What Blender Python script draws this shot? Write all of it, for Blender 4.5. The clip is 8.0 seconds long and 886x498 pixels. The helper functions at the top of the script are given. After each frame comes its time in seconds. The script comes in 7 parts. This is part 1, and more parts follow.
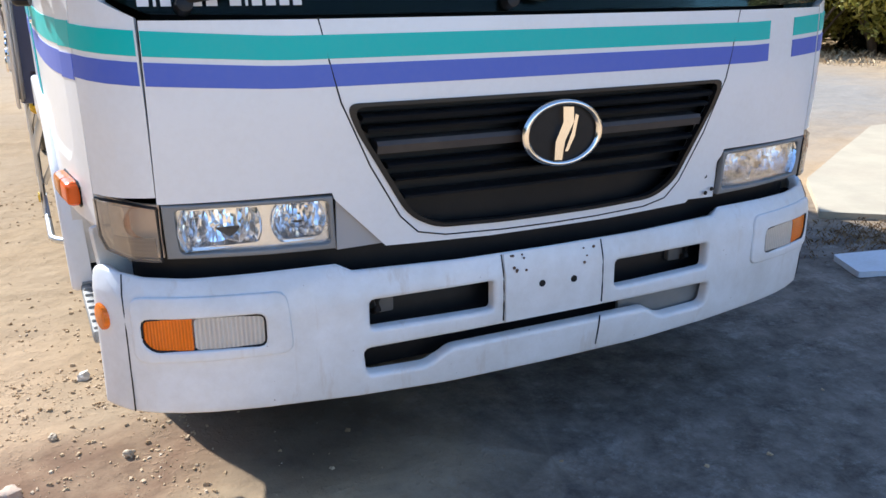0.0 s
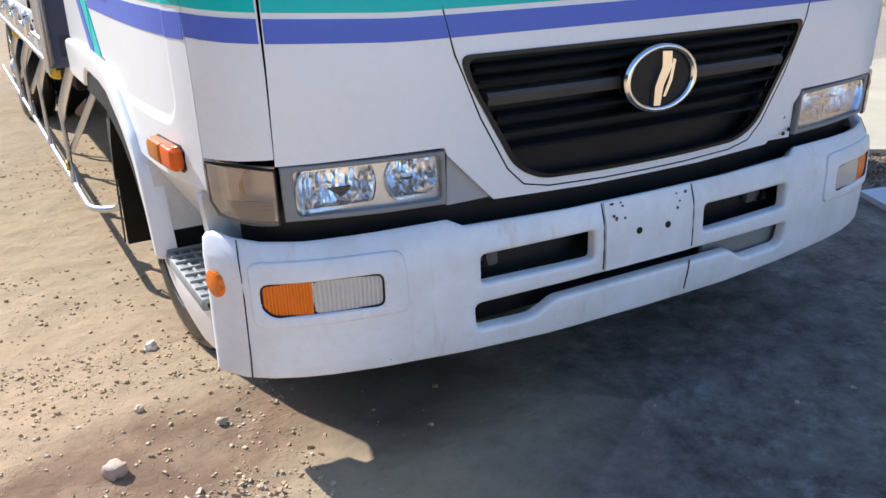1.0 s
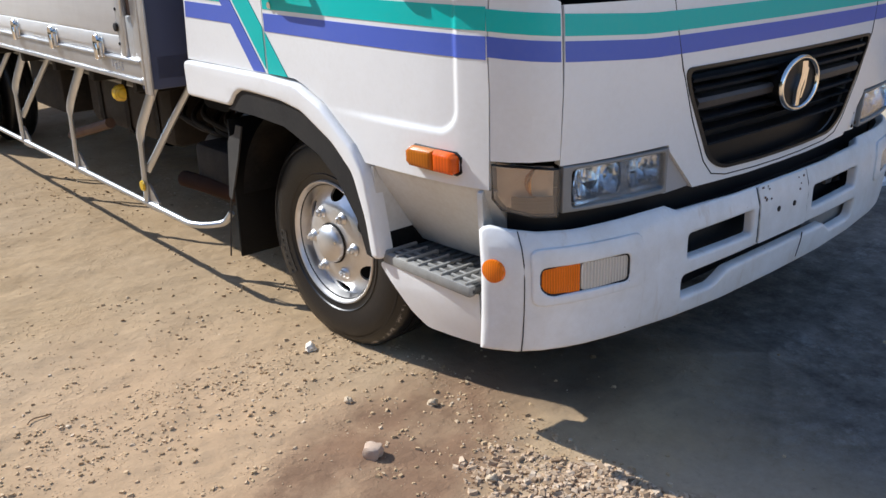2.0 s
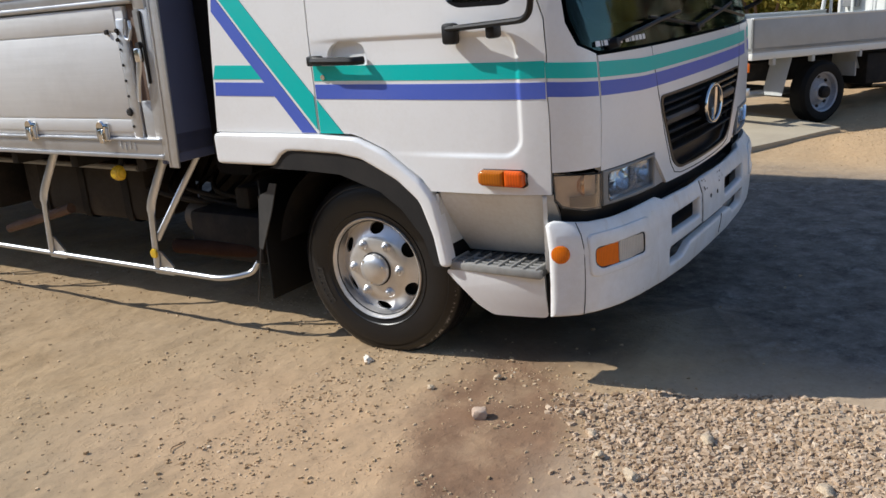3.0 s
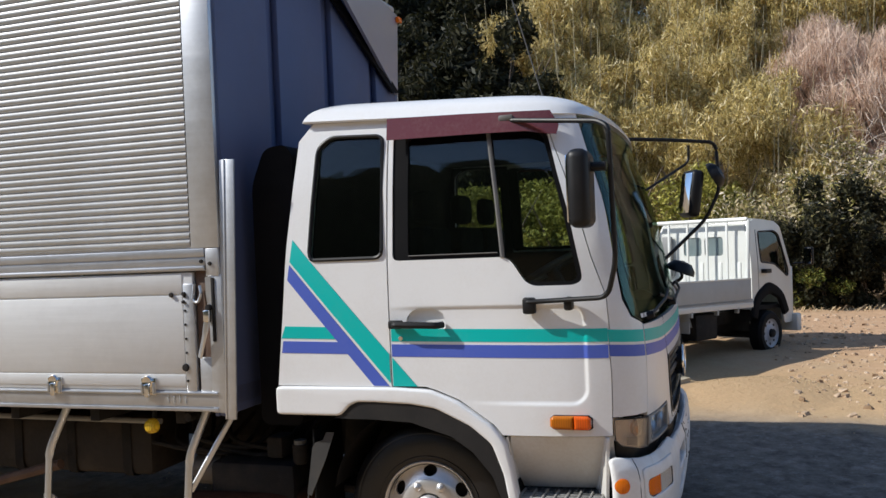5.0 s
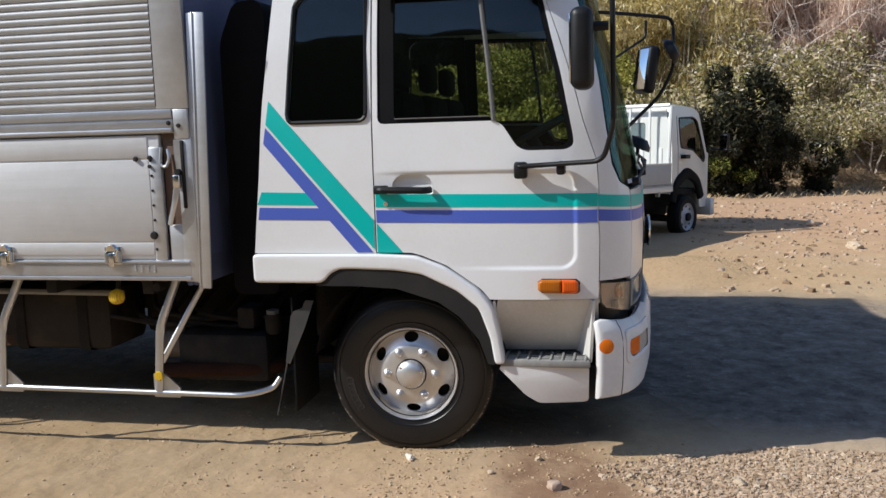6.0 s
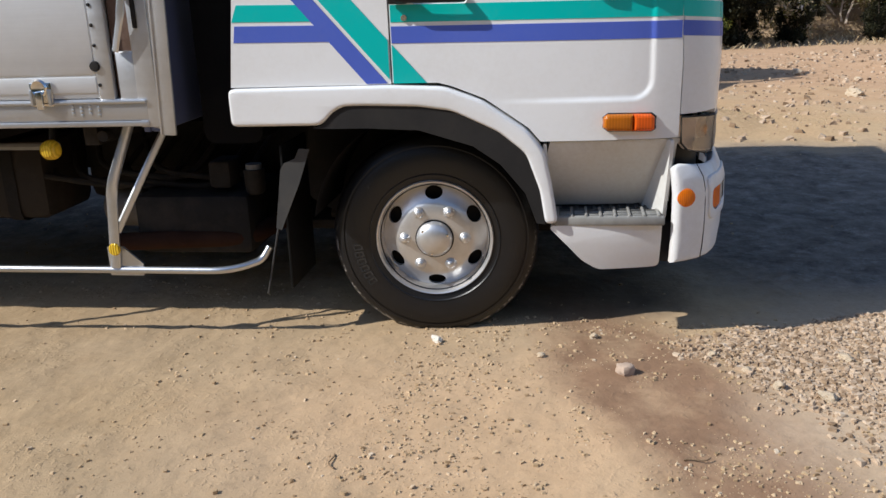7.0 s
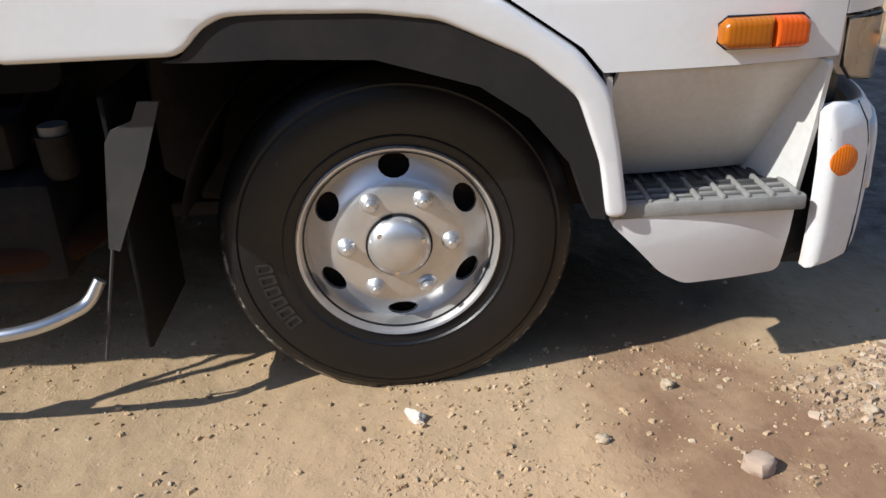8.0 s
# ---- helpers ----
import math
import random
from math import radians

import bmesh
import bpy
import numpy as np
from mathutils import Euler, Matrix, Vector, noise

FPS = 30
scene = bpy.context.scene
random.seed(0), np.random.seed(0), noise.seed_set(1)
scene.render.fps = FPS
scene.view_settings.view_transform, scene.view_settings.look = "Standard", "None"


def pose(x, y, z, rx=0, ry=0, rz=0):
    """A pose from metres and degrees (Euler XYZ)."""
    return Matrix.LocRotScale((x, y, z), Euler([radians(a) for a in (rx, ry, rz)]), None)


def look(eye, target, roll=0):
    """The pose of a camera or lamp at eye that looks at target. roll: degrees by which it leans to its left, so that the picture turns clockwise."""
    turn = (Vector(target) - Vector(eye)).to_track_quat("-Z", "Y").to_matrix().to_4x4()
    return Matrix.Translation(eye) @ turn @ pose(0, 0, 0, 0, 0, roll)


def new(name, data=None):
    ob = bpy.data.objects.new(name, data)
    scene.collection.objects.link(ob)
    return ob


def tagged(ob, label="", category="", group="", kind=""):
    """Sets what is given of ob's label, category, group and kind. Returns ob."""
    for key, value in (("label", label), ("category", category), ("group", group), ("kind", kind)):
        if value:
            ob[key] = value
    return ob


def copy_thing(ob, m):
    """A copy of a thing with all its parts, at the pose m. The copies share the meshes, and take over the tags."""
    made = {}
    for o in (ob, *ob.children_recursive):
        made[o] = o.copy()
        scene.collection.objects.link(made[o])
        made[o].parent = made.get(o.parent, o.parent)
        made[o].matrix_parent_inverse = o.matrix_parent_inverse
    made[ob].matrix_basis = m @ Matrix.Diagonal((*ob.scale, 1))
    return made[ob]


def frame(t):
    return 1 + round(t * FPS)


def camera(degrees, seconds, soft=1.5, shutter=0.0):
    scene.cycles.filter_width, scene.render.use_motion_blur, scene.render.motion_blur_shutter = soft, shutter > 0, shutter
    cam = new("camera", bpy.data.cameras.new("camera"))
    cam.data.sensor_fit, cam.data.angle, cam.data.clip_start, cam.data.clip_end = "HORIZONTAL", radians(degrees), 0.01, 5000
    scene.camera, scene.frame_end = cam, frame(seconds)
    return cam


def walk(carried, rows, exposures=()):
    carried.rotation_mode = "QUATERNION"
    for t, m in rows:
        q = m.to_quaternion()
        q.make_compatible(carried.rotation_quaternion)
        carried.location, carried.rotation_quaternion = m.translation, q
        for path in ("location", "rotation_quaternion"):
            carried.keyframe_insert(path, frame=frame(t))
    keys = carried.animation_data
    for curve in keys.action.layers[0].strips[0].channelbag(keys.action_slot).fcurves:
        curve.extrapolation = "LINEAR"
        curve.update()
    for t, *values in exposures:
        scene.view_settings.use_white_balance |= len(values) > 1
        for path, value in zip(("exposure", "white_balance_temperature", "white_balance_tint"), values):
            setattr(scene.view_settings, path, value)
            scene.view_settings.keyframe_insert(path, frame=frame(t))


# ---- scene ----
cam = camera(54.9, 8.0)
PATH = [
    (0, (-1.302, -1.904, 1.381), (-0.458, -0.193, 0.78), -0.1),
    (0.5, (-1.355, -1.86, 1.369), (-0.499, -0.179, 0.703), -1.0),
    (1, (-1.632, -1.706, 1.381), (-0.723, -0.07, 0.675), -1.7),
    (1.5, (-2.115, -1.444, 1.425), (-1.088, 0.113, 0.702), -1.5),
    (1.7, (-2.367, -1.412, 1.441), (-1.268, 0.096, 0.72), -1.1),
    (2.8, (-3.689, -1.109, 1.519), (-2.137, 0.009, 0.933), -3.9),
    (3, (-3.935, -1.089, 1.522), (-2.338, -0.022, 0.966), -4.5),
    (3.5, (-4.386, -0.908, 1.526), (-2.674, 0.042, 1.118), -6.3),
    (4, (-4.806, -0.706, 1.591), (-3.033, 0.168, 1.284), -5.8),
    (4.5, (-4.999, -0.48, 1.677), (-3.152, 0.277, 1.539), -4.1),
    (4.7, (-4.997, -0.383, 1.707), (-3.117, 0.3, 1.682), -3.5),
    (5.8, (-5.122, 0.07, 1.627), (-3.179, 0.512, 1.454), -1.9),
    (6, (-5.07, 0.166, 1.588), (-3.13, 0.572, 1.316), -1.7),
    (6.5, (-4.787, 0.368, 1.439), (-2.866, 0.728, 1.014), -1.7),
    (7, (-4.322, 0.676, 1.349), (-2.428, 0.952, 0.77), -2.2),
    (7.5, (-3.592, 0.920, 1.277), (-1.726, 1.056, 0.568), -2.4),
    (8, (-2.872, 1.136, 1.212), (-1.060, 1.079, 0.375), -2.4),
]
walk(cam, [(t, look(eye, target, roll)) for t, eye, target, roll in PATH],
     exposures=[(0.0, 1.26, 5550, 10), (1.0, 1.12, 5500, 10), (1.7, 0.82, 5650, 10), (3.0, 0.36, 5900, 10), (3.5, 0.33, 5950, 10), (4.5, 0.23, 5950, 10), (5.8, 0.22, 5850, 10), (6.5, 0.26, 5800, 10), (7.0, 0.26, 5800, 10), (8.0, 0.37, 5800, 10)])

# ---------- world, sun, exposure ----------
SUN_WAY = Vector((0.485, -1.13, -1.0)).normalized()
world = bpy.data.worlds.new("sky")
scene.world = world
world.use_nodes = True
wn = world.node_tree
sky = wn.nodes.new("ShaderNodeTexSky")
sky.sky_type = "NISHITA"
sky.sun_disc = False
sky.sun_elevation = math.asin(-SUN_WAY.z)
sky.sun_rotation = math.atan2(-SUN_WAY.x, -SUN_WAY.y)
sky.air_density, sky.dust_density, sky.ozone_density = 1.0, 0.6, 1.5
wn.links.new(sky.outputs[0], wn.nodes["Background"].inputs[0])
wn.nodes["Background"].inputs[1].default_value = 0.125
sun = new("sun", bpy.data.lights.new("sun", "SUN"))
sun.data.energy, sun.data.angle, sun.data.color = 4.2, radians(0.55), (1.0, 0.93, 0.80)
sun.matrix_world = look((0, 0, 40), Vector((0, 0, 40)) + SUN_WAY)
scene.view_settings.exposure = 0.0


# ---------- materials ----------
class Mat:
    """A small wrapper to write node materials in few lines."""

    def __init__(self, name):
        self.m = bpy.data.materials.new(name)
        self.m.use_nodes = True
        self.t = self.m.node_tree
        self.b = self.t.nodes["Principled BSDF"]
        self.coord = self.t.nodes.new("ShaderNodeTexCoord").outputs["Object"]

    def node(self, kind, **kw):
        n = self.t.nodes.new(kind)
        for k, v in kw.items():
            n.inputs[k].default_value = v
        return n

    def link(self, a, b):
        self.t.links.new(a, b)

    def noise(self, scale, detail=4.0, rough=0.55, vec=None, stretch=None):
        n = self.node("ShaderNodeTexNoise", Scale=scale, Detail=detail, Roughness=rough)
        src = vec or self.coord
        if stretch:
            mp = self.node("ShaderNodeMapping", Scale=stretch)
            self.link(src, mp.inputs["Vector"])
            src = mp.outputs[0]
        self.link(src, n.inputs["Vector"])
        return n.outputs["Fac"]

    def ramp(self, fac, stops):
        r = self.t.nodes.new("ShaderNodeValToRGB")
        e = r.color_ramp.elements
        while len(e) < len(stops):
            e.new(0.5)
        for el, (p, c) in zip(e, stops):
            el.position = p
            el.color = (*c, 1) if isinstance(c, tuple) else (c, c, c, 1)
        self.link(fac, r.inputs[0])
        return r.outputs[0]

    def mix(self, fac, a, b):
        n = self.t.nodes.new("ShaderNodeMix")
        n.data_type = "RGBA"
        for i, v in ((0, fac), (6, a), (7, b)):
            if isinstance(v, (int, float)):
                n.inputs[i].default_value = v
            elif isinstance(v, tuple):
                n.inputs[i].default_value = (*v, 1)
            else:
                self.link(v, n.inputs[i])
        return n.outputs[2]

    def math(self, op, a, b=0.0, clamp=False):
        n = self.t.nodes.new("ShaderNodeMath")
        n.operation, n.use_clamp = op, clamp
        for i, v in ((0, a), (1, b)):
            if isinstance(v, (int, float)):
                n.inputs[i].default_value = v
            else:
                self.link(v, n.inputs[i])
        return n.outputs[0]

    def put(self, **kw):
        for k, v in kw.items():
            k = k.replace("_", " ")
            s = self.b.inputs[k]
            if isinstance(v, (int, float)):
                s.default_value = v
            elif isinstance(v, tuple):
                s.default_value = (*v, 1)
            else:
                self.link(v, s)
        return self

    def bump(self, fac, strength, dist):
        n = self.node("ShaderNodeBump", Strength=strength, Distance=dist)
        self.link(fac, n.inputs["Height"])
        self.link(n.outputs[0], self.b.inputs["Normal"])
        return self


def painted(name, col, rough=0.28, dirt=0.10, dirt_col=(0.42, 0.36, 0.27), metal=0.0, coat=0.4, orange=0.0):
    m = Mat(name)
    stain = m.noise(3.0, 8, 0.7)
    fine = m.noise(60.0, 3, 0.6)
    f = m.ramp(m.math("MULTIPLY", stain, m.math("ADD", fine, 0.5)), [(0.42, 0.0), (0.75, 1.0)])
    f = m.math("MULTIPLY", f, dirt)
    m.put(Base_Color=m.mix(f, col, dirt_col), Metallic=metal, Coat_Weight=coat, Coat_Roughness=0.12)
    m.put(Roughness=m.math("ADD", m.math("MULTIPLY", stain, 0.18), rough - 0.08))
    m.bump(m.noise(5.0, 2, 0.5), 0.08, 0.02)
    return m.m


def dusty(name, col, rough=0.7, vary=0.5, scale=12.0, metal=0.0, dust=(0.30, 0.25, 0.18), amount=0.25, bump=0.3, spec=0.5):
    m = Mat(name)
    a, b = m.noise(scale, 6, 0.65), m.noise(scale * 9, 4, 0.6)
    dark = tuple(c * (1 - vary) for c in col)
    c = m.mix(a, dark, tuple(min(1, c * (1 + vary)) for c in col))
    f = m.math("MULTIPLY", m.ramp(m.noise(scale * 0.4, 5, 0.7), [(0.45, 0.0), (0.75, 1.0)]), amount)
    m.put(Base_Color=m.mix(f, c, dust), Roughness=m.math("ADD", m.math("MULTIPLY", b, 0.25), rough - 0.12), Metallic=metal, Specular_IOR_Level=spec)
    m.bump(b, bump, 0.004)
    return m.m


def brushed(name, col, rough, streak, metal=1.0, grime=0.25):
    m = Mat(name)
    a = m.noise(6.0, 6, 0.7, stretch=streak)
    d = m.noise(4.0, 7, 0.7)
    c = m.mix(m.math("MULTIPLY", m.ramp(d, [(0.45, 0.0), (0.8, 1.0)]), grime), m.mix(a, tuple(c * 0.82 for c in col), col), (0.22, 0.19, 0.15))
    m.put(Base_Color=c, Metallic=metal, Roughness=m.math("ADD", m.math("MULTIPLY", a, 0.25), rough - 0.1))
    m.bump(m.noise(90.0, 2, 0.5), 0.05, 0.002)
    return m.m


def glass(name, tint, gloss_rough=0.02, ior=1.5, haze=0.0, haze_col=(0.7, 0.7, 0.7), gloss=1.0):
    m = Mat(name)
    t = m.t
    tr = t.nodes.new("ShaderNodeBsdfTransparent")
    tr.inputs[0].default_value = (*tint, 1)
    gl = m.node("ShaderNodeBsdfGlossy", Roughness=gloss_rough)
    fr = m.node("ShaderNodeFresnel", IOR=ior)
    mx = t.nodes.new("ShaderNodeMixShader")
    m.link(m.math("MULTIPLY", fr.outputs[0], gloss), mx.inputs[0])
    m.link(tr.outputs[0], mx.inputs[1])
    m.link(gl.outputs[0], mx.inputs[2])
    out = mx.outputs[0]
    if haze:
        df = m.node("ShaderNodeBsdfDiffuse", Color=(*haze_col, 1))
        m2 = t.nodes.new("ShaderNodeMixShader")
        m.link(m.math("MULTIPLY", m.ramp(m.noise(18.0, 5, 0.7), [(0.2, 0.6), (0.8, 1.0)]), haze), m2.inputs[0])
        m.link(out, m2.inputs[1])
        m.link(df.outputs[0], m2.inputs[2])
        out = m2.outputs[0]
    m.link(out, t.nodes["Material Output"].inputs[0])
    return m.m


def lens(name, tint, scale, axis, through_light=0.08, relief=0.5):
    """Fluted translucent plastic of a lamp."""
    m = Mat(name)
    w = m.node("ShaderNodeTexWave", Scale=scale, Distortion=0.0)
    w.bands_direction = axis
    m.link(m.coord, w.inputs["Vector"])
    m.put(Base_Color=m.mix(m.math("MULTIPLY", w.outputs["Fac"], m.noise(25, 3, 0.6)), tint, tuple(c * 0.6 for c in tint)), Roughness=0.2, Transmission_Weight=through_light, IOR=1.4, Coat_Weight=0.0)
    m.bump(w.outputs["Fac"], relief, 0.004)
    return m.m


WHITE = painted("white_paint", (0.80, 0.80, 0.80), 0.30, 0.10)


def bumper_paint():
    """White paint with grey road film, brown runs and chips down to rust."""
    m = Mat("bumper_paint")
    film = m.ramp(m.noise(4.0, 8, 0.72), [(0.36, 0.0), (0.70, 0.52)])
    runs = m.math("MULTIPLY", m.ramp(m.noise(16.0, 5, 0.65, stretch=(1, 1, 0.12)), [(0.60, 0.0), (0.72, 1.0)]), 0.35)
    chips = m.ramp(m.noise(46.0, 4, 0.7), [(0.715, 0.0), (0.735, 1.0)])
    c = m.mix(film, (0.83, 0.83, 0.83), (0.54, 0.50, 0.43))
    c = m.mix(runs, c, (0.50, 0.38, 0.26))
    c = m.mix(m.math("MULTIPLY", chips, 0.85), c, (0.16, 0.09, 0.05))
    m.put(Base_Color=c, Roughness=m.math("ADD", m.math("MULTIPLY", film, 0.5), 0.32), Coat_Weight=0.15)
    m.bump(m.noise(7.0, 3, 0.5), 0.12, 0.02)
    return m.m


BUMPER = bumper_paint()
TEAL = painted("teal_stripe", (0.005, 0.485, 0.45), 0.42, 0.05, coat=0.05)
PURPLE = painted("purple_stripe", (0.074, 0.124, 0.53), 0.42, 0.05, coat=0.05)
WEDGE_SHADE = painted("wedge_shade_grey", (0.36, 0.36, 0.37), 0.4, 0.15)
STEPWALL = painted("step_recess_paint", (0.68, 0.67, 0.64), 0.45, 0.32)
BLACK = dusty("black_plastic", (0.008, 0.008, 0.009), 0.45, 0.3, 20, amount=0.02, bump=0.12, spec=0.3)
MATT = dusty("matt_black_plastic", (0.005, 0.005, 0.006), 0.75, 0.3, 12, amount=0.01, bump=0.15, spec=0.12)
GREYPL = dusty("grey_plastic", (0.11, 0.105, 0.10), 0.55, 0.25, 20, amount=0.12, bump=0.12)
GRILLE = dusty("grille_plastic", (0.009, 0.009, 0.010), 0.35, 0.25, 10, amount=0.02, bump=0.08, spec=0.4)
GRILLE_BAND = dusty("faded_grille_bar", (0.06, 0.05, 0.044), 0.5, 0.25, 10, amount=0.15, bump=0.08)
RUBBER = dusty("flap_rubber", (0.005, 0.005, 0.005), 0.7, 0.35, 14, dust=(0.06, 0.05, 0.04), amount=0.03, bump=0.3, spec=0.2)


def tyre_material():
    """Black rubber with a scraped, whitish shoulder; the wheel's axis is the local x."""
    m = Mat("tyre_rubber")
    sp = m.t.nodes.new("ShaderNodeSeparateXYZ")
    m.link(m.coord, sp.inputs[0])
    r = m.math("SQRT", m.math("ADD", m.math("MULTIPLY", sp.outputs[1], sp.outputs[1]), m.math("MULTIPLY", sp.outputs[2], sp.outputs[2])))
    band = m.math("SUBTRACT", 1.0, m.math("MULTIPLY", m.math("ABSOLUTE", m.math("SUBTRACT", r, 0.3885)), 150.0), True)
    scrape = m.math("MULTIPLY", m.math("MULTIPLY", band, m.ramp(m.noise(38.0, 6, 0.75), [(0.50, 0.0), (0.58, 0.8)])), m.math("SUBTRACT", 0.6, m.math("MULTIPLY", sp.outputs[2], 5.0), True))
    scuff = m.math("MULTIPLY", m.ramp(m.noise(120.0, 3, 0.6, stretch=(1, 1, 0.12)), [(0.70, 0.0), (0.74, 1.0)]), m.ramp(m.noise(7.0, 3, 0.6), [(0.5, 0.0), (0.65, 1.0)]))
    c = m.mix(m.noise(14.0, 6, 0.65), (0.005, 0.005, 0.006), (0.011, 0.011, 0.0125))
    c = m.mix(m.math("MULTIPLY", scuff, 0.35), c, (0.32, 0.30, 0.28))
    m.put(Base_Color=m.mix(scrape, c, (0.55, 0.52, 0.48)), Roughness=m.math("ADD", m.math("MULTIPLY", m.noise(9.0, 5, 0.7), 0.35), 0.2), Specular_IOR_Level=0.5)
    m.bump(m.noise(120.0, 4, 0.6), 0.25, 0.003)
    return m.m


TYRE = tyre_material()
FRAME = dusty("chassis_paint", (0.016, 0.015, 0.015), 0.7, 0.5, 8, dust=(0.10, 0.075, 0.055), amount=0.35, spec=0.2)
TANK = dusty("dusty_tank_paint", (0.024, 0.019, 0.016), 0.6, 0.5, 6, dust=(0.11, 0.08, 0.055), amount=0.4, spec=0.3)
SILENCER = dusty("dull_silencer_metal", (0.14, 0.13, 0.12), 0.55, 0.4, 10, metal=0.4, dust=(0.16, 0.12, 0.09), amount=0.4)
RUSTY = dusty("rusty_steel", (0.10, 0.055, 0.035), 0.75, 0.5, 10, dust=(0.2, 0.14, 0.09), amount=0.4)
DULL_RUST = dusty("dull_rust", (0.035, 0.016, 0.010), 0.85, 0.5, 10, dust=(0.05, 0.03, 0.02), amount=0.2, spec=0.1)
CHROME = brushed("chrome", (0.86, 0.84, 0.80), 0.14, (1, 1, 1), 1.0, 0.12)
STEEL = brushed("polished_wheel_steel", (0.78, 0.77, 0.76), 0.35, (1, 1, 1), 0.78, 0.4)
GALV = brushed("galvanised_tube", (0.66, 0.68, 0.71), 0.33, (1, 1, 1), 0.9, 0.3)
ALU = brushed("aluminium_extrusion", (0.64, 0.65, 0.67), 0.38, (8, 0.4, 8), 0.75, 0.35)
ALU_SLAT = brushed("aluminium_slat", (0.57, 0.57, 0.565), 0.40, (8, 0.4, 8), 0.7, 0.3)
ALU_GATE = brushed("anodised_gate_panel", (0.80, 0.80, 0.79), 0.48, (8, 0.3, 8), 0.25, 0.14)
BOXWALL = painted("blue_grey_box_wall", (0.078, 0.098, 0.19), 0.55, 0.2, (0.09, 0.09, 0.12), coat=0.0)
VISOR = painted("brown_visor_acrylic", (0.13, 0.030, 0.030), 0.22, 0.1)
BEZEL = dusty("grey_bezel", (0.22, 0.22, 0.215), 0.5, 0.2, 20, amount=0.1, bump=0.08)
TREAD_WORN = dusty("worn_pale_tread", (0.25, 0.245, 0.23), 0.65, 0.4, 18, amount=0.25, bump=0.25)
LETTER_RUBBER = dusty("raised_sidewall_rubber", (0.026, 0.025, 0.024), 0.55, 0.3, 30, amount=0.1, bump=0.1, spec=0.3)
LIP = dusty("dull_arch_plastic", (0.020, 0.019, 0.019), 0.65, 0.25, 10, amount=0.04, bump=0.12, spec=0.25)
TREAD = dusty("worn_step_plate", (0.07, 0.07, 0.068), 0.6, 0.4, 14, amount=0.2, bump=0.2)
BEZEL_DARK = dusty("dusty_dark_bracket", (0.055, 0.054, 0.053), 0.6, 0.25, 14, amount=0.1, bump=0.1, spec=0.3)
WARM_BOWL = Mat("warm_reflector").put(Base_Color=(0.90, 0.52, 0.24), Metallic=0.8, Roughness=0.22).m
LAMP_BACK = dusty("warm_lamp_backing", (0.78, 0.69, 0.60), 0.3, 0.25, 25, metal=0.3, amount=0.12, bump=0.1)
GLASS_SIDE = glass("clear_side_glass", (0.80, 0.84, 0.82))
GLASS_DARK = glass("dark_side_glass", (0.66, 0.70, 0.69))
GLASS_FRONT = glass("windscreen_glass", (0.50, 0.60, 0.55), 0.02, 1.40, gloss=0.30)
# opaque pane; its teal stands in for reflection and the view through
OPAQUE_GLASS = dusty("opaque_rear_glass", (0.16, 0.20, 0.205), 0.2, 0.35, 6, amount=0.25, bump=0.02)
GLASS_LAMP = glass("clear_lamp_glass", (0.97, 0.98, 0.99), 0.03, 1.45, 0.02, (0.80, 0.82, 0.86), 0.6)
LAMP_CHROME = brushed("lamp_chrome", (0.90, 0.90, 0.92), 0.22, (1, 1, 1), 0.85, 0.05)
SMOKE = glass("smoked_lamp_cover", (0.92, 0.87, 0.80), 0.05, 1.45, 0.14, (0.72, 0.63, 0.53), 0.6)
AMBER = lens("amber_lens", (1.0, 0.21, 0.004), 45, "X", 0.05, 0.5)
AMBER_SIDE = lens("amber_side_lens", (0.90, 0.21, 0.005), 45, "Y", 0.1, 0.25)
MARK_AMBER = lens("brown_amber_marker", (0.56, 0.16, 0.005), 30, "Y", 0.12, 0.04)
MARK_RED = lens("red_orange_marker", (0.84, 0.125, 0.006), 30, "Y", 0.05, 0.04)
RED = lens("red_lens", (0.75, 0.04, 0.02), 60, "Y")
CLEAR = lens("fluted_clear_lens", (0.95, 0.86, 0.74), 30, "X", 0.35, 0.5)
CORNER = lens("smoky_corner_lens", (0.36, 0.31, 0.255), 30, "Z", 0.2, 0.06)
YELLOW = lens("yellow_lens", (0.85, 0.55, 0.03), 30, "Y")
def facets():
    m = Mat("faceted_reflector")
    v = m.node("ShaderNodeTexVoronoi", Scale=97.0)
    sq = m.t.nodes.new("ShaderNodeVectorMath")
    sq.operation = "MULTIPLY"
    m.link(m.coord, sq.inputs[0])
    sq.inputs[1].default_value = (1.5, 0.6, 0.42)
    m.link(sq.outputs[0], v.inputs["Vector"])
    geo = m.t.nodes.new("ShaderNodeNewGeometry")
    tilt = m.t.nodes.new("ShaderNodeVectorMath")
    tilt.operation = "MULTIPLY_ADD"
    m.link(v.outputs["Color"], tilt.inputs[0])
    tilt.inputs[1].default_value = (0.5, 0.3, 0.5)
    tilt.inputs[2].default_value = (-0.25, -0.15, 0.07)
    add = m.t.nodes.new("ShaderNodeVectorMath")
    m.link(geo.outputs["Normal"], add.inputs[0])
    m.link(tilt.outputs[0], add.inputs[1])
    unit = m.t.nodes.new("ShaderNodeVectorMath")
    unit.operation = "NORMALIZE"
    m.link(add.outputs[0], unit.inputs[0])
    m.link(unit.outputs[0], m.b.inputs["Normal"])
    m.put(Base_Color=(0.97, 0.97, 0.98), Metallic=0.9, Roughness=0.08)
    return m.m


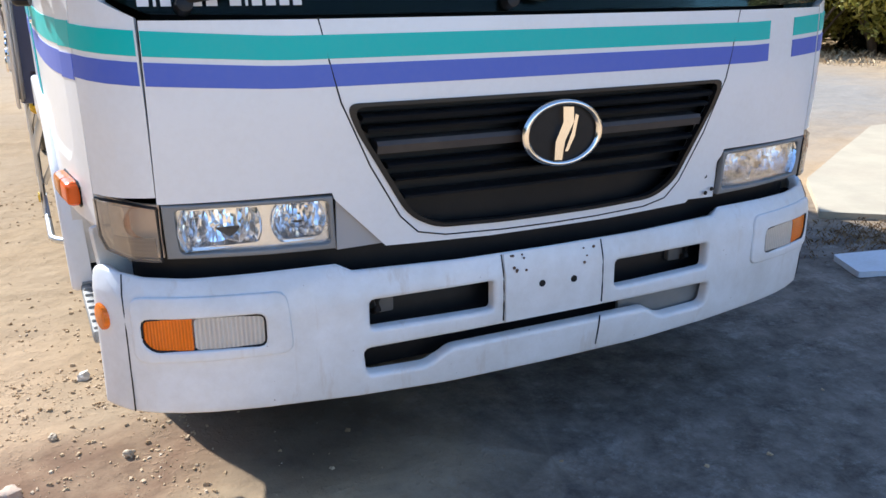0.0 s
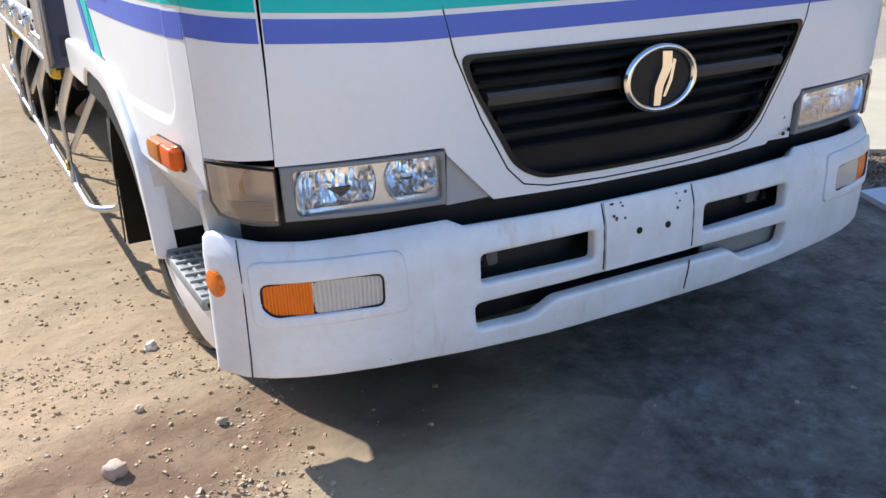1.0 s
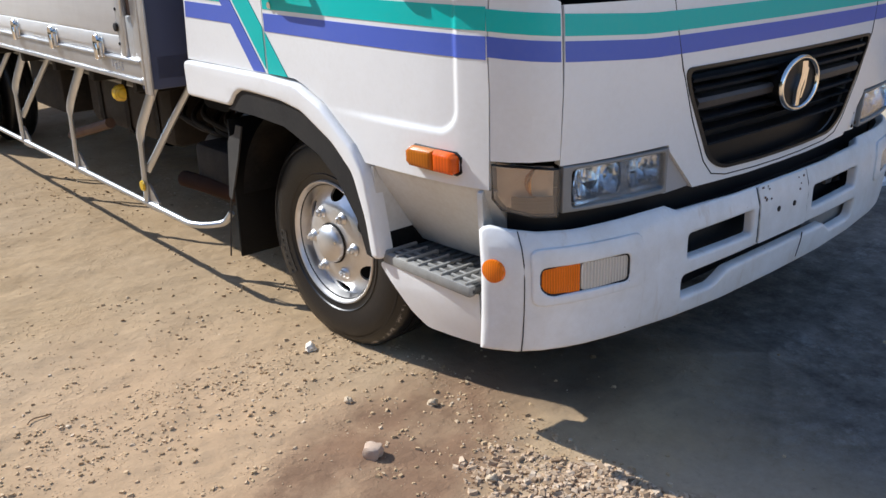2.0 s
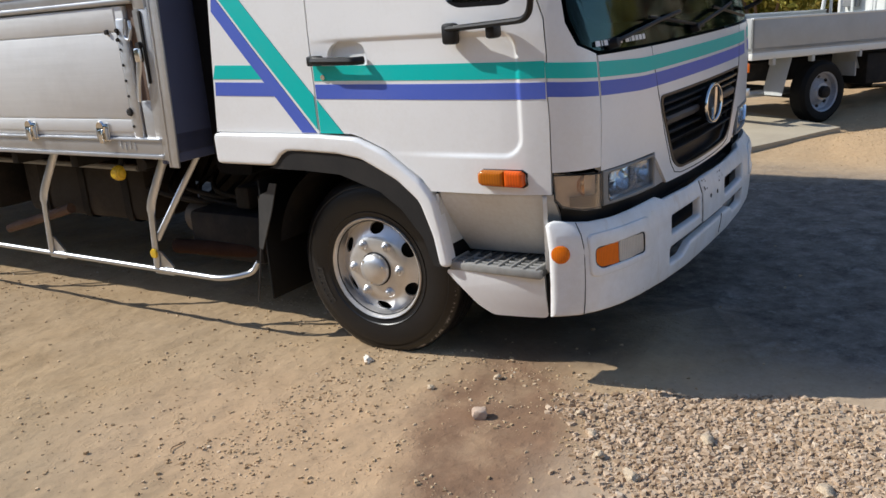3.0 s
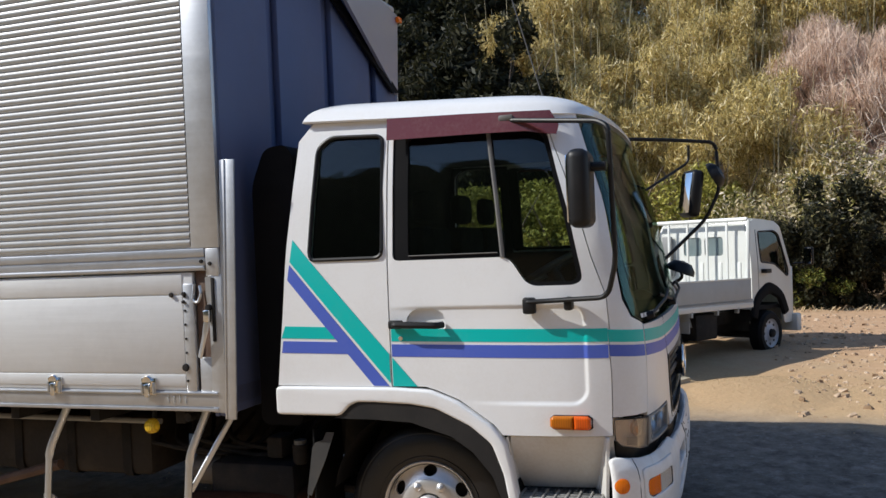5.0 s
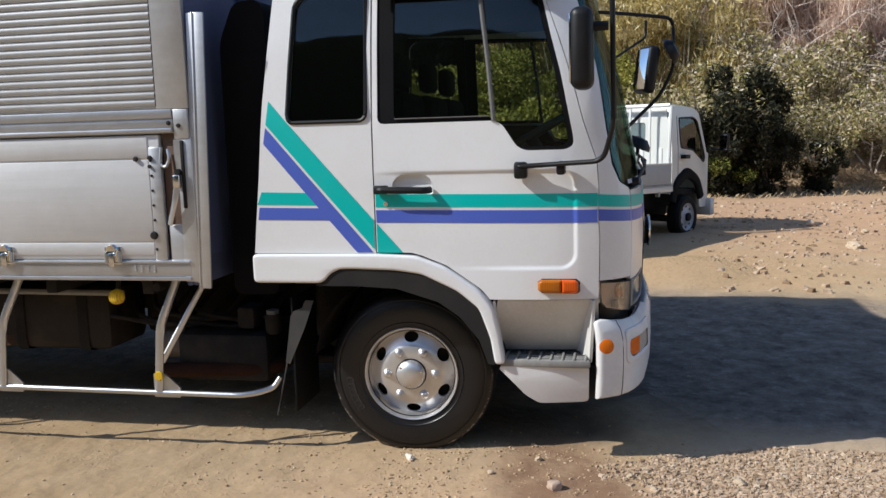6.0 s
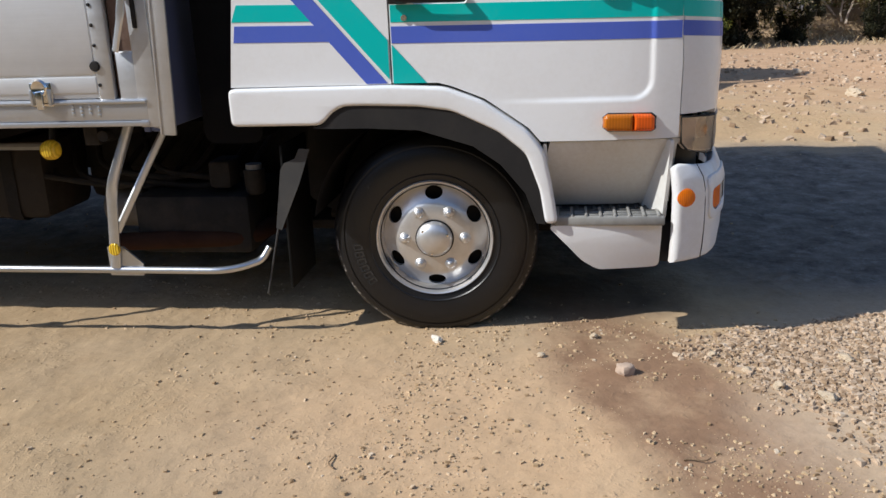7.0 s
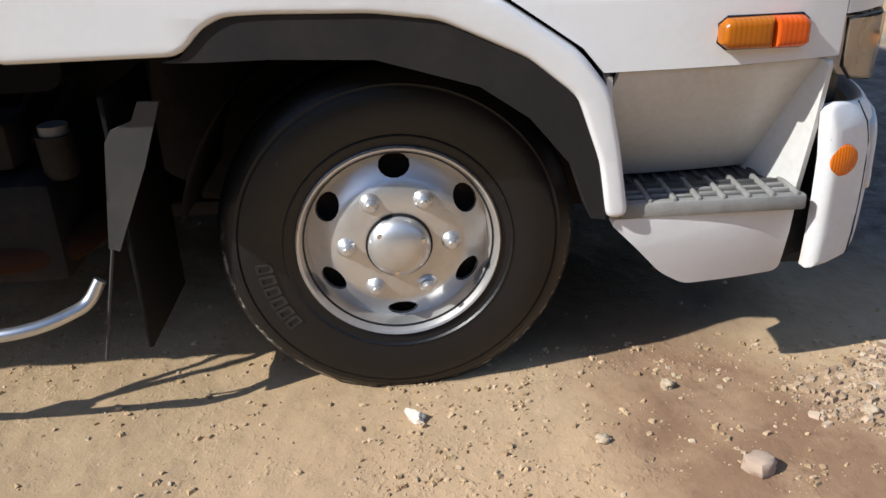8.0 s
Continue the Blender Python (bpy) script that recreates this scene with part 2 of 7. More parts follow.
REFLECT = facets()
FABRIC = dusty("seat_fabric", (0.010, 0.010, 0.011), 0.9, 0.3, 30, amount=0.05, spec=0.1)
DASH = dusty("dashboard_plastic", (0.009, 0.009, 0.010), 0.75, 0.25, 20, amount=0.05, spec=0.15)
LETTER = painted("white_lettering", (0.75, 0.75, 0.75), 0.5, 0.02)
MIRROR = Mat("mirror_silver").put(Base_Color=(0.85, 0.87, 0.9), Metallic=1.0, Roughness=0.03).m
CONCRETE = dusty("concrete", (0.42, 0.355, 0.25), 0.85, 0.25, 3.0, dust=(0.33, 0.26, 0.18), amount=0.5, bump=0.4)
STONE = dusty("pale_stone", (0.56, 0.44, 0.30), 0.85, 0.35, 14, amount=0.3, bump=0.5)


# ---------- mesh helpers ----------
def finish(bm, mat, name, sharp=35):
    bmesh.ops.recalc_face_normals(bm, faces=bm.faces)
    me = bpy.data.meshes.new(name)
    bm.to_mesh(me)
    bm.free()
    me.materials.append(mat)
    me.polygons.foreach_set("use_smooth", [True] * len(me.polygons))
    me.set_sharp_from_angle(angle=radians(sharp))
    return me


def part(name, bm, mat, parent, label="", at=None):
    ob = new(name, bm if isinstance(bm, bpy.types.Mesh) else finish(bm, mat, name))
    ob.parent = parent
    if at is not None:
        ob.matrix_basis = at
    if label:
        ob["label"] = label
    return ob


def thing(name, label, category, group="", at=None):
    e = new(name)
    e.empty_display_size = 0.3
    if at is not None:
        e.matrix_basis = at
    return tagged(e, label, category, group)


def box(lo, hi, bevel=0.0, bm=None, m=None, seg=2):
    bm2 = bmesh.new()
    r = bmesh.ops.create_cube(bm2, size=1)
    c, d = (Vector(lo) + Vector(hi)) / 2, Vector(hi) - Vector(lo)
    for v in r["verts"]:
        v.co = Vector((v.co.x * d.x, v.co.y * d.y, v.co.z * d.z)) + c
    if bevel:
        bmesh.ops.bevel(bm2, geom=bm2.edges[:], offset=bevel, segments=seg, affect="EDGES", profile=0.5)
    if m is not None:
        bm2.transform(m)
    return join(bm, bm2)


def join(bm, other):
    if bm is None:
        return other
    me = bpy.data.meshes.new("tmp")
    other.to_mesh(me)
    other.free()
    bm.from_mesh(me)
    bpy.data.meshes.remove(me)
    return bm


def lathe(profile, axis_from, axis, seg=32, bm=None):
    """Turns (radius, along) pairs round an axis; radius 0 closes the end."""
    bm2 = bmesh.new()
    axis = Vector(axis).normalized()
    u = axis.orthogonal().normalized()
    w = axis.cross(u)
    o = Vector(axis_from)
    rings = []
    for r, h in profile:
        if r < 1e-6:
            rings.append([bm2.verts.new(o + axis * h)])
        else:
            rings.append([bm2.verts.new(o + axis * h + (u * math.cos(k * math.tau / seg) + w * math.sin(k * math.tau / seg)) * r) for k in range(seg)])
    for a, b in zip(rings, rings[1:]):
        for k in range(seg):
            vs = [a[k % len(a)], a[(k + 1) % len(a)], b[(k + 1) % len(b)], b[k % len(b)]]
            vs = list(dict.fromkeys(vs))
            if len(vs) > 2:
                bm2.faces.new(vs)
    return join(bm, bm2)


def rod(p, q, r, seg=12, bm=None):
    p, q = Vector(p), Vector(q)
    return lathe([(0, 0), (r, 0), (r, (q - p).length), (0, (q - p).length)], p, q - p, seg, bm)


def rounded(points, radius, steps=5):
    """Rounds the inner corners of an open path."""
    pts = [Vector(p) for p in points]
    out = [pts[0]]
    for a, b, c in zip(pts, pts[1:], pts[2:]):
        r = min(radius, (a - b).length * 0.45, (c - b).length * 0.45)
        p, q = b + (a - b).normalized() * r, b + (c - b).normalized() * r
        for k in range(steps + 1):
            t = k / steps
            out.append((1 - t) ** 2 * p + 2 * t * (1 - t) * b + t * t * q)
    return out + [pts[-1]]


def tube(points, r, seg=10, bm=None, flat=None):
    """Sweeps a round (or, with flat, an oval) section along a path."""
    bm2 = bmesh.new()
    pts = [Vector(p) for p in points]
    rings = []
    up = Vector((0, 0, 1))
    for k, p in enumerate(pts):
        d = (pts[min(k + 1, len(pts) - 1)] - pts[max(k - 1, 0)]).normalized()
        s = d.cross(up)
        s = s.normalized() if s.length > 0.05 else d.cross(Vector((0, 1, 0))).normalized()
        n = s.cross(d)
        a, b = (r, r) if flat is None else flat
        rings.append([bm2.verts.new(p + s * a * math.cos(j * math.tau / seg) + n * b * math.sin(j * math.tau / seg)) for j in range(seg)])
    for x, y in zip(rings, rings[1:]):
        for j in range(seg):
            bm2.faces.new((x[j], x[(j + 1) % seg], y[(j + 1) % seg], y[j]))
    bm2.faces.new(rings[0])
    bm2.faces.new(rings[-1][::-1])
    return join(bm, bm2)


def soft(poly, radius, steps=4):
    """Rounds all corners of a closed outline (pairs)."""
    pts = [Vector((*p, 0)) for p in poly]
    n, out = len(pts), []
    for k in range(n):
        a, b, c = pts[k - 1], pts[k], pts[(k + 1) % n]
        r = min(radius, (a - b).length * 0.45, (c - b).length * 0.45)
        p, q = b + (a - b).normalized() * r, b + (c - b).normalized() * r
        for j in range(steps + 1):
            t = j / steps
            v = (1 - t) ** 2 * p + 2 * t * (1 - t) * b + t * t * q
            out.append((v.x, v.y))
    return out


def sheet(outline, fn, thick, holes=(), step=0.12, lift=0.0, bm=None, edge=0.0, cuts=((), ())):
    """A plate with holes: outlines in surface coordinates, bent onto fn(a, b) and given thickness inwards.
    edge: the radius to which the outer rims are rounded; cuts: further lines along which the plate is divided."""
    b2 = bmesh.new()
    edges = []
    for loop in (outline, *holes):
        vs = [b2.verts.new((*p, 0)) for p in loop]
        edges += [b2.edges.new((vs[k - 1], vs[k])) for k in range(len(vs))]
    bmesh.ops.triangle_fill(b2, use_beauty=True, use_dissolve=False, edges=edges, normal=(0, 0, 1))
    sunk = b2.verts.layers.float.new("sunk")
    if edge:
        region = b2.faces[:]

        def sink(depth):
            own = set(region)
            for e in b2.edges:
                if sum(f in own for f in e.link_faces) == 1:
                    for v in e.verts:
                        v[sunk] = depth * edge
        sink(1.0)
        for wide, deep in ((0.30, 0.30), (0.35, 0.07), (0.35, 0.0)):
            bmesh.ops.inset_region(b2, faces=region, thickness=wide * edge, use_boundary=True, use_even_offset=True)
            sink(deep)
    for ax in (0, 1):
        lo, hi = min(p[ax] for p in outline), max(p[ax] for p in outline)
        k = math.floor(lo / step) + 1
        lines = [v for v in cuts[ax] if lo < v < hi]
        while k * step < hi - 1e-4:
            lines.append(k * step)
            k += 1
        for v in lines:
            co, no = [0, 0, 0], [0, 0, 0]
            co[ax], no[ax] = v, 1
            bmesh.ops.bisect_plane(b2, geom=b2.verts[:] + b2.edges[:] + b2.faces[:], plane_co=co, plane_no=no, dist=1e-5)
    b2.verts.index_update()
    co = [(v.co.x, v.co.y, v[sunk]) for v in b2.verts]
    faces = [[v.index for v in f.verts] for f in b2.faces]
    rim = [(e.verts[0].index, e.verts[1].index) for e in b2.edges if len(e.link_faces) == 1]
    b2.free()
    out = bmesh.new()
    top, bot = [], []
    h = 1e-3
    for a, c, low_by in co:
        p = Vector(fn(a, c))
        n = (Vector(fn(a, c + h)) - p).cross(Vector(fn(a + h, c)) - p).normalized()
        top.append(out.verts.new(p + n * (lift - low_by)))
        bot.append(out.verts.new(p + n * (lift - thick)))
    for f in faces:
        out.faces.new([top[i] for i in f])
        out.faces.new([bot[i] for i in reversed(f)])
    for i, j in rim:
        out.faces.new((top[i], top[j], bot[j], bot[i]))
    return join(bm, out)


def knots(table):
    xs, ys = [p[0] for p in table], [p[1] for p in table]
    return lambda v: float(np.interp(v, xs, ys))


# ---------- the cab's surface: s runs round the plan from the middle of the front, z is the height ----------
half_width = knots([(0.2, 1.205), (0.8, 1.225), (1.4, 1.235), (1.66, 1.23), (2.0, 1.19), (2.28, 1.14), (2.5, 1.1)])
front_at = knots([(0.2, 0.05), (0.7, 0.045), (1.09, 0.03), (1.29, 0.04), (1.36, 0.055), (1.83, 0.15), (2.28, 0.29), (2.5, 0.42)])
_p = [(0, .03), (.25, .034), (.5, .047), (.7, .070), (.83, .098), (.90, .132), (.945, .203), (.971, .31), (.987, .43), (.996, .56), (1, .72), (1, .9)]
for _ in range(3):
    _q = [_p[0]]
    for (a, b), (c, d) in zip(_p, _p[1:]):
        _q += [(a * .75 + c * .25, b * .75 + d * .25), (a * .25 + c * .75, b * .25 + d * .75)]
    _p = _q + [_p[-1]]
PLAN = np.array(_p)
ARC = np.concatenate([[0], np.cumsum(np.hypot(np.diff(PLAN[:, 0]) * 1.23, np.diff(PLAN[:, 1])))])
SIDE0 = float(ARC[-1])


def cab(s, z):
    """Truck's own right (the driver's side) has positive s and lies at negative x."""
    k = -1 if s >= 0 else 1
    a = abs(s)
    if a >= SIDE0:
        return k * half_width(z), 0.9 + a - SIDE0, z
    fx, fy = np.interp(a, ARC, PLAN[:, 0]), np.interp(a, ARC, PLAN[:, 1])
    yf = front_at(z)
    return k * half_width(z) * fx, yf + (fy - 0.03) / 0.87 * (0.9 - yf), z


def sx(x, z=1.0):
    """s of a place on the front with this distance from the middle."""
    return math.copysign(float(np.interp(abs(x) / half_width(z), PLAN[:, 0], ARC)), x)


def sy(y, z=1.0):
    """s of a place on the side."""
    if y >= 0.9:
        return SIDE0 + y - 0.9
    yf = front_at(z)
    return float(np.interp(0.03 + (y - yf) / (0.9 - yf) * 0.87, PLAN[:, 1], ARC))


def front(poly):
    return [(sx(-x, z), z) for x, z in poly]


def side(poly):
    return [(sy(y, z), z) for y, z in poly]


def mirrored(poly):
    return [(-s, z) for s, z in poly]


# ---------- ground ----------
def ground_height(x, y):
    """Flat yard, a low rubble rise ahead of the lorry and the foot of the wooded bank."""
    bank = max(0.0, (x + 0.25 * y) - 17.0 + 1.2 * noise.noise(Vector((x * 0.15, y * 0.15, 0))))
    h = min(bank * 0.55, 9.0 + 0.12 * bank)
    d = math.hypot((x - 7.5) / 4.2, (y + 7.0) / 3.6)
    h += 0.55 * max(0.0, 1 - d) ** 1.5
    d = math.hypot((x - 4.6) / 1.2, (y + 0.55) / 0.75)
    h += 0.10 * max(0.0, 1 - d * d)
    h += 0.02 * math.exp(-((x + 1.5) ** 2 + (y - 1.3) ** 2) / 1.6)
    h += min(20.0, max(0.0, -20.0 - x) * 1.0)
    far = max(0.0, math.hypot(x + 1, y - 1) - 2.4)
    if x > -6 and x < 3 and y > -5 and y < 9:
        q = Vector((x, y, 11.0))
        h += 0.007 * noise.noise(q * 7) + 0.004 * noise.noise(q * 17) + 0.010 * max(0.0, noise.noise(q * 12) - 0.22)
    h += min(1.0, far / 3) * 0.05 * noise.noise(Vector((x * 0.8, y * 0.8, 3.0))) + 0.008 * noise.noise(Vector((x * 3, y * 3, 7.0)))
    return h


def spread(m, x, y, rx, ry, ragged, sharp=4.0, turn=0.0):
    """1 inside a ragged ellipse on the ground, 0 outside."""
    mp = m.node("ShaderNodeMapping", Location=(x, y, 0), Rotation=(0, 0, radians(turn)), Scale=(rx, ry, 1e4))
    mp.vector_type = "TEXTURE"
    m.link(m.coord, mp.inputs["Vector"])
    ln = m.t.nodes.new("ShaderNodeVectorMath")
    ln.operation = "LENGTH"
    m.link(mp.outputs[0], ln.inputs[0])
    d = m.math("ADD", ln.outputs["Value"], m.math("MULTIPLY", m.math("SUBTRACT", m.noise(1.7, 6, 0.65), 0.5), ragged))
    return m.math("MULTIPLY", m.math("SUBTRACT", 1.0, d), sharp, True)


def dirt_material():
    m = Mat("dry_yard_dirt")
    big, mid, fine, grit = m.noise(0.5, 6, 0.6), m.noise(4.0, 8, 0.7), m.noise(38.0, 6, 0.7), m.noise(160.0, 3, 0.6)
    c = m.mix(m.ramp(mid, [(0.3, 0.0), (0.7, 1.0)]), (0.385, 0.262, 0.140), (0.545, 0.385, 0.216))
    c = m.mix(m.ramp(big, [(0.35, 0.0), (0.65, 1.0)]), c, (0.462, 0.338, 0.210))
    # grey compacted gravel where the lorry stands and beyond it; the front ellipse also deepens its shadow
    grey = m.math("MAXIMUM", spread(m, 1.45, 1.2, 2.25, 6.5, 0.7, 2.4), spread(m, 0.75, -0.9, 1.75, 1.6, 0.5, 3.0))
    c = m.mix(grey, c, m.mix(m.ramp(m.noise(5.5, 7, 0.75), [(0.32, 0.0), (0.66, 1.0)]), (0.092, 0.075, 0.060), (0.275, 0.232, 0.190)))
    # shade below the cab, painted into the soil as a ragged dark brown patch
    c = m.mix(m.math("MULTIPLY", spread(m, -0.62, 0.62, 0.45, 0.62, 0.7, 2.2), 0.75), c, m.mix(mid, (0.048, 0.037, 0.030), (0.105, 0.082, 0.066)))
    flecks = m.math("MULTIPLY", m.ramp(m.noise(7.0, 9, 0.8), [(0.52, 0.0), (0.68, 0.65)]), grey)
    c = m.mix(flecks, c, (0.40, 0.36, 0.31))
    c = m.mix(spread(m, 7.0, 7.5, 5.0, 6.5, 0.6, 1.6), c, m.mix(mid, (0.25, 0.22, 0.185), (0.40, 0.355, 0.295)))
    c = m.mix(m.math("MULTIPLY", spread(m, -2.8, 4.6, 2.0, 2.6, 0.7, 1.5), 0.2), c, m.mix(mid, (0.24, 0.185, 0.13), (0.40, 0.31, 0.22)))
    c = m.mix(m.math("MULTIPLY", spread(m, -1.9, 0.9, 0.9, 1.3, 0.8, 1.5), 0.6), c, m.mix(mid, (0.47, 0.30, 0.165), (0.66, 0.45, 0.27)))
    # damp brown streak and pale rubble
    c = m.mix(m.math("MULTIPLY", spread(m, -1.72, 0.25, 1.35, 0.42, 1.1, 2.2, 22), m.ramp(m.noise(3.3, 6, 0.65), [(0.28, 0.35), (0.52, 1.0)])), c, m.mix(mid, (0.19, 0.113, 0.066), (0.33, 0.205, 0.125)))
    c = m.mix(m.math("MULTIPLY", spread(m, -1.65, -0.85, 1.25, 1.08, 0.6, 2.8), 0.85), c, m.mix(fine, (0.34, 0.25, 0.165), (0.58, 0.45, 0.32)))
    # straw and reddish soil towards the bank
    c = m.mix(spread(m, 4.9, -0.8, 1.8, 2.0, 1.0, 2.5), c, m.mix(fine, (0.36, 0.235, 0.125), (0.58, 0.41, 0.235)))
    c = m.mix(m.math("MULTIPLY", spread(m, 10.5, -4.0, 7.0, 5.5, 0.9, 1.8), 0.95), c, m.mix(mid, (0.35, 0.21, 0.115), (0.60, 0.40, 0.25)))
    c = m.mix(spread(m, 27.0, 0.0, 12.5, 40.0, 0.15, 8.0), c, m.mix(mid, (0.26, 0.18, 0.10), (0.50, 0.36, 0.24)))
    # unseen slope on the yard's far side, coloured dark like woods for the window reflections
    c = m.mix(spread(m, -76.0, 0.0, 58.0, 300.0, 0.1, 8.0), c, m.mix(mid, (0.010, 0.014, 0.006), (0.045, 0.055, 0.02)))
    spots = m.ramp(m.noise(26.0, 9, 0.8), [(0.26, 0.45), (0.42, 0.92), (0.60, 1.0), (0.75, 1.25)])
    mul = m.t.nodes.new("ShaderNodeMix")
    mul.data_type, mul.blend_type = "RGBA", "MULTIPLY"
    mul.inputs[0].default_value = 0.8
    m.link(c, mul.inputs[6])
    m.link(spots, mul.inputs[7])
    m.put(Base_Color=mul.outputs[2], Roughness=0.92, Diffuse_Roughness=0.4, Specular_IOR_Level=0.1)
    clods = m.math("MULTIPLY", m.ramp(m.noise(48.0, 2, 0.5), [(0.55, 0.0), (0.80, 1.0)]), m.ramp(m.noise(3.0, 4, 0.6), [(0.45, 0.0), (0.6, 1.0)]))
    hgt = m.math("ADD", m.math("MULTIPLY", m.noise(3.5, 3, 0.5), 0.8), m.math("ADD", m.math("MULTIPLY", m.noise(15.0, 3, 0.5), 0.30), m.math("ADD", m.math("MULTIPLY", clods, 0.13), m.math("MULTIPLY", grit, 0.06))))
    m.bump(hgt, 0.8, 0.034)
    return m.m


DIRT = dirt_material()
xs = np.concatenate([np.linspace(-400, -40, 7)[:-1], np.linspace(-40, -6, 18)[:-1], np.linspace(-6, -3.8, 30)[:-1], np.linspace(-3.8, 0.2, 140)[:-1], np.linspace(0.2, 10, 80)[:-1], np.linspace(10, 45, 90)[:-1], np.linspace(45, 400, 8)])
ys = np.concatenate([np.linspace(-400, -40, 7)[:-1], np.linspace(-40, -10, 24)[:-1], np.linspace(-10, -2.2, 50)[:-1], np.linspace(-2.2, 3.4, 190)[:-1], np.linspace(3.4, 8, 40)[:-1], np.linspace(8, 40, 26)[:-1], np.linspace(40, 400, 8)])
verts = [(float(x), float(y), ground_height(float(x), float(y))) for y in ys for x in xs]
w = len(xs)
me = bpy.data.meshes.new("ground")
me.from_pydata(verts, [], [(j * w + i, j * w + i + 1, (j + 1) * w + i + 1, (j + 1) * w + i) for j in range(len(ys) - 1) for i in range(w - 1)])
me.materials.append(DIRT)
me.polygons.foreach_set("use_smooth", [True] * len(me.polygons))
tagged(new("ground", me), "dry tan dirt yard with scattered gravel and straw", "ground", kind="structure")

# ---------- the lorry ----------
truck = thing("box_truck", "white cab-over box lorry with teal and purple stripes, parked on dirt", "truck")

# --- cab front ---
GR = soft([(-0.60, 1.098), (0.60, 1.098), (0.575, 1.03), (0.44, 0.80), (0.36, 0.758), (0.15, 0.750), (-0.15, 0.750), (-0.36, 0.758), (-0.44, 0.80), (-0.575, 1.03)], 0.06, 5)
Z_SCREEN = 1.304
front_panel = part("front_panel", sheet(front([(-1.048, Z_SCREEN - 0.006), (-0.70, Z_SCREEN - 0.008), (0, Z_SCREEN - 0.008), (0.70, Z_SCREEN - 0.008), (1.048, Z_SCREEN - 0.006), (1.048, 0.883), (0.640, 0.880), (0.632, 0.86),
    (0.50, 0.725), (0.2, 0.715), (-0.2, 0.715), (-0.50, 0.725), (-0.632, 0.86), (-0.640, 0.880), (-1.048, 0.883)]), cab, 0.03, [front(GR)], 0.08), WHITE, truck, "white front panel")
for k in (1, -1):
    part("grille_seam", tube([cab(k * sx(x, z), z) for x, z in ((0.655, 1.30), (0.625, 1.16), (0.61, 1.10), (0.54, 0.94), (0.46, 0.80), (0.41, 0.752), (0.33, 0.735), (0.15, 0.728), (0.0, 0.727))], 0.0022, 6), BLACK, front_panel)
# wedges beside the headlights; the driver's side has its shade painted in as grey
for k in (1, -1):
    part("headlight_filler", sheet([(k * sx(x, z), z) for x, z in ((0.628, 0.852), (0.60, 0.85), (0.505, 0.73), (0.628, 0.726))], cab, 0.012, (), 0.08, lift=-0.012), WEDGE_SHADE if k == 1 else WHITE, truck, "filler panel beside the headlight")

for x, z in ((-0.575, 0.800), (-0.610, 0.755), (-0.585, 0.745)):
    part("screw_hole", lathe([(0.0, 0.0), (0.006, 0.001), (0.007, 0.004)], cab(sx(x, z), z), (0, 1, 0), 10), BLACK, truck)


def stripes(parent, spans, z0, z1, mat, name="stripe", lift=0.0015):
    for a, b in spans:
        part(name, sheet([(a, z0), (b, z0), (b, z1), (a, z1)], stripe_line, 0.003, (), 0.06, lift), mat, parent)


stripe_rise = knots([(0, 0.0), (0.75, 0.0), (sx(1.05), 0.017), (sy(0.27, 1.2), 0.031)])


def stripe_line(s, z):
    """The stripes climb a little towards the doors."""
    return cab(s, z + stripe_rise(abs(s)))


PZ, TZ = (1.140, 1.192), (1.205, 1.260)
stripes(front_panel, [(-sx(0.79), sx(1.043))], *PZ, PURPLE, "purple_stripe")
stripes(front_panel, [(-sx(0.79), sx(1.043))], *TZ, TEAL, "teal_stripe")
stripes(front_panel, [(-sx(1.043), -sx(0.905))], *PZ, PURPLE, "purple_stripe")
stripes(front_panel, [(-sx(1.043), -sx(0.905))], *TZ, TEAL, "teal_stripe")

DOOR_F = 0.258
for k in (1, -1):
    # corner panel between front panel and door, running up as the windscreen pillar
    pts = [(sx(1.051), 0.90), (sy(DOOR_F, 0.8), 0.895), (sy(DOOR_F, 1.2), 1.2), (sy(0.263, 1.44), 1.44), (sy(0.322, 1.62), 1.62), (sy(0.43, 2.0), 2.0), (sy(0.525, 2.27), 2.285),
           (sx(1.065, 2.2), 2.285), (sx(1.10, 1.9), 1.9), (sx(1.135, 1.6), 1.6), (sx(1.14, 1.42), 1.42), (sx(1.12, 1.34), 1.34), (sx(1.051), 1.305)]
    cp = part("corner_panel", sheet([(k * a, b) for a, b in pts], cab, 0.025, (), 0.06), WHITE, truck)
    for zz, mt, nm in ((PZ, PURPLE, "purple_stripe"), (TZ, TEAL, "teal_stripe")):
        a, b = sx(1.055), sy(DOOR_F + 0.002, 1.2)
        stripes(cp, [(min(k * a, k * b), max(k * a, k * b))], *zz, mt, nm)

# windscreen, its black surround and what stands behind it
ws = [(0, 1.308), (0.70, 1.308), (1.03, 1.314), (1.10, 1.345), (1.125, 1.44), (1.12, 1.6), (1.085, 1.9), (1.05, 2.21), (1.0, 2.262), (0.5, 2.274), (0, 2.276)]
ws_full = [(sx(x, z), z) for x, z in ws] + [(-sx(x, z), z) for x, z in ws[::-1][1:-1]]
inner = [(0, 1.40), (0.70, 1.398), (1.0, 1.405), (1.06, 1.44), (1.072, 1.6), (1.04, 1.9), (1.0, 2.15), (0.955, 2.19), (0.5, 2.20), (0, 2.20)]
ws_in = [(sx(x, z), z) for x, z in inner] + [(-sx(x, z), z) for x, z in inner[::-1][1:-1]]
screen = part("windscreen", sheet(ws_full, cab, 0.006, (), 0.10, lift=-0.006), GLASS_FRONT, truck, "raked tinted glass")
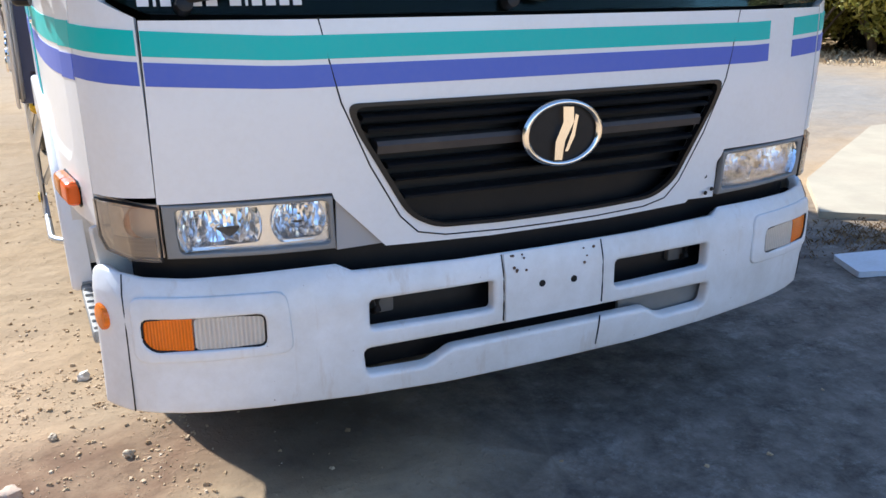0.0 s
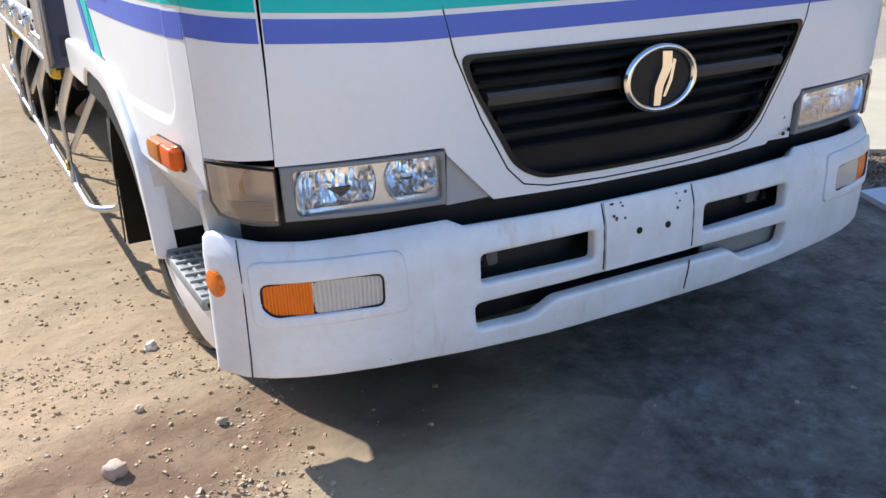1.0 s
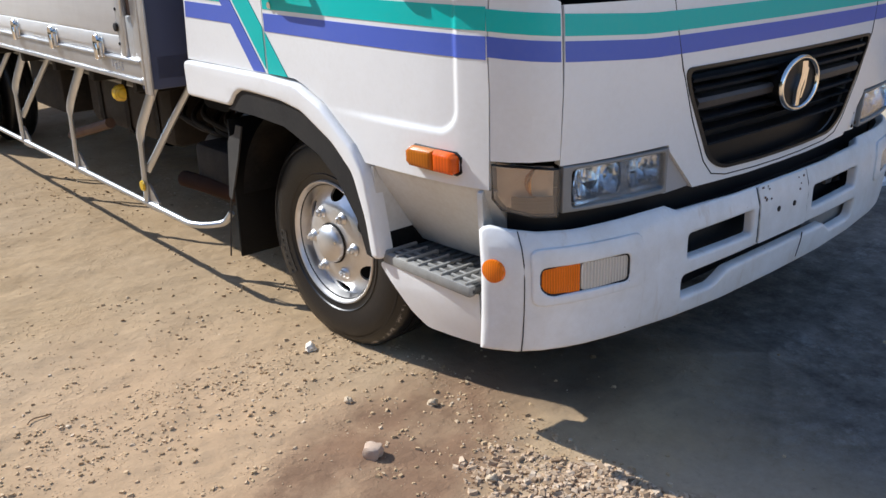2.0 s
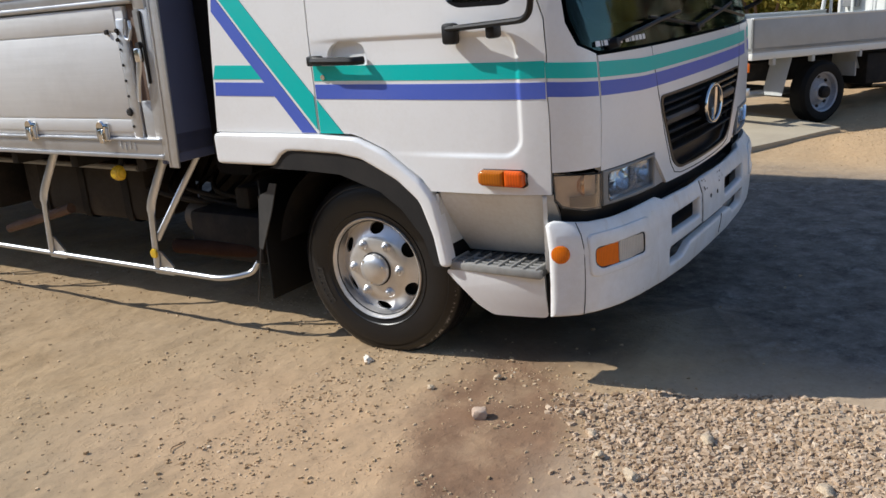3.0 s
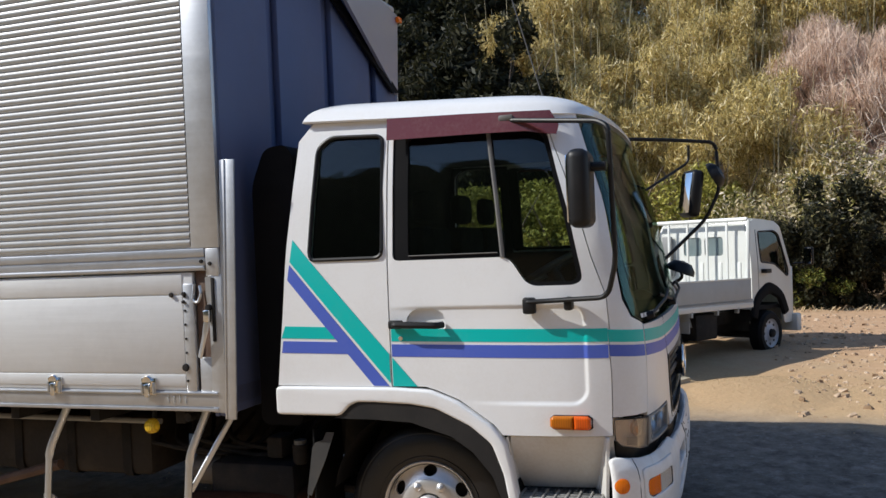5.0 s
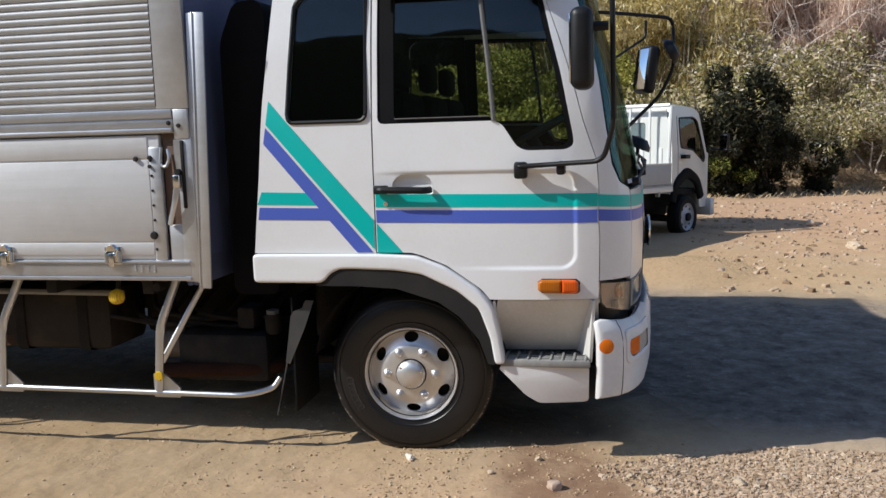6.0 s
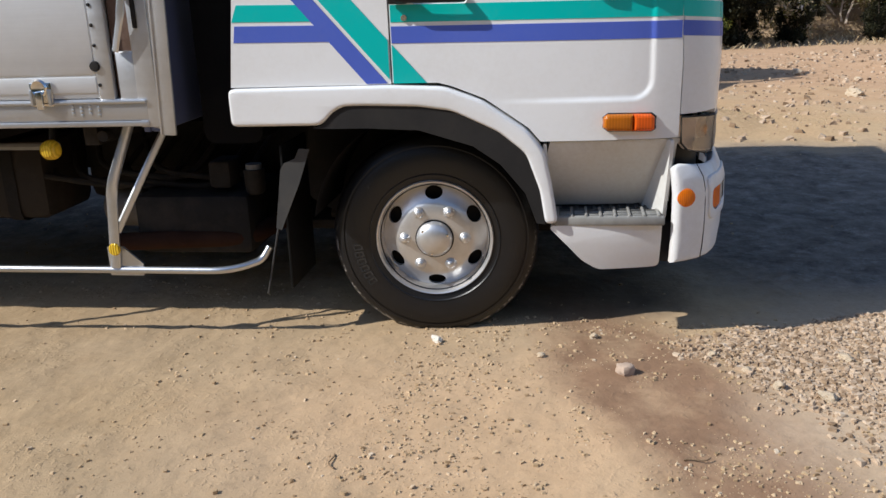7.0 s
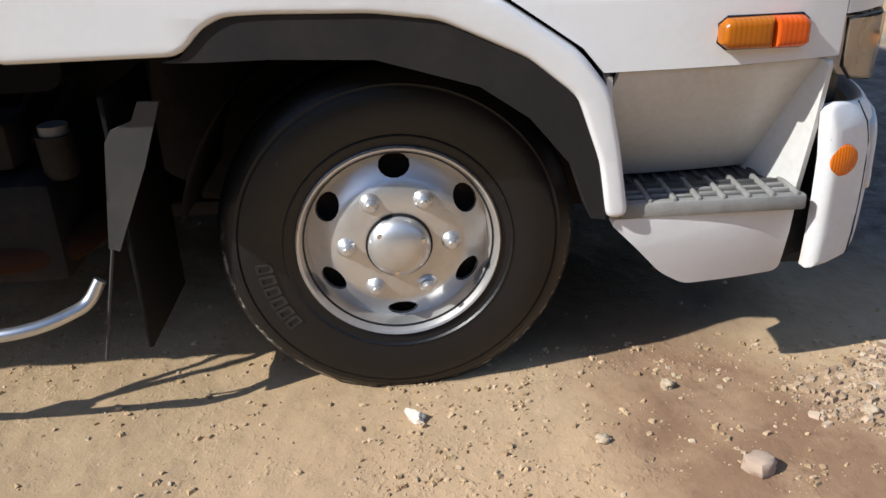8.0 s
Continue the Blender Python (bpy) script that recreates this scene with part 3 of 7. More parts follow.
part("ceramic_band", sheet(ws_full, cab, 0.004, [ws_in], 0.10, lift=-0.014), BLACK, screen, "black band round the glass")
# pale marks low on the glass where the maker's name stands
x = -1.045
for wd in (0.024, 0.006, 0.022, 0.022, 0.025, 0.024, 0.0, 0.025, 0.006, 0.022, 0.022, 0.022, 0.020):
    if wd:
        part("glass_mark", sheet(front([(x, 1.328), (x + wd, 1.328), (x + wd, 1.347), (x, 1.347)]), cab, 0.002, (), 0.2, lift=-0.002), LETTER, screen)
    x += wd + 0.009 if wd else 0.018


def wiper(x0, x1):
    a, b = cab(sx(x0, 1.33), 1.33), cab(sx(x1, 1.40), 1.40)
    up = Vector((0, -0.02, 0.01))
    bm = tube([Vector(a) + up, (Vector(a) + Vector(b)) / 2 + up * 2.2, Vector(b) + up], 0.008, 8)
    w1 = part("wiper", bm, BLACK, truck)
    part("wiper_blade", tube([Vector(cab(sx(x1 + d, 1.37 + 0.12 * d), 1.37 + 0.12 * d)) + Vector((0, -0.012, 0)) for d in (-0.3, -0.15, 0, 0.15, 0.3)], 0.007, 6), BLACK, w1)
    part("wiper_spindle", lathe([(0, -0.02), (0.022, -0.02), (0.018, 0.025), (0, 0.03)], a, (0, -1, 0.2), 14), BLACK, w1)


for a, b in ((0.95, 0.35), (0.15, -0.45)):
    wiper(a, b)

# grille
grille = part("grille", sheet(front(GR), cab, 0.02, [front([(x * 0.97, 0.925 + (z - 0.925) * 0.945) for x, z in GR])], 0.08, lift=0.004), GRILLE, truck, "black plastic grille")
part("grille_backing", sheet(front(GR), cab, 0.01, (), 0.1, lift=-0.055), BLACK, grille)
for z, hgt, mt in ((1.060, 0.018, GRILLE), (1.030, 0.016, GRILLE), (0.985, 0.034, GRILLE_BAND), (0.935, 0.016, GRILLE), (0.898, 0.010, GRILLE), (0.852, 0.014, GRILLE)):
    half = np.interp(z, [0.75, 0.80, 1.03, 1.10], [0.36, 0.42, 0.545, 0.575])
    n = 17
    bm = bmesh.new()
    rings = []
    for i in range(n):
        x = -half + 2 * half * i / (n - 1)
        p = Vector(cab(sx(-x, z), z))
        rings.append([bm.verts.new(p + Vector((0, dy, dz * hgt))) for dy, dz in ((0.045, 0.5), (0.004, 0.42), (-0.004, 0.1), (0.002, -0.5), (0.045, -0.3))])
    for a, b in zip(rings, rings[1:]):
        for j in range(5):
            bm.faces.new((a[j], a[(j + 1) % 5], b[(j + 1) % 5], b[j]))
    bm.faces.new(rings[0]), bm.faces.new(rings[-1])
    part("grille_slat", bm, mt, grille, "wide faded grey bar" if mt is GRILLE_BAND else "")
# oval badge, a plain ring with a slanting bar
EM = Vector((0.0, 0.0, 0.988))
bm = lathe([(0.118 + 0.011 * math.cos(a), 0.009 * math.sin(a)) for a in np.linspace(0, math.tau, 13)], EM + Vector((0, 0.004, 0)), (0, 1, 0), 56)
for v in bm.verts:
    v.co.z = EM.z + (v.co.z - EM.z) * 0.705
badge = part("badge_ring", bm, CHROME, grille, "chrome oval ring")
part("badge_plate", sheet([(0.112 * math.cos(a), 0.078 * math.sin(a)) for a in np.linspace(0, math.tau, 40)[:-1]], lambda a, b: (-a, 0.008, EM.z + b), 0.05, (), 0.05), BLACK, badge)
for poly in ([(-0.03, -0.07), (-0.004, -0.072), (0.004, -0.02), (0.028, 0.03), (0.026, 0.07), (-0.006, 0.072), (-0.004, 0.03), (-0.028, -0.02)],):
    part("badge_bar", sheet([(-a, b) for a, b in poly], lambda a, b: (-a, -0.003 - 0.1 * abs(a), EM.z + b), 0.012, (), 0.02), CHROME, badge)
part("badge_bar", sheet([(-a, b) for a, b in ((0.016, -0.05), (0.036, -0.01), (0.046, 0.045), (0.036, 0.05), (0.026, 0.0), (0.006, -0.05))], lambda a, b: (-a, -0.001, EM.z + b), 0.01, (), 0.02), CHROME, badge)

# headlights and corner lamps
for k in (1, -1):
    o = [(1.042, 0.880), (0.640, 0.872), (0.636, 0.735), (0.80, 0.738), (1.040, 0.748)]
    i = [(1.014, 0.868), (0.652, 0.862), (0.649, 0.750), (0.80, 0.752), (1.010, 0.759)]
    O, I = [(k * sx(a), b) for a, b in o], [(k * sx(a), b) for a, b in soft(i, 0.015)]
    hl = part("headlight", sheet(O, cab, 0.022, [I], 0.08, lift=0.004, edge=0.004), BEZEL, truck, "grey headlight bezel with clear lens")
    part("lens", sheet(I, cab, 0.004, (), 0.08, lift=-0.004), GLASS_LAMP, hl, "clear glass").visible_shadow = False
    BOWLS = ((0.912, 0.098), (0.723, 0.068))
    cut = [[(k * sx(x + rx * math.cos(a)), 0.8135 + max(-0.046, min(0.045, rx * math.sin(a)))) for a in np.linspace(0, math.tau, 29)[:-1]] for x, rx in BOWLS]
    part("reflector", sheet(O, cab, 0.004, cut, 0.08, lift=-0.016), LAMP_CHROME, hl, "bright lamp housing")
    for x, rx in BOWLS:
        c = Vector(cab(k * sx(x), 0.815)) + Vector((0, 0.064, 0))
        bw = lathe([(rx * 1.03, -0.050), (rx, -0.046), (rx * 0.93, -0.040), (rx * 0.8, -0.022), (rx * 0.5, -0.006), (0.0, 0.0)], c, (0, 1, 0), 28)
        for v in bw.verts:
            v.co.z = 0.815 + max(-0.052, min(0.050, v.co.z - 0.815))
        part("reflector_bowl", bw, REFLECT, hl, "faceted bowl")
        part("bulb", lathe([(0.0, -0.026), (0.005, -0.023), (0.006, 0.0), (0, 0)], c, (0, 1, 0), 12), CHROME, hl)
    cl = [(sx(1.052), 0.874), (sx(1.052), 0.742), (sx(1.11), 0.745), (sy(0.225, 0.8), 0.762), (sy(0.25, 0.8), 0.79), (sy(0.254, 0.8), 0.884)]
    cl = [(k * a, b) for a, b in cl]
    lamp = part("corner_lamp", sheet(cl, cab, 0.006, (), 0.06, lift=0.006), SMOKE, truck, "smoky grey-brown corner lamp")
    lamp.visible_shadow = False
    part("lamp_housing", sheet(cl, cab, 0.01, (), 0.06, lift=-0.028), LAMP_BACK, lamp)
    bowl = Vector(cab(k * sx(1.105), 0.835)) + Vector((k * 0.012, 0.045, 0))
    part("lamp_bowl", lathe([(0.042, -0.026), (0.038, -0.014), (0.025, 0.0), (0.0, 0.006)], bowl, (-k * 0.35, 1, 0), 20), WARM_BOWL, lamp, "warm reflector bowl")
    flutes = [(k * a, b) for a, b in ((sx(1.062), 0.80), (sx(1.062), 0.752), (sx(1.11), 0.755), (sx(1.15), 0.765), (sx(1.15), 0.80))]
    part("lamp_flutes", sheet(flutes, cab, 0.004, (), 0.05, lift=-0.002), CORNER, lamp, "fluted strip of the lens")
    part("lamp_rim", tube([cab(a, b) for a, b in cl + cl[:1]], 0.004, 6), BLACK, lamp)
# black panel added behind and above the bumper, standing in for the gap's shade
part("gap_shade_panel", sheet([(-sy(0.235, 0.7), 0.60), (sy(0.235, 0.7), 0.60), (sy(0.235, 0.7), 0.80), (-sy(0.235, 0.7), 0.80)], cab, 0.01, (), 0.08, lift=-0.06), BLACK, truck)

# --- bumper ---
bump_front = knots([(0.2, 0.03), (0.34, 0.012), (0.40, 0.0), (0.50, -0.006), (0.60, -0.004), (0.64, 0.004), (0.67, 0.018), (0.70, 0.045), (0.73, 0.09)])


bump_plan = knots([(0, 0.004), (0.3, 0.005), (0.6, 0.015), (0.843, 0.040), (0.95, 0.061), (1.02, 0.082), (1.08, 0.106), (1.125, 0.133), (1.16, 0.168), (1.185, 0.205), (1.203, 0.25), (1.214, 0.31), (1.216, 0.36)])
_xc = np.linspace(0, 1.18, 119)
_xb = _xc * (1 + 0.042 * np.clip((_xc - 0.85) / 0.3, 0, 1))


def bx(x):
    """s for a place on the bumper this far from the middle."""
    return math.copysign(sx(float(np.interp(abs(x), _xb, _xc)), 0.7), x)


def bumper_skin(s, z):
    x, y, _ = cab(s, 0.7)
    x2 = math.copysign(float(np.interp(abs(x), _xc, _xb)), x)
    y2 = bump_plan(abs(x2)) if abs(x2) < 1.2155 else 0.34 + y - 0.33
    return x2 * (1.0 if z < 0.66 else 1.0 - 0.12 * (z - 0.66)), y2 + bump_front(z) * max(0.0, 1 - y2 / 0.4), z


bz_top, bz_bot = 0.700, 0.345
E_S = bx(1.2065)
bo = [(0, 0.308), (bx(0.35), 0.311), (bx(0.8), 0.334), (bx(1.1), 0.346), (bx(1.19), 0.345), (E_S, 0.342), (E_S, 0.672), (bx(1.206), 0.70), (bx(1.201), 0.713), (bx(1.19), 0.720), (bx(1.10), 0.706), (bx(1.0), 0.700), (bx(0.64), 0.700), (bx(0.60), 0.682), (bx(0.3), 0.674), (0, 0.672)]
bo = bo + [(-a, b) for a, b in bo[::-1][1:-1]]
low = soft([(bx(-x), z) for x, z in ((-0.585, 0.464), (0.585, 0.464), (0.575, 0.386), (0.40, 0.380), (0.335, 0.424), (-0.335, 0.424), (-0.40, 0.380), (-0.575, 0.386))], 0.02, 3)
up1 = soft([(bx(-x), z) for x, z in ((-0.565, 0.598), (-0.205, 0.596), (-0.205, 0.514), (-0.565, 0.520))], 0.014, 3)
fog = [soft([(k * bx(x), z) for x, z in ((1.112, 0.606), (0.832, 0.603), (0.832, 0.520), (1.090, 0.522), (1.112, 0.545))], 0.02, 3) for k in (1, -1)]
bumper = part("bumper", sheet(bo, bumper_skin, 0.035, [low, up1, mirrored(up1), *fog], 0.06, edge=0.012), BUMPER, truck, "scuffed white steel bumper")
part("plate_panel", sheet(soft([(bx(0.172), 0.472), (bx(0.172), 0.664), (-bx(0.15), 0.664), (-bx(0.15), 0.472)], 0.006, 2), bumper_skin, 0.008, (), 0.1, lift=0.005), BUMPER, bumper, "bare plate mount with bolt holes")
for x, z in ((-0.055, 0.570), (0.052, 0.567)):
    part("bolt_hole", lathe([(0, 0), (0.010, 0), (0.010, 0.0025), (0, 0.0025)], Vector(bumper_skin(bx(-x), z)) + Vector((0, -0.0045, 0)), (0, -1, 0), 12), BLACK, bumper)
rng = random.Random(5)
for n in range(12):
    x, z = rng.choice((-0.13, 0.11)) + rng.uniform(-0.03, 0.03), rng.uniform(0.61, 0.66)
    r = rng.uniform(0.0025, 0.005)
    part("bolt_hole", lathe([(0, 0), (r, 0), (r, 0.002), (0, 0.002)], Vector(bumper_skin(bx(-x), z)) + Vector((0, -0.0048, 0)), (0, -1, 0), 8), RUSTY, bumper)
for x, z0, z1 in ((-0.157, 0.335, 0.432), (-0.157, 0.478, 0.664), (0.176, 0.478, 0.664)):
    part("bumper_seam", tube([Vector(bumper_skin(bx(x), z)) for z in np.linspace(z0, z1, 5)], 0.0026, 5), BLACK, bumper)
part("intake_backing", box((0.27, 0.062, 0.37), (0.62, 0.080, 0.475), 0.006), BEZEL, bumper, "grey panel behind the lower intake")
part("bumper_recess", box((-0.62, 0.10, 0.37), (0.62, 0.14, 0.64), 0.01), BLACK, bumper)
for k in (1, -1):
    part("tow_bracket", box((k * 0.50 - 0.03, 0.08, 0.53), (k * 0.50 + 0.03, 0.12, 0.60), 0.008), GREYPL, bumper)
    part("tow_hook", tube([(k * 0.525, 0.09, 0.535), (k * 0.525, 0.062, 0.55), (k * 0.525, 0.062, 0.58), (k * 0.525, 0.09, 0.595)], 0.010, 8), FRAME, bumper)
    part("bumper_seam", tube([Vector(bumper_skin(k * bx(1.145), z)) for z in np.linspace(0.352, 0.705, 9)], 0.0018, 5), BLACK, bumper)
    rec = soft([(k * bx(x), z) for x, z in ((1.132, 0.660), (0.775, 0.652), (0.765, 0.492), (1.132, 0.492))], 0.03, 3)
    part("lamp_surround", sheet(rec, bumper_skin, 0.012, [fog[0 if k == 1 else 1]], 0.06, lift=0.007, edge=0.006), BUMPER, bumper)
    F0 = fog[0 if k == 1 else 1]
    am = [p for p in ((1.110, 0.604), (1.002, 0.604), (1.002, 0.523), (1.090, 0.524), (1.110, 0.545))]
    cr = [p for p in ((0.998, 0.604), (0.836, 0.601), (0.836, 0.523), (0.998, 0.523))]
    part("turn_lens", sheet([(k * bx(x), z) for x, z in am], bumper_skin, 0.012, (), 0.05, lift=-0.001), AMBER, bumper, "amber fluted lens").visible_shadow = False
    part("fog_lens", sheet([(k * bx(x), z) for x, z in soft(cr, 0.012, 3)], bumper_skin, 0.012, (), 0.05, lift=-0.001), CLEAR, bumper, "clear fluted lens").visible_shadow = False
    part("lens_rim", tube([bumper_skin(a, b) for a, b in F0 + F0[:1]], 0.004, 6), BLACK, bumper)
    part("lamp_bowl", sheet([(k * bx(x), z) for x, z in ((1.105, 0.604), (0.835, 0.602), (0.835, 0.524), (1.105, 0.524))], bumper_skin, 0.006, (), 0.08, lift=-0.030), LAMP_CHROME, bumper)
    c = Vector(bumper_skin(k * bx(1.194), 0.592))
    part("side_reflector", lathe([(0, 0.006), (0.028, 0.005), (0.034, 0.002), (0.036, -0.01), (0, -0.01)], c, (-k * 0.97, -0.24, 0), 24), AMBER_SIDE, bumper, "round amber reflector")

# --- doors, rear side panels ---
DOOR_R = 1.288
def pressed(s, z):
    """The door's skin: a panel pressed in by a few millimetres, with a rounded front end that fades towards the handle."""
    x, y, z = cab(s, z)
    r = 0.07
    dy, dz = 0.362 + r - y, abs(z - 1.181) - (0.2225 - r)
    d = math.hypot(max(dy, 0.0), max(dz, 0.0)) + min(max(dy, dz), 0.0) - r
    t = max(0.0, min(1.0, 0.5 - d / 0.018))
    up = max(0.0, min(1.0, (z - 1.1) / 0.25))
    fade = up * max(0.0, min(1.0, (1.30 - y) / 0.2)) + (1 - up) * max(0.0, min(1.0, (0.95 - y) / 0.35))
    return x - math.copysign(0.0085 * t * t * (3 - 2 * t) * fade, x), y, z


PRESS = ([sy(v, 1.2) for v in np.arange(0.338, 0.45, 0.007)], [*np.arange(0.944, 1.04, 0.007), *np.arange(1.32, 1.42, 0.007)])
door_out = [(0.261, 0.812), (0.261, 1.2), (0.267, 1.44), (0.327, 1.62), (0.435, 2.0), (0.53, 2.285), (1.285, 2.318), (DOOR_R, 1.034), (1.12, 1.032), (1.07, 1.018), (0.955, 0.972), (0.796, 0.862), (0.754, 0.812)]
win_out = [(1.262, 1.632), (0.715, 1.632), (0.680, 1.61), (0.620, 1.515), (0.58, 1.495), (0.40, 1.495), (0.365, 1.515), (0.368, 1.56), (0.475, 2.05), (0.51, 2.20), (0.545, 2.222), (1.262, 2.248)]
for k in (1, -1):
    D = [(k * a, b) for a, b in side(door_out)]
    Wn = [(k * a, b) for a, b in side(soft(win_out, 0.03, 3))]
    HC = [(k * a, b) for a, b in side(soft([(1.205, 1.300), (1.205, 1.362), (1.165, 1.398), (1.06, 1.400), (1.02, 1.380), (1.005, 1.300)], 0.025, 3))]
    door = part("door", sheet(D, pressed, 0.045, [Wn, HC], 0.09, cuts=([k * v for v in PRESS[0]], PRESS[1])), WHITE, truck, "white door with teal and purple stripes")
    part("handle_pocket", sheet(HC, cab, 0.004, (), 0.09, lift=-0.030), WHITE, door)
    # window: frame, pillar bar, glass, sealing
    Wi = [(k * a, b) for a, b in side(soft([(1.185, 1.650), (0.735, 1.650), (0.705, 1.62), (0.645, 1.53), (0.59, 1.512), (0.41, 1.512), (0.385, 1.53), (0.395, 1.59), (0.495, 2.05), (0.53, 2.19), (0.56, 2.208), (1.185, 2.229)], 0.03, 3))]
    wf = part("window_frame", sheet(Wn, cab, 0.03, [Wi], 0.09, lift=-0.006), MATT, door, "black window frame")
    gl = part("window_glass", sheet(Wi, cab, 0.005, (), 0.12, lift=-0.016), GLASS_SIDE, door, "dark tinted glass")
    part("window_channel", tube([Vector(cab(k * sy(y, z), z)) for y, z in ((0.72, 1.63), (0.745, 1.9), (0.785, 2.22))], 0.011, 8), GREYPL, wf)
    part("window_bead", tube([Vector(cab(k * sy(y, z), z)) for y, z in ((1.18, 1.653), (0.95, 1.653), (0.745, 1.653))], 0.003, 6), GREYPL, wf)
    # rain visor
    vis = [(1.28, 2.312), (0.50, 2.284), (0.462, 2.215), (0.470, 2.172), (0.52, 2.178), (0.60, 2.196), (0.80, 2.200), (1.28, 2.206)]
    part("rain_visor", sheet([(k * a, b) for a, b in side(vis)], cab, 0.004, (), 0.1, lift=0.045), VISOR, door, "brown translucent rain visor")
    # pull handle
    hb = tube(rounded([Vector(cab(k * sy(1.27, 1.33), 1.33)) + Vector((-k * 0.02, 0, 0)), Vector(cab(k * sy(1.25, 1.33), 1.33)) + Vector((-k * 0.038, 0, 0)), Vector(cab(k * sy(1.04, 1.325), 1.325)) + Vector((-k * 0.038, 0, 0)), Vector(cab(k * sy(1.02, 1.325), 1.325))], 0.02), 0.013, 8, flat=(0.013, 0.016))
    box((-0.016, -0.035, -0.02), (0.016, 0.035, 0.02), 0.008, hb, Matrix.Translation(Vector(cab(k * sy(1.25, 1.33), 1.33)) + Vector((-k * 0.022, 0, 0))))
    part("door_handle", hb, BLACK, door, "black pull handle")
    part("lock_cylinder", lathe([(0, 0.006), (0.011, 0.006), (0.012, -0.01), (0, -0.01)], cab(k * sy(1.235, 1.262), 1.262), (-k, 0, 0), 14), CHROME, door)
    # side marker lamp
    mk = [(0.347, 0.851), (0.347, 0.893), (0.36, 0.903), (0.515, 0.906), (0.53, 0.894), (0.53, 0.860), (0.515, 0.848), (0.36, 0.843)]
    def bulge(s, z):
        x, y, z = cab(s, z)
        return x - k * 0.032, y, z
    part("side_marker", sheet([(k * sy(y, z), z) for y, z in ((0.425, 0.905), (0.515, 0.906), (0.53, 0.894), (0.53, 0.860), (0.515, 0.848), (0.425, 0.845))], bulge, 0.034, (), 0.03, edge=0.014), MARK_AMBER, door, "brownish amber side marker lens")
    part("side_marker", sheet([(k * sy(y, z), z) for y, z in ((0.424, 0.905), (0.424, 0.845), (0.36, 0.843), (0.347, 0.851), (0.347, 0.893), (0.36, 0.903))], bulge, 0.034, (), 0.03, edge=0.014), MARK_RED, door, "orange-red side marker lens")
    part("marker_rim", tube([cab(k * sy(y, z), z) for y, z in mk + mk[:1]], 0.005, 6), BLACK, door)
    # stripes on the door and behind it
    quarter_out = [(1.294, 1.03), (1.294, 2.318), (1.70, 2.334), (1.775, 2.25), (1.80, 2.0), (1.828, 1.75), (1.86, 1.4), (1.885, 1.2), (1.905, 1.03)]
    q_win = soft([(1.318, 1.650), (1.318, 2.245), (1.60, 2.258), (1.668, 2.21), (1.69, 1.9), (1.705, 1.68), (1.69, 1.650)], 0.04, 4)
    Q = [(k * a, b) for a, b in side(quarter_out)]
    QW = [(k * a, b) for a, b in side(q_win)]
    quarter = part("rear_side_panel", sheet(Q, cab, 0.035, [QW], 0.09), WHITE, truck, "white panel with fixed side window")
    part("window_glass", sheet(QW, cab, 0.005, (), 0.12, lift=-0.012), GLASS_DARK, quarter, "dark tinted glass")
    part("window_seal", tube([cab(a, b) for a, b in QW + QW[:1]], 0.010, 6), BLACK, quarter)

    def stripe(parent, poly, mat, name, lift):
        part(name, sheet([(k * a, b) for a, b in side(poly)], pressed if parent is door else cab, 0.003, (), 0.09, lift, cuts=([k * v for v in PRESS[0]], PRESS[1]) if parent is door else ((), ())), mat, parent)
    for z, mt, nm in (((1.163, 1.222), PURPLE, "purple_stripe"), ((1.236, 1.296), TEAL, "teal_stripe")):
        stripe(door, [(0.264, z[0]), (0.264, z[1]), (1.284, z[1] + 0.012), (1.284, z[0] + 0.012)], mt, nm, 0.0015)
        e0 = 1.50 if mt is PURPLE else 1.56
        stripe(quarter, [(e0, z[0] + 0.024), (e0 + 0.06, z[1] + 0.024), (1.87 - 0.2 * (z[1] - 1.2), z[1] + 0.03), (1.875, z[0] + 0.03)], mt, nm, 0.0015)
    # the falling pair; lines given by y at the height z
    def edge(y0, z0, y1, z1):
        return lambda y: z0 + (y - y0) * (z1 - z0) / (y1 - y0)
    lines = {"teal_stripe": ((1.162, 1.032, 1.797, 1.754), (1.286, 1.032, 1.812, 1.645)), "purple_stripe": ((1.306, 1.032, 1.815, 1.630), (1.385, 1.032, 1.828, 1.555))}
    for nm, (a, b) in lines.items():
        mt = TEAL if nm == "teal_stripe" else PURPLE
        fa, fb = edge(*a), edge(*b)
        ya, yb = a[0], b[0]
        if nm == "teal_stripe":
            stripe(door, [(ya, 1.033), (1.284, fa(1.284)), (1.284, 1.033)], mt, nm, 0.003)
            stripe(quarter, [(1.298, 1.048), (1.298, fa(1.298)), (a[2], a[3]), (b[2], b[3])], mt, nm, 0.003)
        else:
            stripe(quarter, [(ya, 1.034), (a[2], a[3]), (b[2], b[3]), (yb, 1.034)], mt, nm, 0.003)

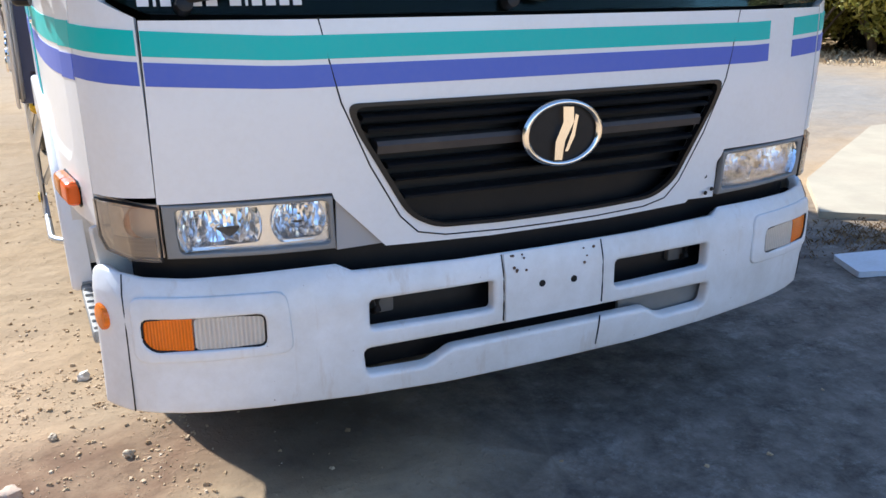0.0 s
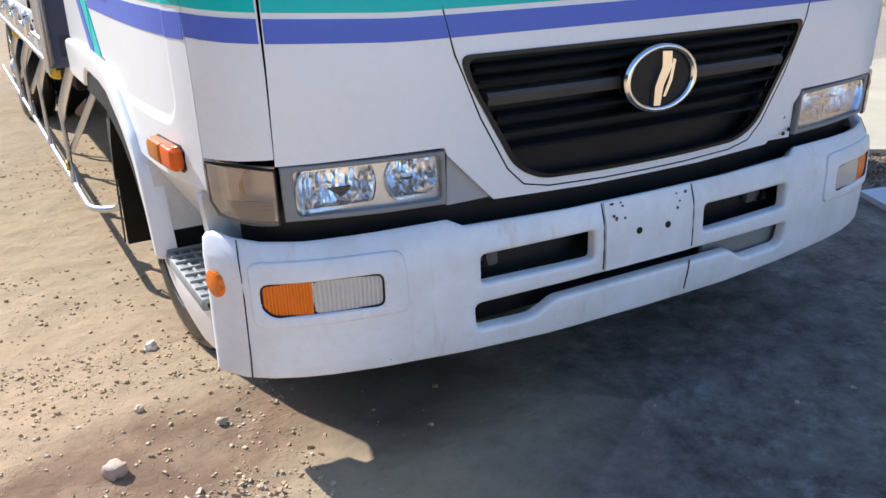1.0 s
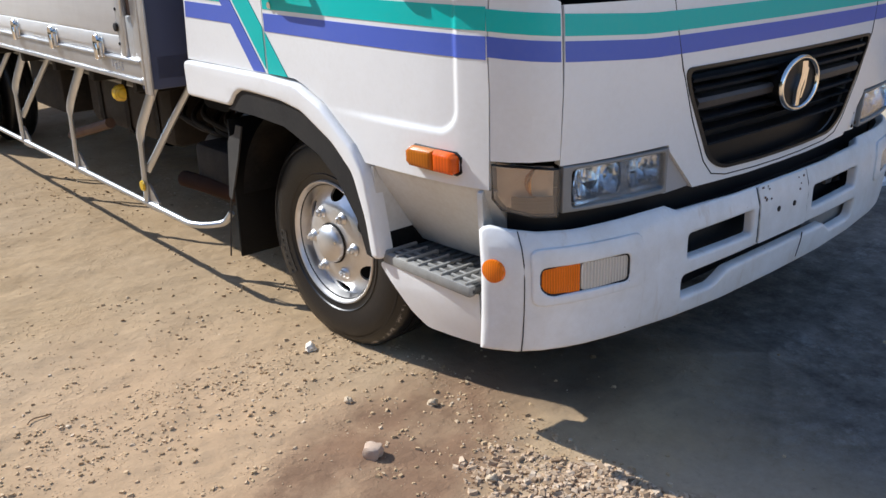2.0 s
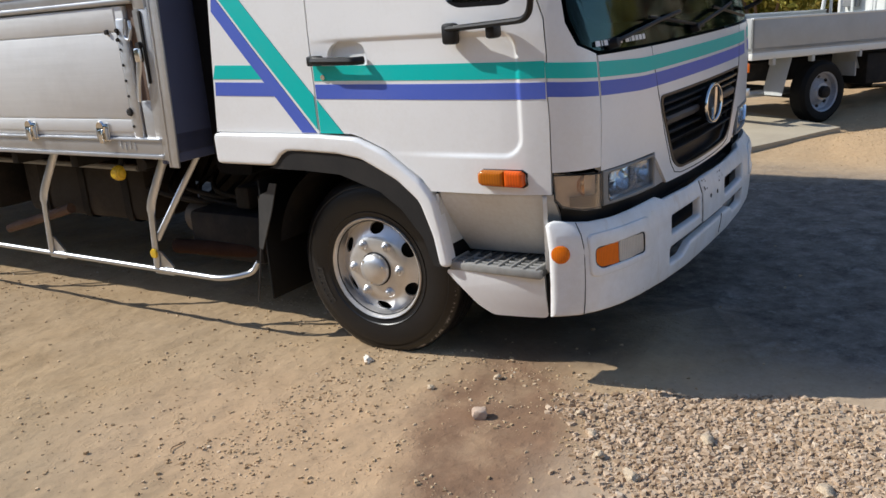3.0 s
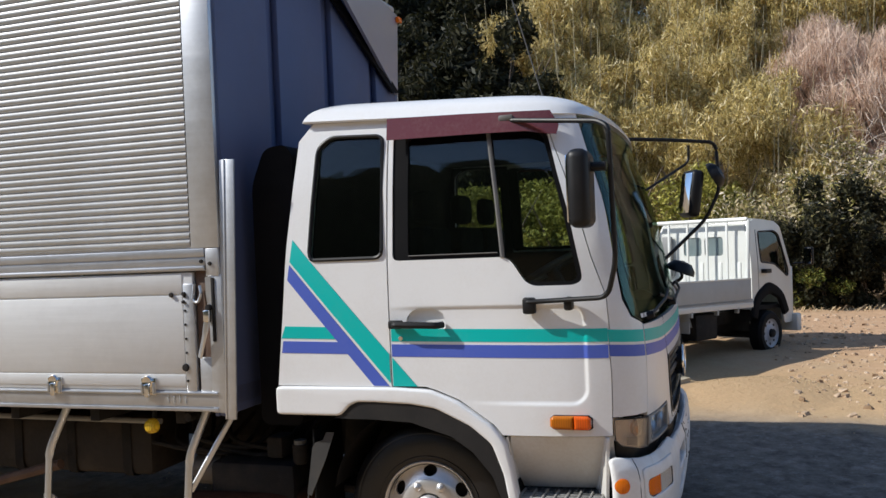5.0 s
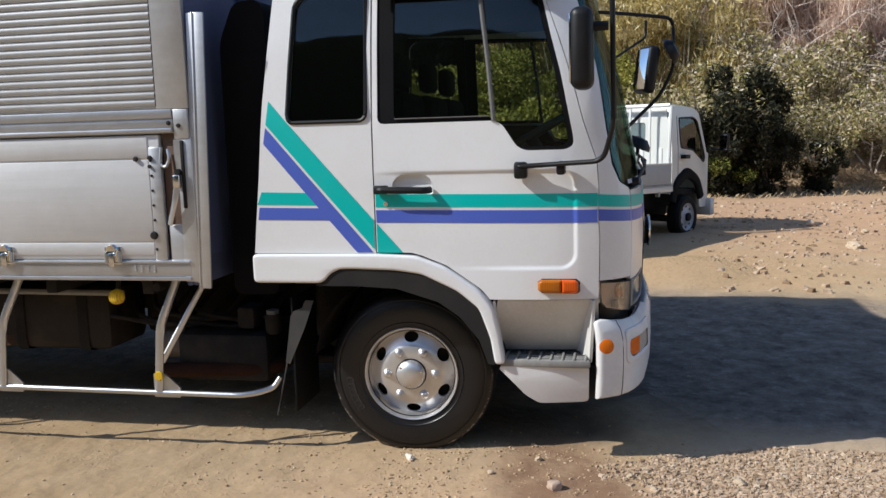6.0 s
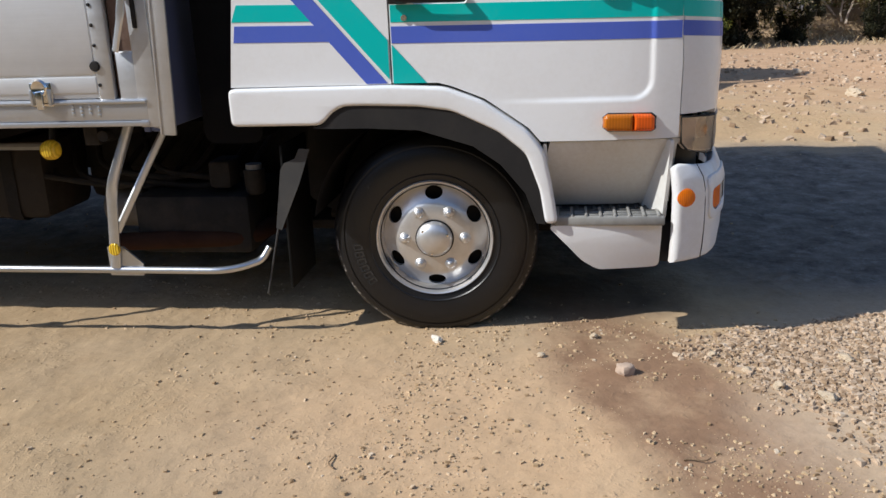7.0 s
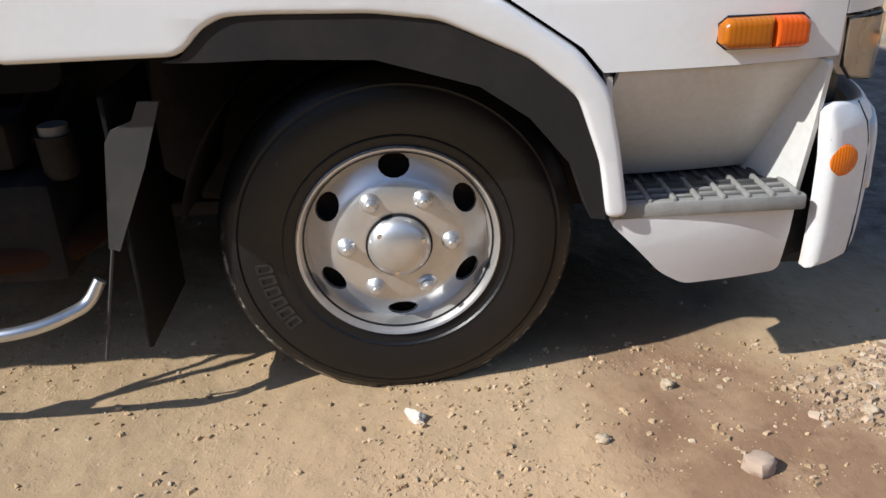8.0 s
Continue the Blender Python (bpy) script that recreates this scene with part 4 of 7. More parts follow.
# --- rear wall and roof of the cab ---
rear_y = knots([(0.9, 1.90), (1.3, 1.865), (1.75, 1.815), (2.2, 1.765), (2.28, 1.72)])
part("cab_rear_wall", sheet([(-1.17, 0.90), (1.17, 0.90), (1.17, 1.6), (1.08, 2.325), (-1.08, 2.325), (-1.17, 1.6)][::-1], lambda a, b: (a, rear_y(b) - 0.01, b), 0.03, (), 0.2), WHITE, truck)
bm = bmesh.new()
rings = []
for i in range(9):
    t = i / 8
    h, ins = 0.112 * math.sin(t * math.pi / 2), 1 - math.cos(t * math.pi / 2)
    ring = []
    for a in np.linspace(0, 1, 25):
        s = a * sy(1.75, 2.27)
        x, y, _ = cab(s, 2.27)
        fr = max(0.0, 1 - (y - 0.25) / 0.8)
        x2 = x + ins * 0.17 * (x / 1.14)* -1
        y2 = y + ins * (0.30 * max(0, 1 - (y - 0.28) / 0.5)) - ins * 0.25 * max(0, (y - 1.25) / 0.47)
        ring.append((x2 - 0.008 * (1 if i == 0 else 0) * (1 if x < -1 else 0), y2, 2.278 + 0.045 * (y2 - 0.38) + h + 0.02 * (1 - (x / 1.14) ** 2)))
    full = ring + [(-x, y, z) for x, y, z in ring[::-1][:-1]]
    rings.append([bm.verts.new(p) for p in full])
for a, b in zip(rings, rings[1:]):
    for j in range(len(a)):
        bm.faces.new((a[j], a[(j + 1) % len(a)], b[(j + 1) % len(a)], b[j]))
bm.faces.new(rings[-1])
bm.faces.new(rings[0][::-1])
roof = part("roof", bm, WHITE, truck, "domed white roof")
gut = [Vector((*cab(s, 2.28)[:2], 2.284 + 0.045 * (cab(s, 2.28)[1] - 0.38))) + Vector((-0.012 if abs(s) > 1 and s > 0 else (0.012 if s < -1 else 0), 0, 0)) for s in np.linspace(sy(0.5, 2.27), sy(1.74, 2.27), 14)]
for k in (1, -1):
    part("rain_gutter", tube([Vector((p.x * k, p.y, p.z)) for p in gut], 0.01, 6), WHITE, roof)
part("antenna", tube([(-0.25, 0.67, 2.40), (-0.25, 0.694, 2.493), (-0.25, 0.842, 3.041), (-0.25, 0.93, 3.36)], 0.0035, 6), GREYPL, truck, "thin whip aerial")

# --- inside the cab ---
part("cab_floor", box((-0.72, 0.25, 0.84), (0.72, 1.85, 0.88)), FRAME, truck)
bm = sheet(soft([(0.22, 0.9), (0.22, 1.28), (0.30, 1.34), (0.50, 1.30), (0.55, 1.05), (0.40, 0.9)], 0.05), lambda a, b: (-1.0, a, b), 2.0)
part("dashboard", bm, DASH, truck)
for x in (-0.62, 0.05, 0.62):
    part("seat", box((x - 0.25, 0.75, 1.12), (x + 0.25, 1.25, 1.27), 0.05), FABRIC, truck)
    part("seat_back", box((x - 0.24, 1.22, 1.22), (x + 0.24, 1.36, 1.80), 0.05), FABRIC, truck)
    part("headrest", box((x - 0.13, 1.26, 1.82), (x + 0.13, 1.34, 2.0), 0.04), FABRIC, truck)
# dark trim on the doors and rear wall, and the headlining
for k in (1, -1):
    part("door_trim", sheet([(k * a, b) for a, b in side([(0.36, 0.90), (0.36, 1.49), (0.62, 1.50), (0.70, 1.615), (1.27, 1.62), (1.27, 0.90)])], cab, 0.02, (), 0.12, lift=-0.055), DASH, truck)
    part("pillar_trim", sheet([(k * a, b) for a, b in side([(1.255, 1.0), (1.255, 2.262), (1.69, 2.275), (1.735, 2.2), (1.80, 1.6), (1.84, 1.0)])], cab, 0.02, [[(k * a, b) for a, b in side(q_win)]], 0.12, lift=-0.045), DASH, truck)
part("rear_trim", sheet([(-1.15, 0.92), (1.15, 0.92), (1.15, 1.65), (1.05, 2.28), (-1.05, 2.28), (-1.15, 1.65)][::-1], lambda a, b: (a, rear_y(b) - 0.055, b), 0.01, (), 0.3), DASH, truck)
part("headlining", box((-1.04, 0.52, 2.262), (1.04, 1.70, 2.276), 0.004), FABRIC, truck)
C = Vector((-0.62, 0.62, 1.55))
ax = Vector((0, 0.55, 1)).normalized()
u, v = Vector((1, 0, 0)), ax.cross(Vector((1, 0, 0)))
wheel = part("steering_wheel", tube([C + u * 0.22 * math.cos(a) + v * 0.22 * math.sin(a) for a in np.linspace(0, math.tau, 33)], 0.016, 8), GREYPL, truck)
part("spoke", rod(C - u * 0.21, C + u * 0.21, 0.015, 8), BLACK, wheel)
part("steering_column", rod(C, C - ax * 0.45, 0.035, 10), BLACK, wheel)

# --- fender, step and skirt ---
def out_side(d):
    def f(s, z):
        x, y, z = cab(s, z)
        return x - math.copysign(d, s), y, z
    return f


f_out = [(1.915, 1.026), (1.30, 1.028), (1.10, 1.018), (0.96, 0.965), (0.80, 0.855), (0.742, 0.78), (0.715, 0.66), (0.690, 0.505)]
f_in = [(0.738, 0.500), (0.758, 0.63), (0.808, 0.77), (0.905, 0.85), (1.075, 0.93), (1.20, 0.948), (1.40, 0.955), (1.475, 0.954), (1.515, 0.935), (1.565, 0.885), (1.915, 0.885)]
l_in = [(0.77, 0.505), (0.81, 0.62), (0.90, 0.73), (1.0, 0.80), (1.2, 0.862), (1.40, 0.872), (1.52, 0.872), (1.60, 0.875)]
for k in (1, -1):
    fe = part("fender", sheet([(k * a, b) for a, b in side(soft(f_out + f_in, 0.025, 3))], out_side(0.022), 0.06, (), 0.07, edge=0.014), WHITE, truck, "white fender")
    part("fender_lip", sheet([(k * a, b) for a, b in side(f_in[:-1] + l_in[::-1])], out_side(0.012), 0.09, (), 0.09), LIP, fe, "dull black wheel-arch lip")
    # liner above the wheel
    bm = bmesh.new()
    ring = []
    for a in np.linspace(0.15, math.pi - 0.1, 22):
        y, z = 1.17 + 0.47 * math.cos(a), 0.45 + 0.47 * math.sin(a)
        ring.append((bm.verts.new((-k * 1.19, y, z)), bm.verts.new((-k * 0.72, y, z))))
    for (a, b), (c, d) in zip(ring, ring[1:]):
        bm.faces.new((a, b, d, c))
    bmesh.ops.solidify(bm, geom=bm.faces[:], thickness=0.01)
    part("wheel_arch_liner", bm, FRAME, fe)
    # recess wall over the step
    wall = [(0.25, 0.808), (0.72, 0.808), (0.745, 0.70), (0.76, 0.53), (0.262, 0.53), (0.262, 0.78)]
    part("step_recess", sheet([(k * a, b) for a, b in side(wall)], lambda s, z: (cab(s, z)[0] + math.copysign(0.012 + 0.60 * max(0, 0.80 - z), s), cab(s, z)[1], z), 0.02, (), 0.1), STEPWALL, truck, "cream-grey wall above the step")
    X = -k * 1.205
    lo, hi = sorted((X, -k * 0.98))
    st = part("step", box((lo, 0.30, 0.495), (hi, 0.705, 0.519), 0.006), TREAD, truck, "grey step with raised tread")
    part("step_edge", box((min(X - k * 0.008, X + k * 0.02), 0.30, 0.49), (max(X - k * 0.008, X + k * 0.02), 0.705, 0.526), 0.008), TREAD_WORN, st)
    part("tread_plate", box((min(X, X + k * 0.115), 0.305, 0.512), (max(X, X + k * 0.115), 0.702, 0.524), 0.004), TREAD, st)
    for i in range(8):
        y = 0.316 + 0.053 * i
        part("tread_bar", box((min(X - k * 0.004, X + k * 0.125), y, 0.518), (max(X - k * 0.004, X + k * 0.125), y + 0.011, 0.533 + 0.003 * math.sin(3.1 * i)), 0.004), TREAD_WORN, st)
        for n, x in enumerate((X + k * 0.030, X + k * 0.062, X + k * 0.094)):
            part("tread_rib", box((x - 0.0045, y + 0.009, 0.518), (x + 0.0045, min(y + 0.049, 0.700), 0.529 + 0.002 * math.cos(2.3 * i + n)), 0.003), TREAD_WORN if n < 2 else TREAD, st)
    for j in range(12):
        y = 0.320 + 0.0325 * j
        part("tread_bar", box((min(X + k * 0.13, X + k * 0.20), y, 0.515), (max(X + k * 0.13, X + k * 0.20), y + 0.010, 0.526), 0.003), TREAD, st)
    # end wall that closes the recess towards the bumper
    part("recess_end", sheet(soft([(0.98, 0.50), (1.150, 0.50), (1.172, 0.66), (1.180, 0.74), (1.186, 0.806), (0.98, 0.806)], 0.012, 2)[::-1 if k == 1 else 1], lambda a, b: (-k * a, 0.272 + 0.09 * max(0, (1.19 - a) / 0.21) ** 0.9, b), 0.015, (), 0.03), STEPWALL, truck)
    part("recess_return", sheet([(1.205, 0.515), (1.212, 0.80), (1.10, 0.80), (0.98, 0.515)][::-1 if k == 1 else 1], lambda a, b: (-k * a, 0.716 + 0.06 * (b - 0.52), b), 0.012, (), 0.1), STEPWALL, truck)
    lo, hi = sorted((-k * 1.145, -k * 0.88))
    # dark box added to give the slit beside the bumper its shade
    part("gap_shade_box", box((lo, 0.222, 0.33), (hi, 0.255, 0.665), 0.006), FRAME, truck)
    part("skirt_backing", box((lo, 0.235, 0.33), (hi, 0.40, 0.49), 0.01), FRAME, truck)
    sk = [(0.305, 0.495), (0.715, 0.49), (0.72, 0.478), (0.66, 0.415), (0.60, 0.345), (0.54, 0.306), (0.31, 0.312)]
    part("step_skirt", sheet([(k * a, b) for a, b in side(soft(sk, 0.02, 3))], lambda s, z: (cab(s, z)[0] + math.copysign(0.004 + 0.35 * max(0, 0.45 - z) ** 1.3, s), cab(s, z)[1], z), 0.03, (), 0.06), WHITE, truck, "white skirt under the step")
    # mudflap and bracket behind the wheel
    lo, hi = sorted((-k * 1.165, -k * 0.84))
    part("mudflap", box((lo, 1.752, 0.215), (hi, 1.764, 0.80), 0.004), RUBBER, truck, "black rubber mudflap")
    part("mudflap_stay", sheet([(k * a, b) for a, b in ((1.640, 0.785), (1.683, 0.787), (1.702, 0.748), (1.748, 0.730), (1.764, 0.705), (1.802, 0.470), (1.780, 0.462), (1.692, 0.65))], lambda a, b: (-k * 1.17, k * a, b), 0.008), BEZEL_DARK, truck)
    part("flap_rod", tube([(-k * 1.165, 1.795, 0.47), (-k * 1.163, 1.83, 0.33), (-k * 1.16, 1.865, 0.19)], 0.004, 6), BEZEL_DARK, truck)

# --- wheels ---
R_T, W_T = 0.403, 0.212


def build_wheel():
    """Wheel round the local axis x, its outer face towards -x."""
    root = part("wheel", lathe([(0.0, 0.03), (0.205, 0.03), (0.215, 0.05), (0.215, 0.09), (0.20, 0.10), (0.0, 0.10)], (0.05, 0, 0), (1, 0, 0), 40), FRAME, truck)
    ty = [(0.210, 0.006), (0.228, -0.004), (0.26, -0.012), (0.30, -0.018), (0.342, -0.012), (0.369, 0.000), (0.385, 0.010), (R_T - 0.006, 0.022), (R_T, 0.04)]
    prof = []
    for r, h in ty:
        prof.append((r, h))
    x = 0.04
    for g in range(4):
        prof += [(R_T, x + 0.027), (R_T - 0.010, x + 0.028), (R_T - 0.010, x + 0.034), (R_T, x + 0.035)]
        x += 0.035
    prof += [(r, W_T - h) for r, h in ty[::-1]]
    part("tyre", lathe(prof, (0, 0, 0), (1, 0, 0), 72), TYRE, root, "worn black tyre")
    # bead ring lines and raised marks on the sidewall
    for r, d in ((0.360, 0.0015), (0.255, 0.0012)):
        part("sidewall_ring", lathe([(r - 0.004, -0.010), (r, -0.0145 if r < .3 else -0.008), (r + 0.004, -0.008)], (0, 0, 0), (1, 0, 0), 72), TYRE, root)
    letter = finish(sheet(soft([(-0.012, -0.019), (0.012, -0.019), (0.012, 0.019), (-0.012, 0.019)], 0.005, 2), lambda a, b: (-0.001, a, b), 0.004, [soft([(-0.006, -0.012), (0.006, -0.012), (0.006, 0.012), (-0.006, 0.012)], 0.003, 2)], 0.1), LETTER_RUBBER, "sidewall_mark")
    for i in range(6):
        a = math.radians(236) + i * 0.098
        part("sidewall_mark", letter, None, root, at=Matrix.Rotation(a, 4, "X") @ Matrix.Translation((-0.0175, 0, 0.303)))
    # rim with hand holes and dished disc
    rim = [(0.230, 0.004), (0.2295, -0.008), (0.226, -0.0125), (0.221, -0.010), (0.217, -0.002), (0.211, 0.012), (0.207, 0.035), (0.203, 0.055)]
    part("rim", lathe(rim, (0, 0, 0), (1, 0, 0), 64), STEEL, root, "dull steel rim flange")
    disc = knots([(0.0, -0.005), (0.100, -0.004), (0.132, 0.001), (0.150, 0.009), (0.166, 0.021), (0.185, 0.036), (0.207, 0.046)])
    holes = []
    for i in range(6):
        a = math.radians(30 + 60 * i)
        holes.append([((0.177 + 0.025 * math.sin(t)) * math.cos(a + 0.20 * math.cos(t)), (0.177 + 0.025 * math.sin(t)) * math.sin(a + 0.20 * math.cos(t))) for t in np.linspace(0, math.tau, 15)[:-1]])
    outer = [(0.207 * math.cos(t), 0.207 * math.sin(t)) for t in np.linspace(0, math.tau, 49)[:-1]]
    part("wheel_disc", sheet(outer, lambda a, b: (disc(math.hypot(a, b)), a, b), 0.008, holes, 0.02), STEEL, root, "steel disc with six oval holes")
    part("hub_cap", lathe([(0.070, 0.0), (0.070, -0.018), (0.067, -0.026), (0.058, -0.035), (0.044, -0.043), (0.024, -0.049), (0.0, -0.051)], (0, 0, 0), (1, 0, 0), 40), STEEL, root, "domed hub cap")
    part("hub_ring", lathe([(0.075, 0.0), (0.075, -0.009), (0.070, -0.011)], (0, 0, 0), (1, 0, 0), 40), FRAME, root)
    for i in range(3):
        a = math.radians(40 + 120 * i)
        part("cap_screw", lathe([(0.006, 0.0), (0.006, -0.005), (0, -0.007)], (-0.033, 0.055 * math.cos(a), 0.055 * math.sin(a)), (1, 0, 0), 8), CHROME, root)
    for i in range(6):
        a = math.radians(60 * i)
        part("wheel_nut", lathe([(0.024, 0.002), (0.020, -0.006), (0.0145, -0.010), (0.0135, -0.020), (0.008, -0.023), (0.0075, -0.030), (0, -0.031)], (-0.002, 0.117 * math.cos(a), 0.117 * math.sin(a)), (1, 0, 0), 12), STEEL, root)
    return root


w0 = build_wheel()
w0.matrix_basis = pose(-1.080, 1.180, 0.404, 0, 0, 2.5) @ Matrix.Diagonal((1, 1.03, 1.03, 1))
other = copy_thing(w0, pose(1.090, 1.182, R_T - 0.006, 0, 0, 185))
for x, rz in ((-1.20, 0), (1.20, 180)):
    copy_thing(w0, pose(x, 6.15, R_T - 0.006, 25, 0, rz))
    copy_thing(w0, pose(x * 0.78, 6.15, R_T - 0.006, 40, 0, rz))

# --- box body ---
BX, B0, B1, BTOP = 1.305, 2.168, 8.35, 3.55
part("box_floor", box((-1.25, B0, 0.92), (1.25, B1, 1.02), 0.005), RUSTY, truck)
body = part("box_front_wall", box((-BX + 0.01, B0 + 0.045, 0.88), (BX - 0.01, B0 + 0.07, BTOP), 0.004), BOXWALL, truck, "blue-grey painted front wall with upright grooves")
for x0, x1 in ((-BX + 0.01, -0.72), (-0.60, -0.01), (0.13, 0.74), (0.86, BX - 0.01)):
    part("wall_panel", box((x0, B0, 0.88), (x1, B0 + 0.045, BTOP), 0.012), BOXWALL, body)
part("box_roof", box((-BX, B0, BTOP), (BX, B1, BTOP + 0.04), 0.01), ALU, truck)
part("box_rear_wall", box((-BX + 0.01, B1 - 0.03, 0.88), (BX - 0.01, B1, BTOP), 0.004), ALU_GATE, truck)
slat_prof = [(-0.005, 0.0), (-0.011, 0.004), (-0.014, 0.011), (-0.0145, 0.020), (-0.0125, 0.028), (-0.006, 0.0325), (-0.0035, 0.0372), (0.008, 0.0372), (0.008, 0.0)]
bm = bmesh.new()
ends = [[bm.verts.new((x, y, z)) for x, z in slat_prof] for y in (2.335, B1 - 0.12)]
n = len(slat_prof)
for j in range(n):
    bm.faces.new((ends[0][j], ends[0][(j + 1) % n], ends[1][(j + 1) % n], ends[1][j]))
bm.faces.new(ends[0]), bm.faces.new(ends[1][::-1])
slat_mesh = finish(bm, ALU_SLAT, "slat", 25)
for k in (1, -1):
    def sbox(x0, x1, y0, y1, z0, z1, bevel=0.004, bm=None):
        a, b = sorted((-k * x0, -k * x1))
        return box((a, y0, z0), (b, y1, z1), bevel, bm)
    wing = part("wing_side", sbox(BX - 0.045, BX - 0.012, B0 + 0.04, B1 - 0.04, 1.62, BTOP, 0.002), ALU, truck, "aluminium side of ribbed slats")
    for i in range(47):
        part("slat", slat_mesh, ALU_SLAT, wing, at=Matrix.Translation((-k * (BX - 0.010), 0, 1.748 + 0.0372 * i)) @ (Matrix.Identity(4) if k == 1 else Matrix.Translation((0, 2.335 + B1 - 0.12, 0)) @ Matrix.Rotation(math.pi, 4, "Z")))
    part("corner_post", sbox(BX - 0.06, BX + 0.004, B0, 2.33, 1.735, BTOP), ALU, wing, "flat aluminium post")
    part("post_foot", sbox(BX - 0.06, BX + 0.002, B0 + 0.005, 2.249, 1.592, 1.733), ALU, wing)
    part("corner_post", sbox(BX - 0.06, BX + 0.004, B1 - 0.12, B1, 1.735, BTOP), ALU, wing)
    part("ledge", sbox(BX - 0.03, BX + 0.006, 2.252, B1, 1.690, 1.735, 0.006), ALU, wing, "upper aluminium ledge")
    part("ledge_web", sbox(BX - 0.03, BX + 0.0, 2.252, B1, 1.646, 1.690, 0.002), ALU, wing)
    part("ledge_bead", sbox(BX - 0.03, BX + 0.014, 2.252, B1, 1.622, 1.646, 0.008), ALU, wing, "bright rounded bead")
    for dy, dz in ((2.222, 1.655), (2.272, 1.668)):
        part("ledge_bolt", lathe([(0, 0.010), (0.009, 0.008), (0.011, 0), (0, 0)], (-k * (BX + 0.002), dy, dz), (-k, 0, 0), 10), FRAME, wing)
    # drop gate: three boards, grooves, front stile with rivets
    for n in range(2):
        y0, y1 = (2.335, 5.25) if n == 0 else (5.30, 8.23)
        gate = part("drop_gate", sbox(BX - 0.04, BX - 0.004, y0, y1, 1.01, 1.614, 0.004), ALU_GATE, truck, "smooth aluminium drop gate")
        part("gate_board", sbox(BX - 0.03, BX + 0.001, y0 + 0.06, y1 - 0.06, 1.504, 1.61, 0.004), ALU_GATE, gate)
        part("gate_board", sbox(BX - 0.03, BX + 0.001, y0 + 0.06, y1 - 0.06, 1.099, 1.497, 0.004), ALU_GATE, gate)
        part("gate_board", sbox(BX - 0.03, BX + 0.001, y0 + 0.06, y1 - 0.06, 1.03, 1.092, 0.004), ALU_GATE, gate)
        part("gate_stile", sbox(BX - 0.03, BX + 0.004, y0 - 0.008, y0 + 0.058, 1.0, 1.56, 0.012), ALU, gate, "dull aluminium gate stile")
        part("gate_stile", sbox(BX - 0.03, BX + 0.004, y1 - 0.055, y1, 1.01, 1.585, 0.005), ALU_GATE, gate)
        for i in range(7):
            part("rivet", lathe([(0, 0.006), (0.006, 0.004), (0.007, 0), (0, 0)], (-k * (BX + 0.004), y0 + 0.045, 1.06 + 0.072 * i), (-k, 0, 0), 8), FRAME, gate)
        for dy, dz, r in ((0.047, 1.505, 0.010), (0.050, 1.464, 0.008), (0.122, 1.501, 0.011), (0.054, 1.129, 0.017)):
            part("gate_bolt", lathe([(0, 0.012), (r, 0.010), (r * 1.2, 0), (0, 0)], (-k * (BX + 0.004), y0 + dy, dz), (-k, 0, 0), 10), FRAME, gate)
        # latches along the foot
        i = 0
        y = y0 + 0.283
        while y < y1 - 0.1:
            c = -k * (BX + 0.006)
            la = part("gate_latch", sbox(BX, BX + 0.010, y - 0.045, y + 0.045, 0.985, 1.075, 0.004), CHROME, gate, "bright metal toggle latch")
            part("latch_cup", lathe([(0.030, 0), (0.034, 0.012), (0.028, 0.020), (0.016, 0.012), (0, 0.010)], (c, y, 1.055), (-k, 0, 0), 16), CHROME, la)
            part("latch_lever", sbox(BX + 0.008, BX + 0.032, y - 0.014, y + 0.014, 0.975, 1.045, 0.006), CHROME, la)
            part("latch_ear", sbox(BX + 0.004, BX + 0.022, y - 0.042, y - 0.03, 0.99, 1.05, 0.003), GALV, la)
            part("latch_ear", sbox(BX + 0.004, BX + 0.022, y + 0.03, y + 0.042, 0.99, 1.05, 0.003), GALV, la)
            y += 0.606
    sill = part("side_sill", sbox(BX - 0.06, BX, B0 + 0.04, B1, 0.925, 1.008, 0.006), ALU, truck, "aluminium side sill")
    part("sill_bead", sbox(BX - 0.01, BX + 0.010, B0 + 0.04, B1, 0.990, 1.004, 0.005), ALU, sill)
    part("sill_lip", sbox(BX - 0.06, BX + 0.008, B0 + 0.04, B1, 0.905, 0.925, 0.004), ALU, sill)
    for i in range(4):
        for j in range(3):
            part("rivet", lathe([(0, 0.006), (0.006, 0.004), (0.007, 0), (0, 0)], (-k * BX, 2.40 + 0.035 * i, 0.948 + 0.014 * j + 0.007 * (i % 2)), (-k, 0, 0), 8), GALV, sill)
    # front corner of the load bed: post, lock bar and protector channel
    cpost = part("bed_post", sbox(BX - 0.09, BX - 0.02, B0 + 0.04, 2.325, 0.925, 1.62, 0.006), RUSTY, truck, "weathered brown bed post")
    part("post_plate", sbox(BX - 0.03, BX - 0.004, 2.19, 2.31, 0.93, 1.18, 0.006), ALU, cpost, "grimy aluminium foot plate")
    part("post_strap", sbox(BX - 0.02, BX + 0.006, 2.205, 2.222, 1.26, 1.585, 0.004), FRAME, cpost)
    part("lever_plate", sheet(soft([(2.254, 1.59), (2.214, 1.59), (2.206, 1.50), (2.218, 1.445), (2.247, 1.445), (2.253, 1.50)], 0.008), lambda a, b: (-k * (BX + 0.004), a, b), 0.012), GALV, cpost, "galvanised lever plate")
    part("lever_joint", lathe([(0, 0.02), (0.014, 0.018), (0.017, 0), (0, 0)], (-k * (BX + 0.004), 2.236, 1.434), (-k, 0, 0), 12), FRAME, cpost)
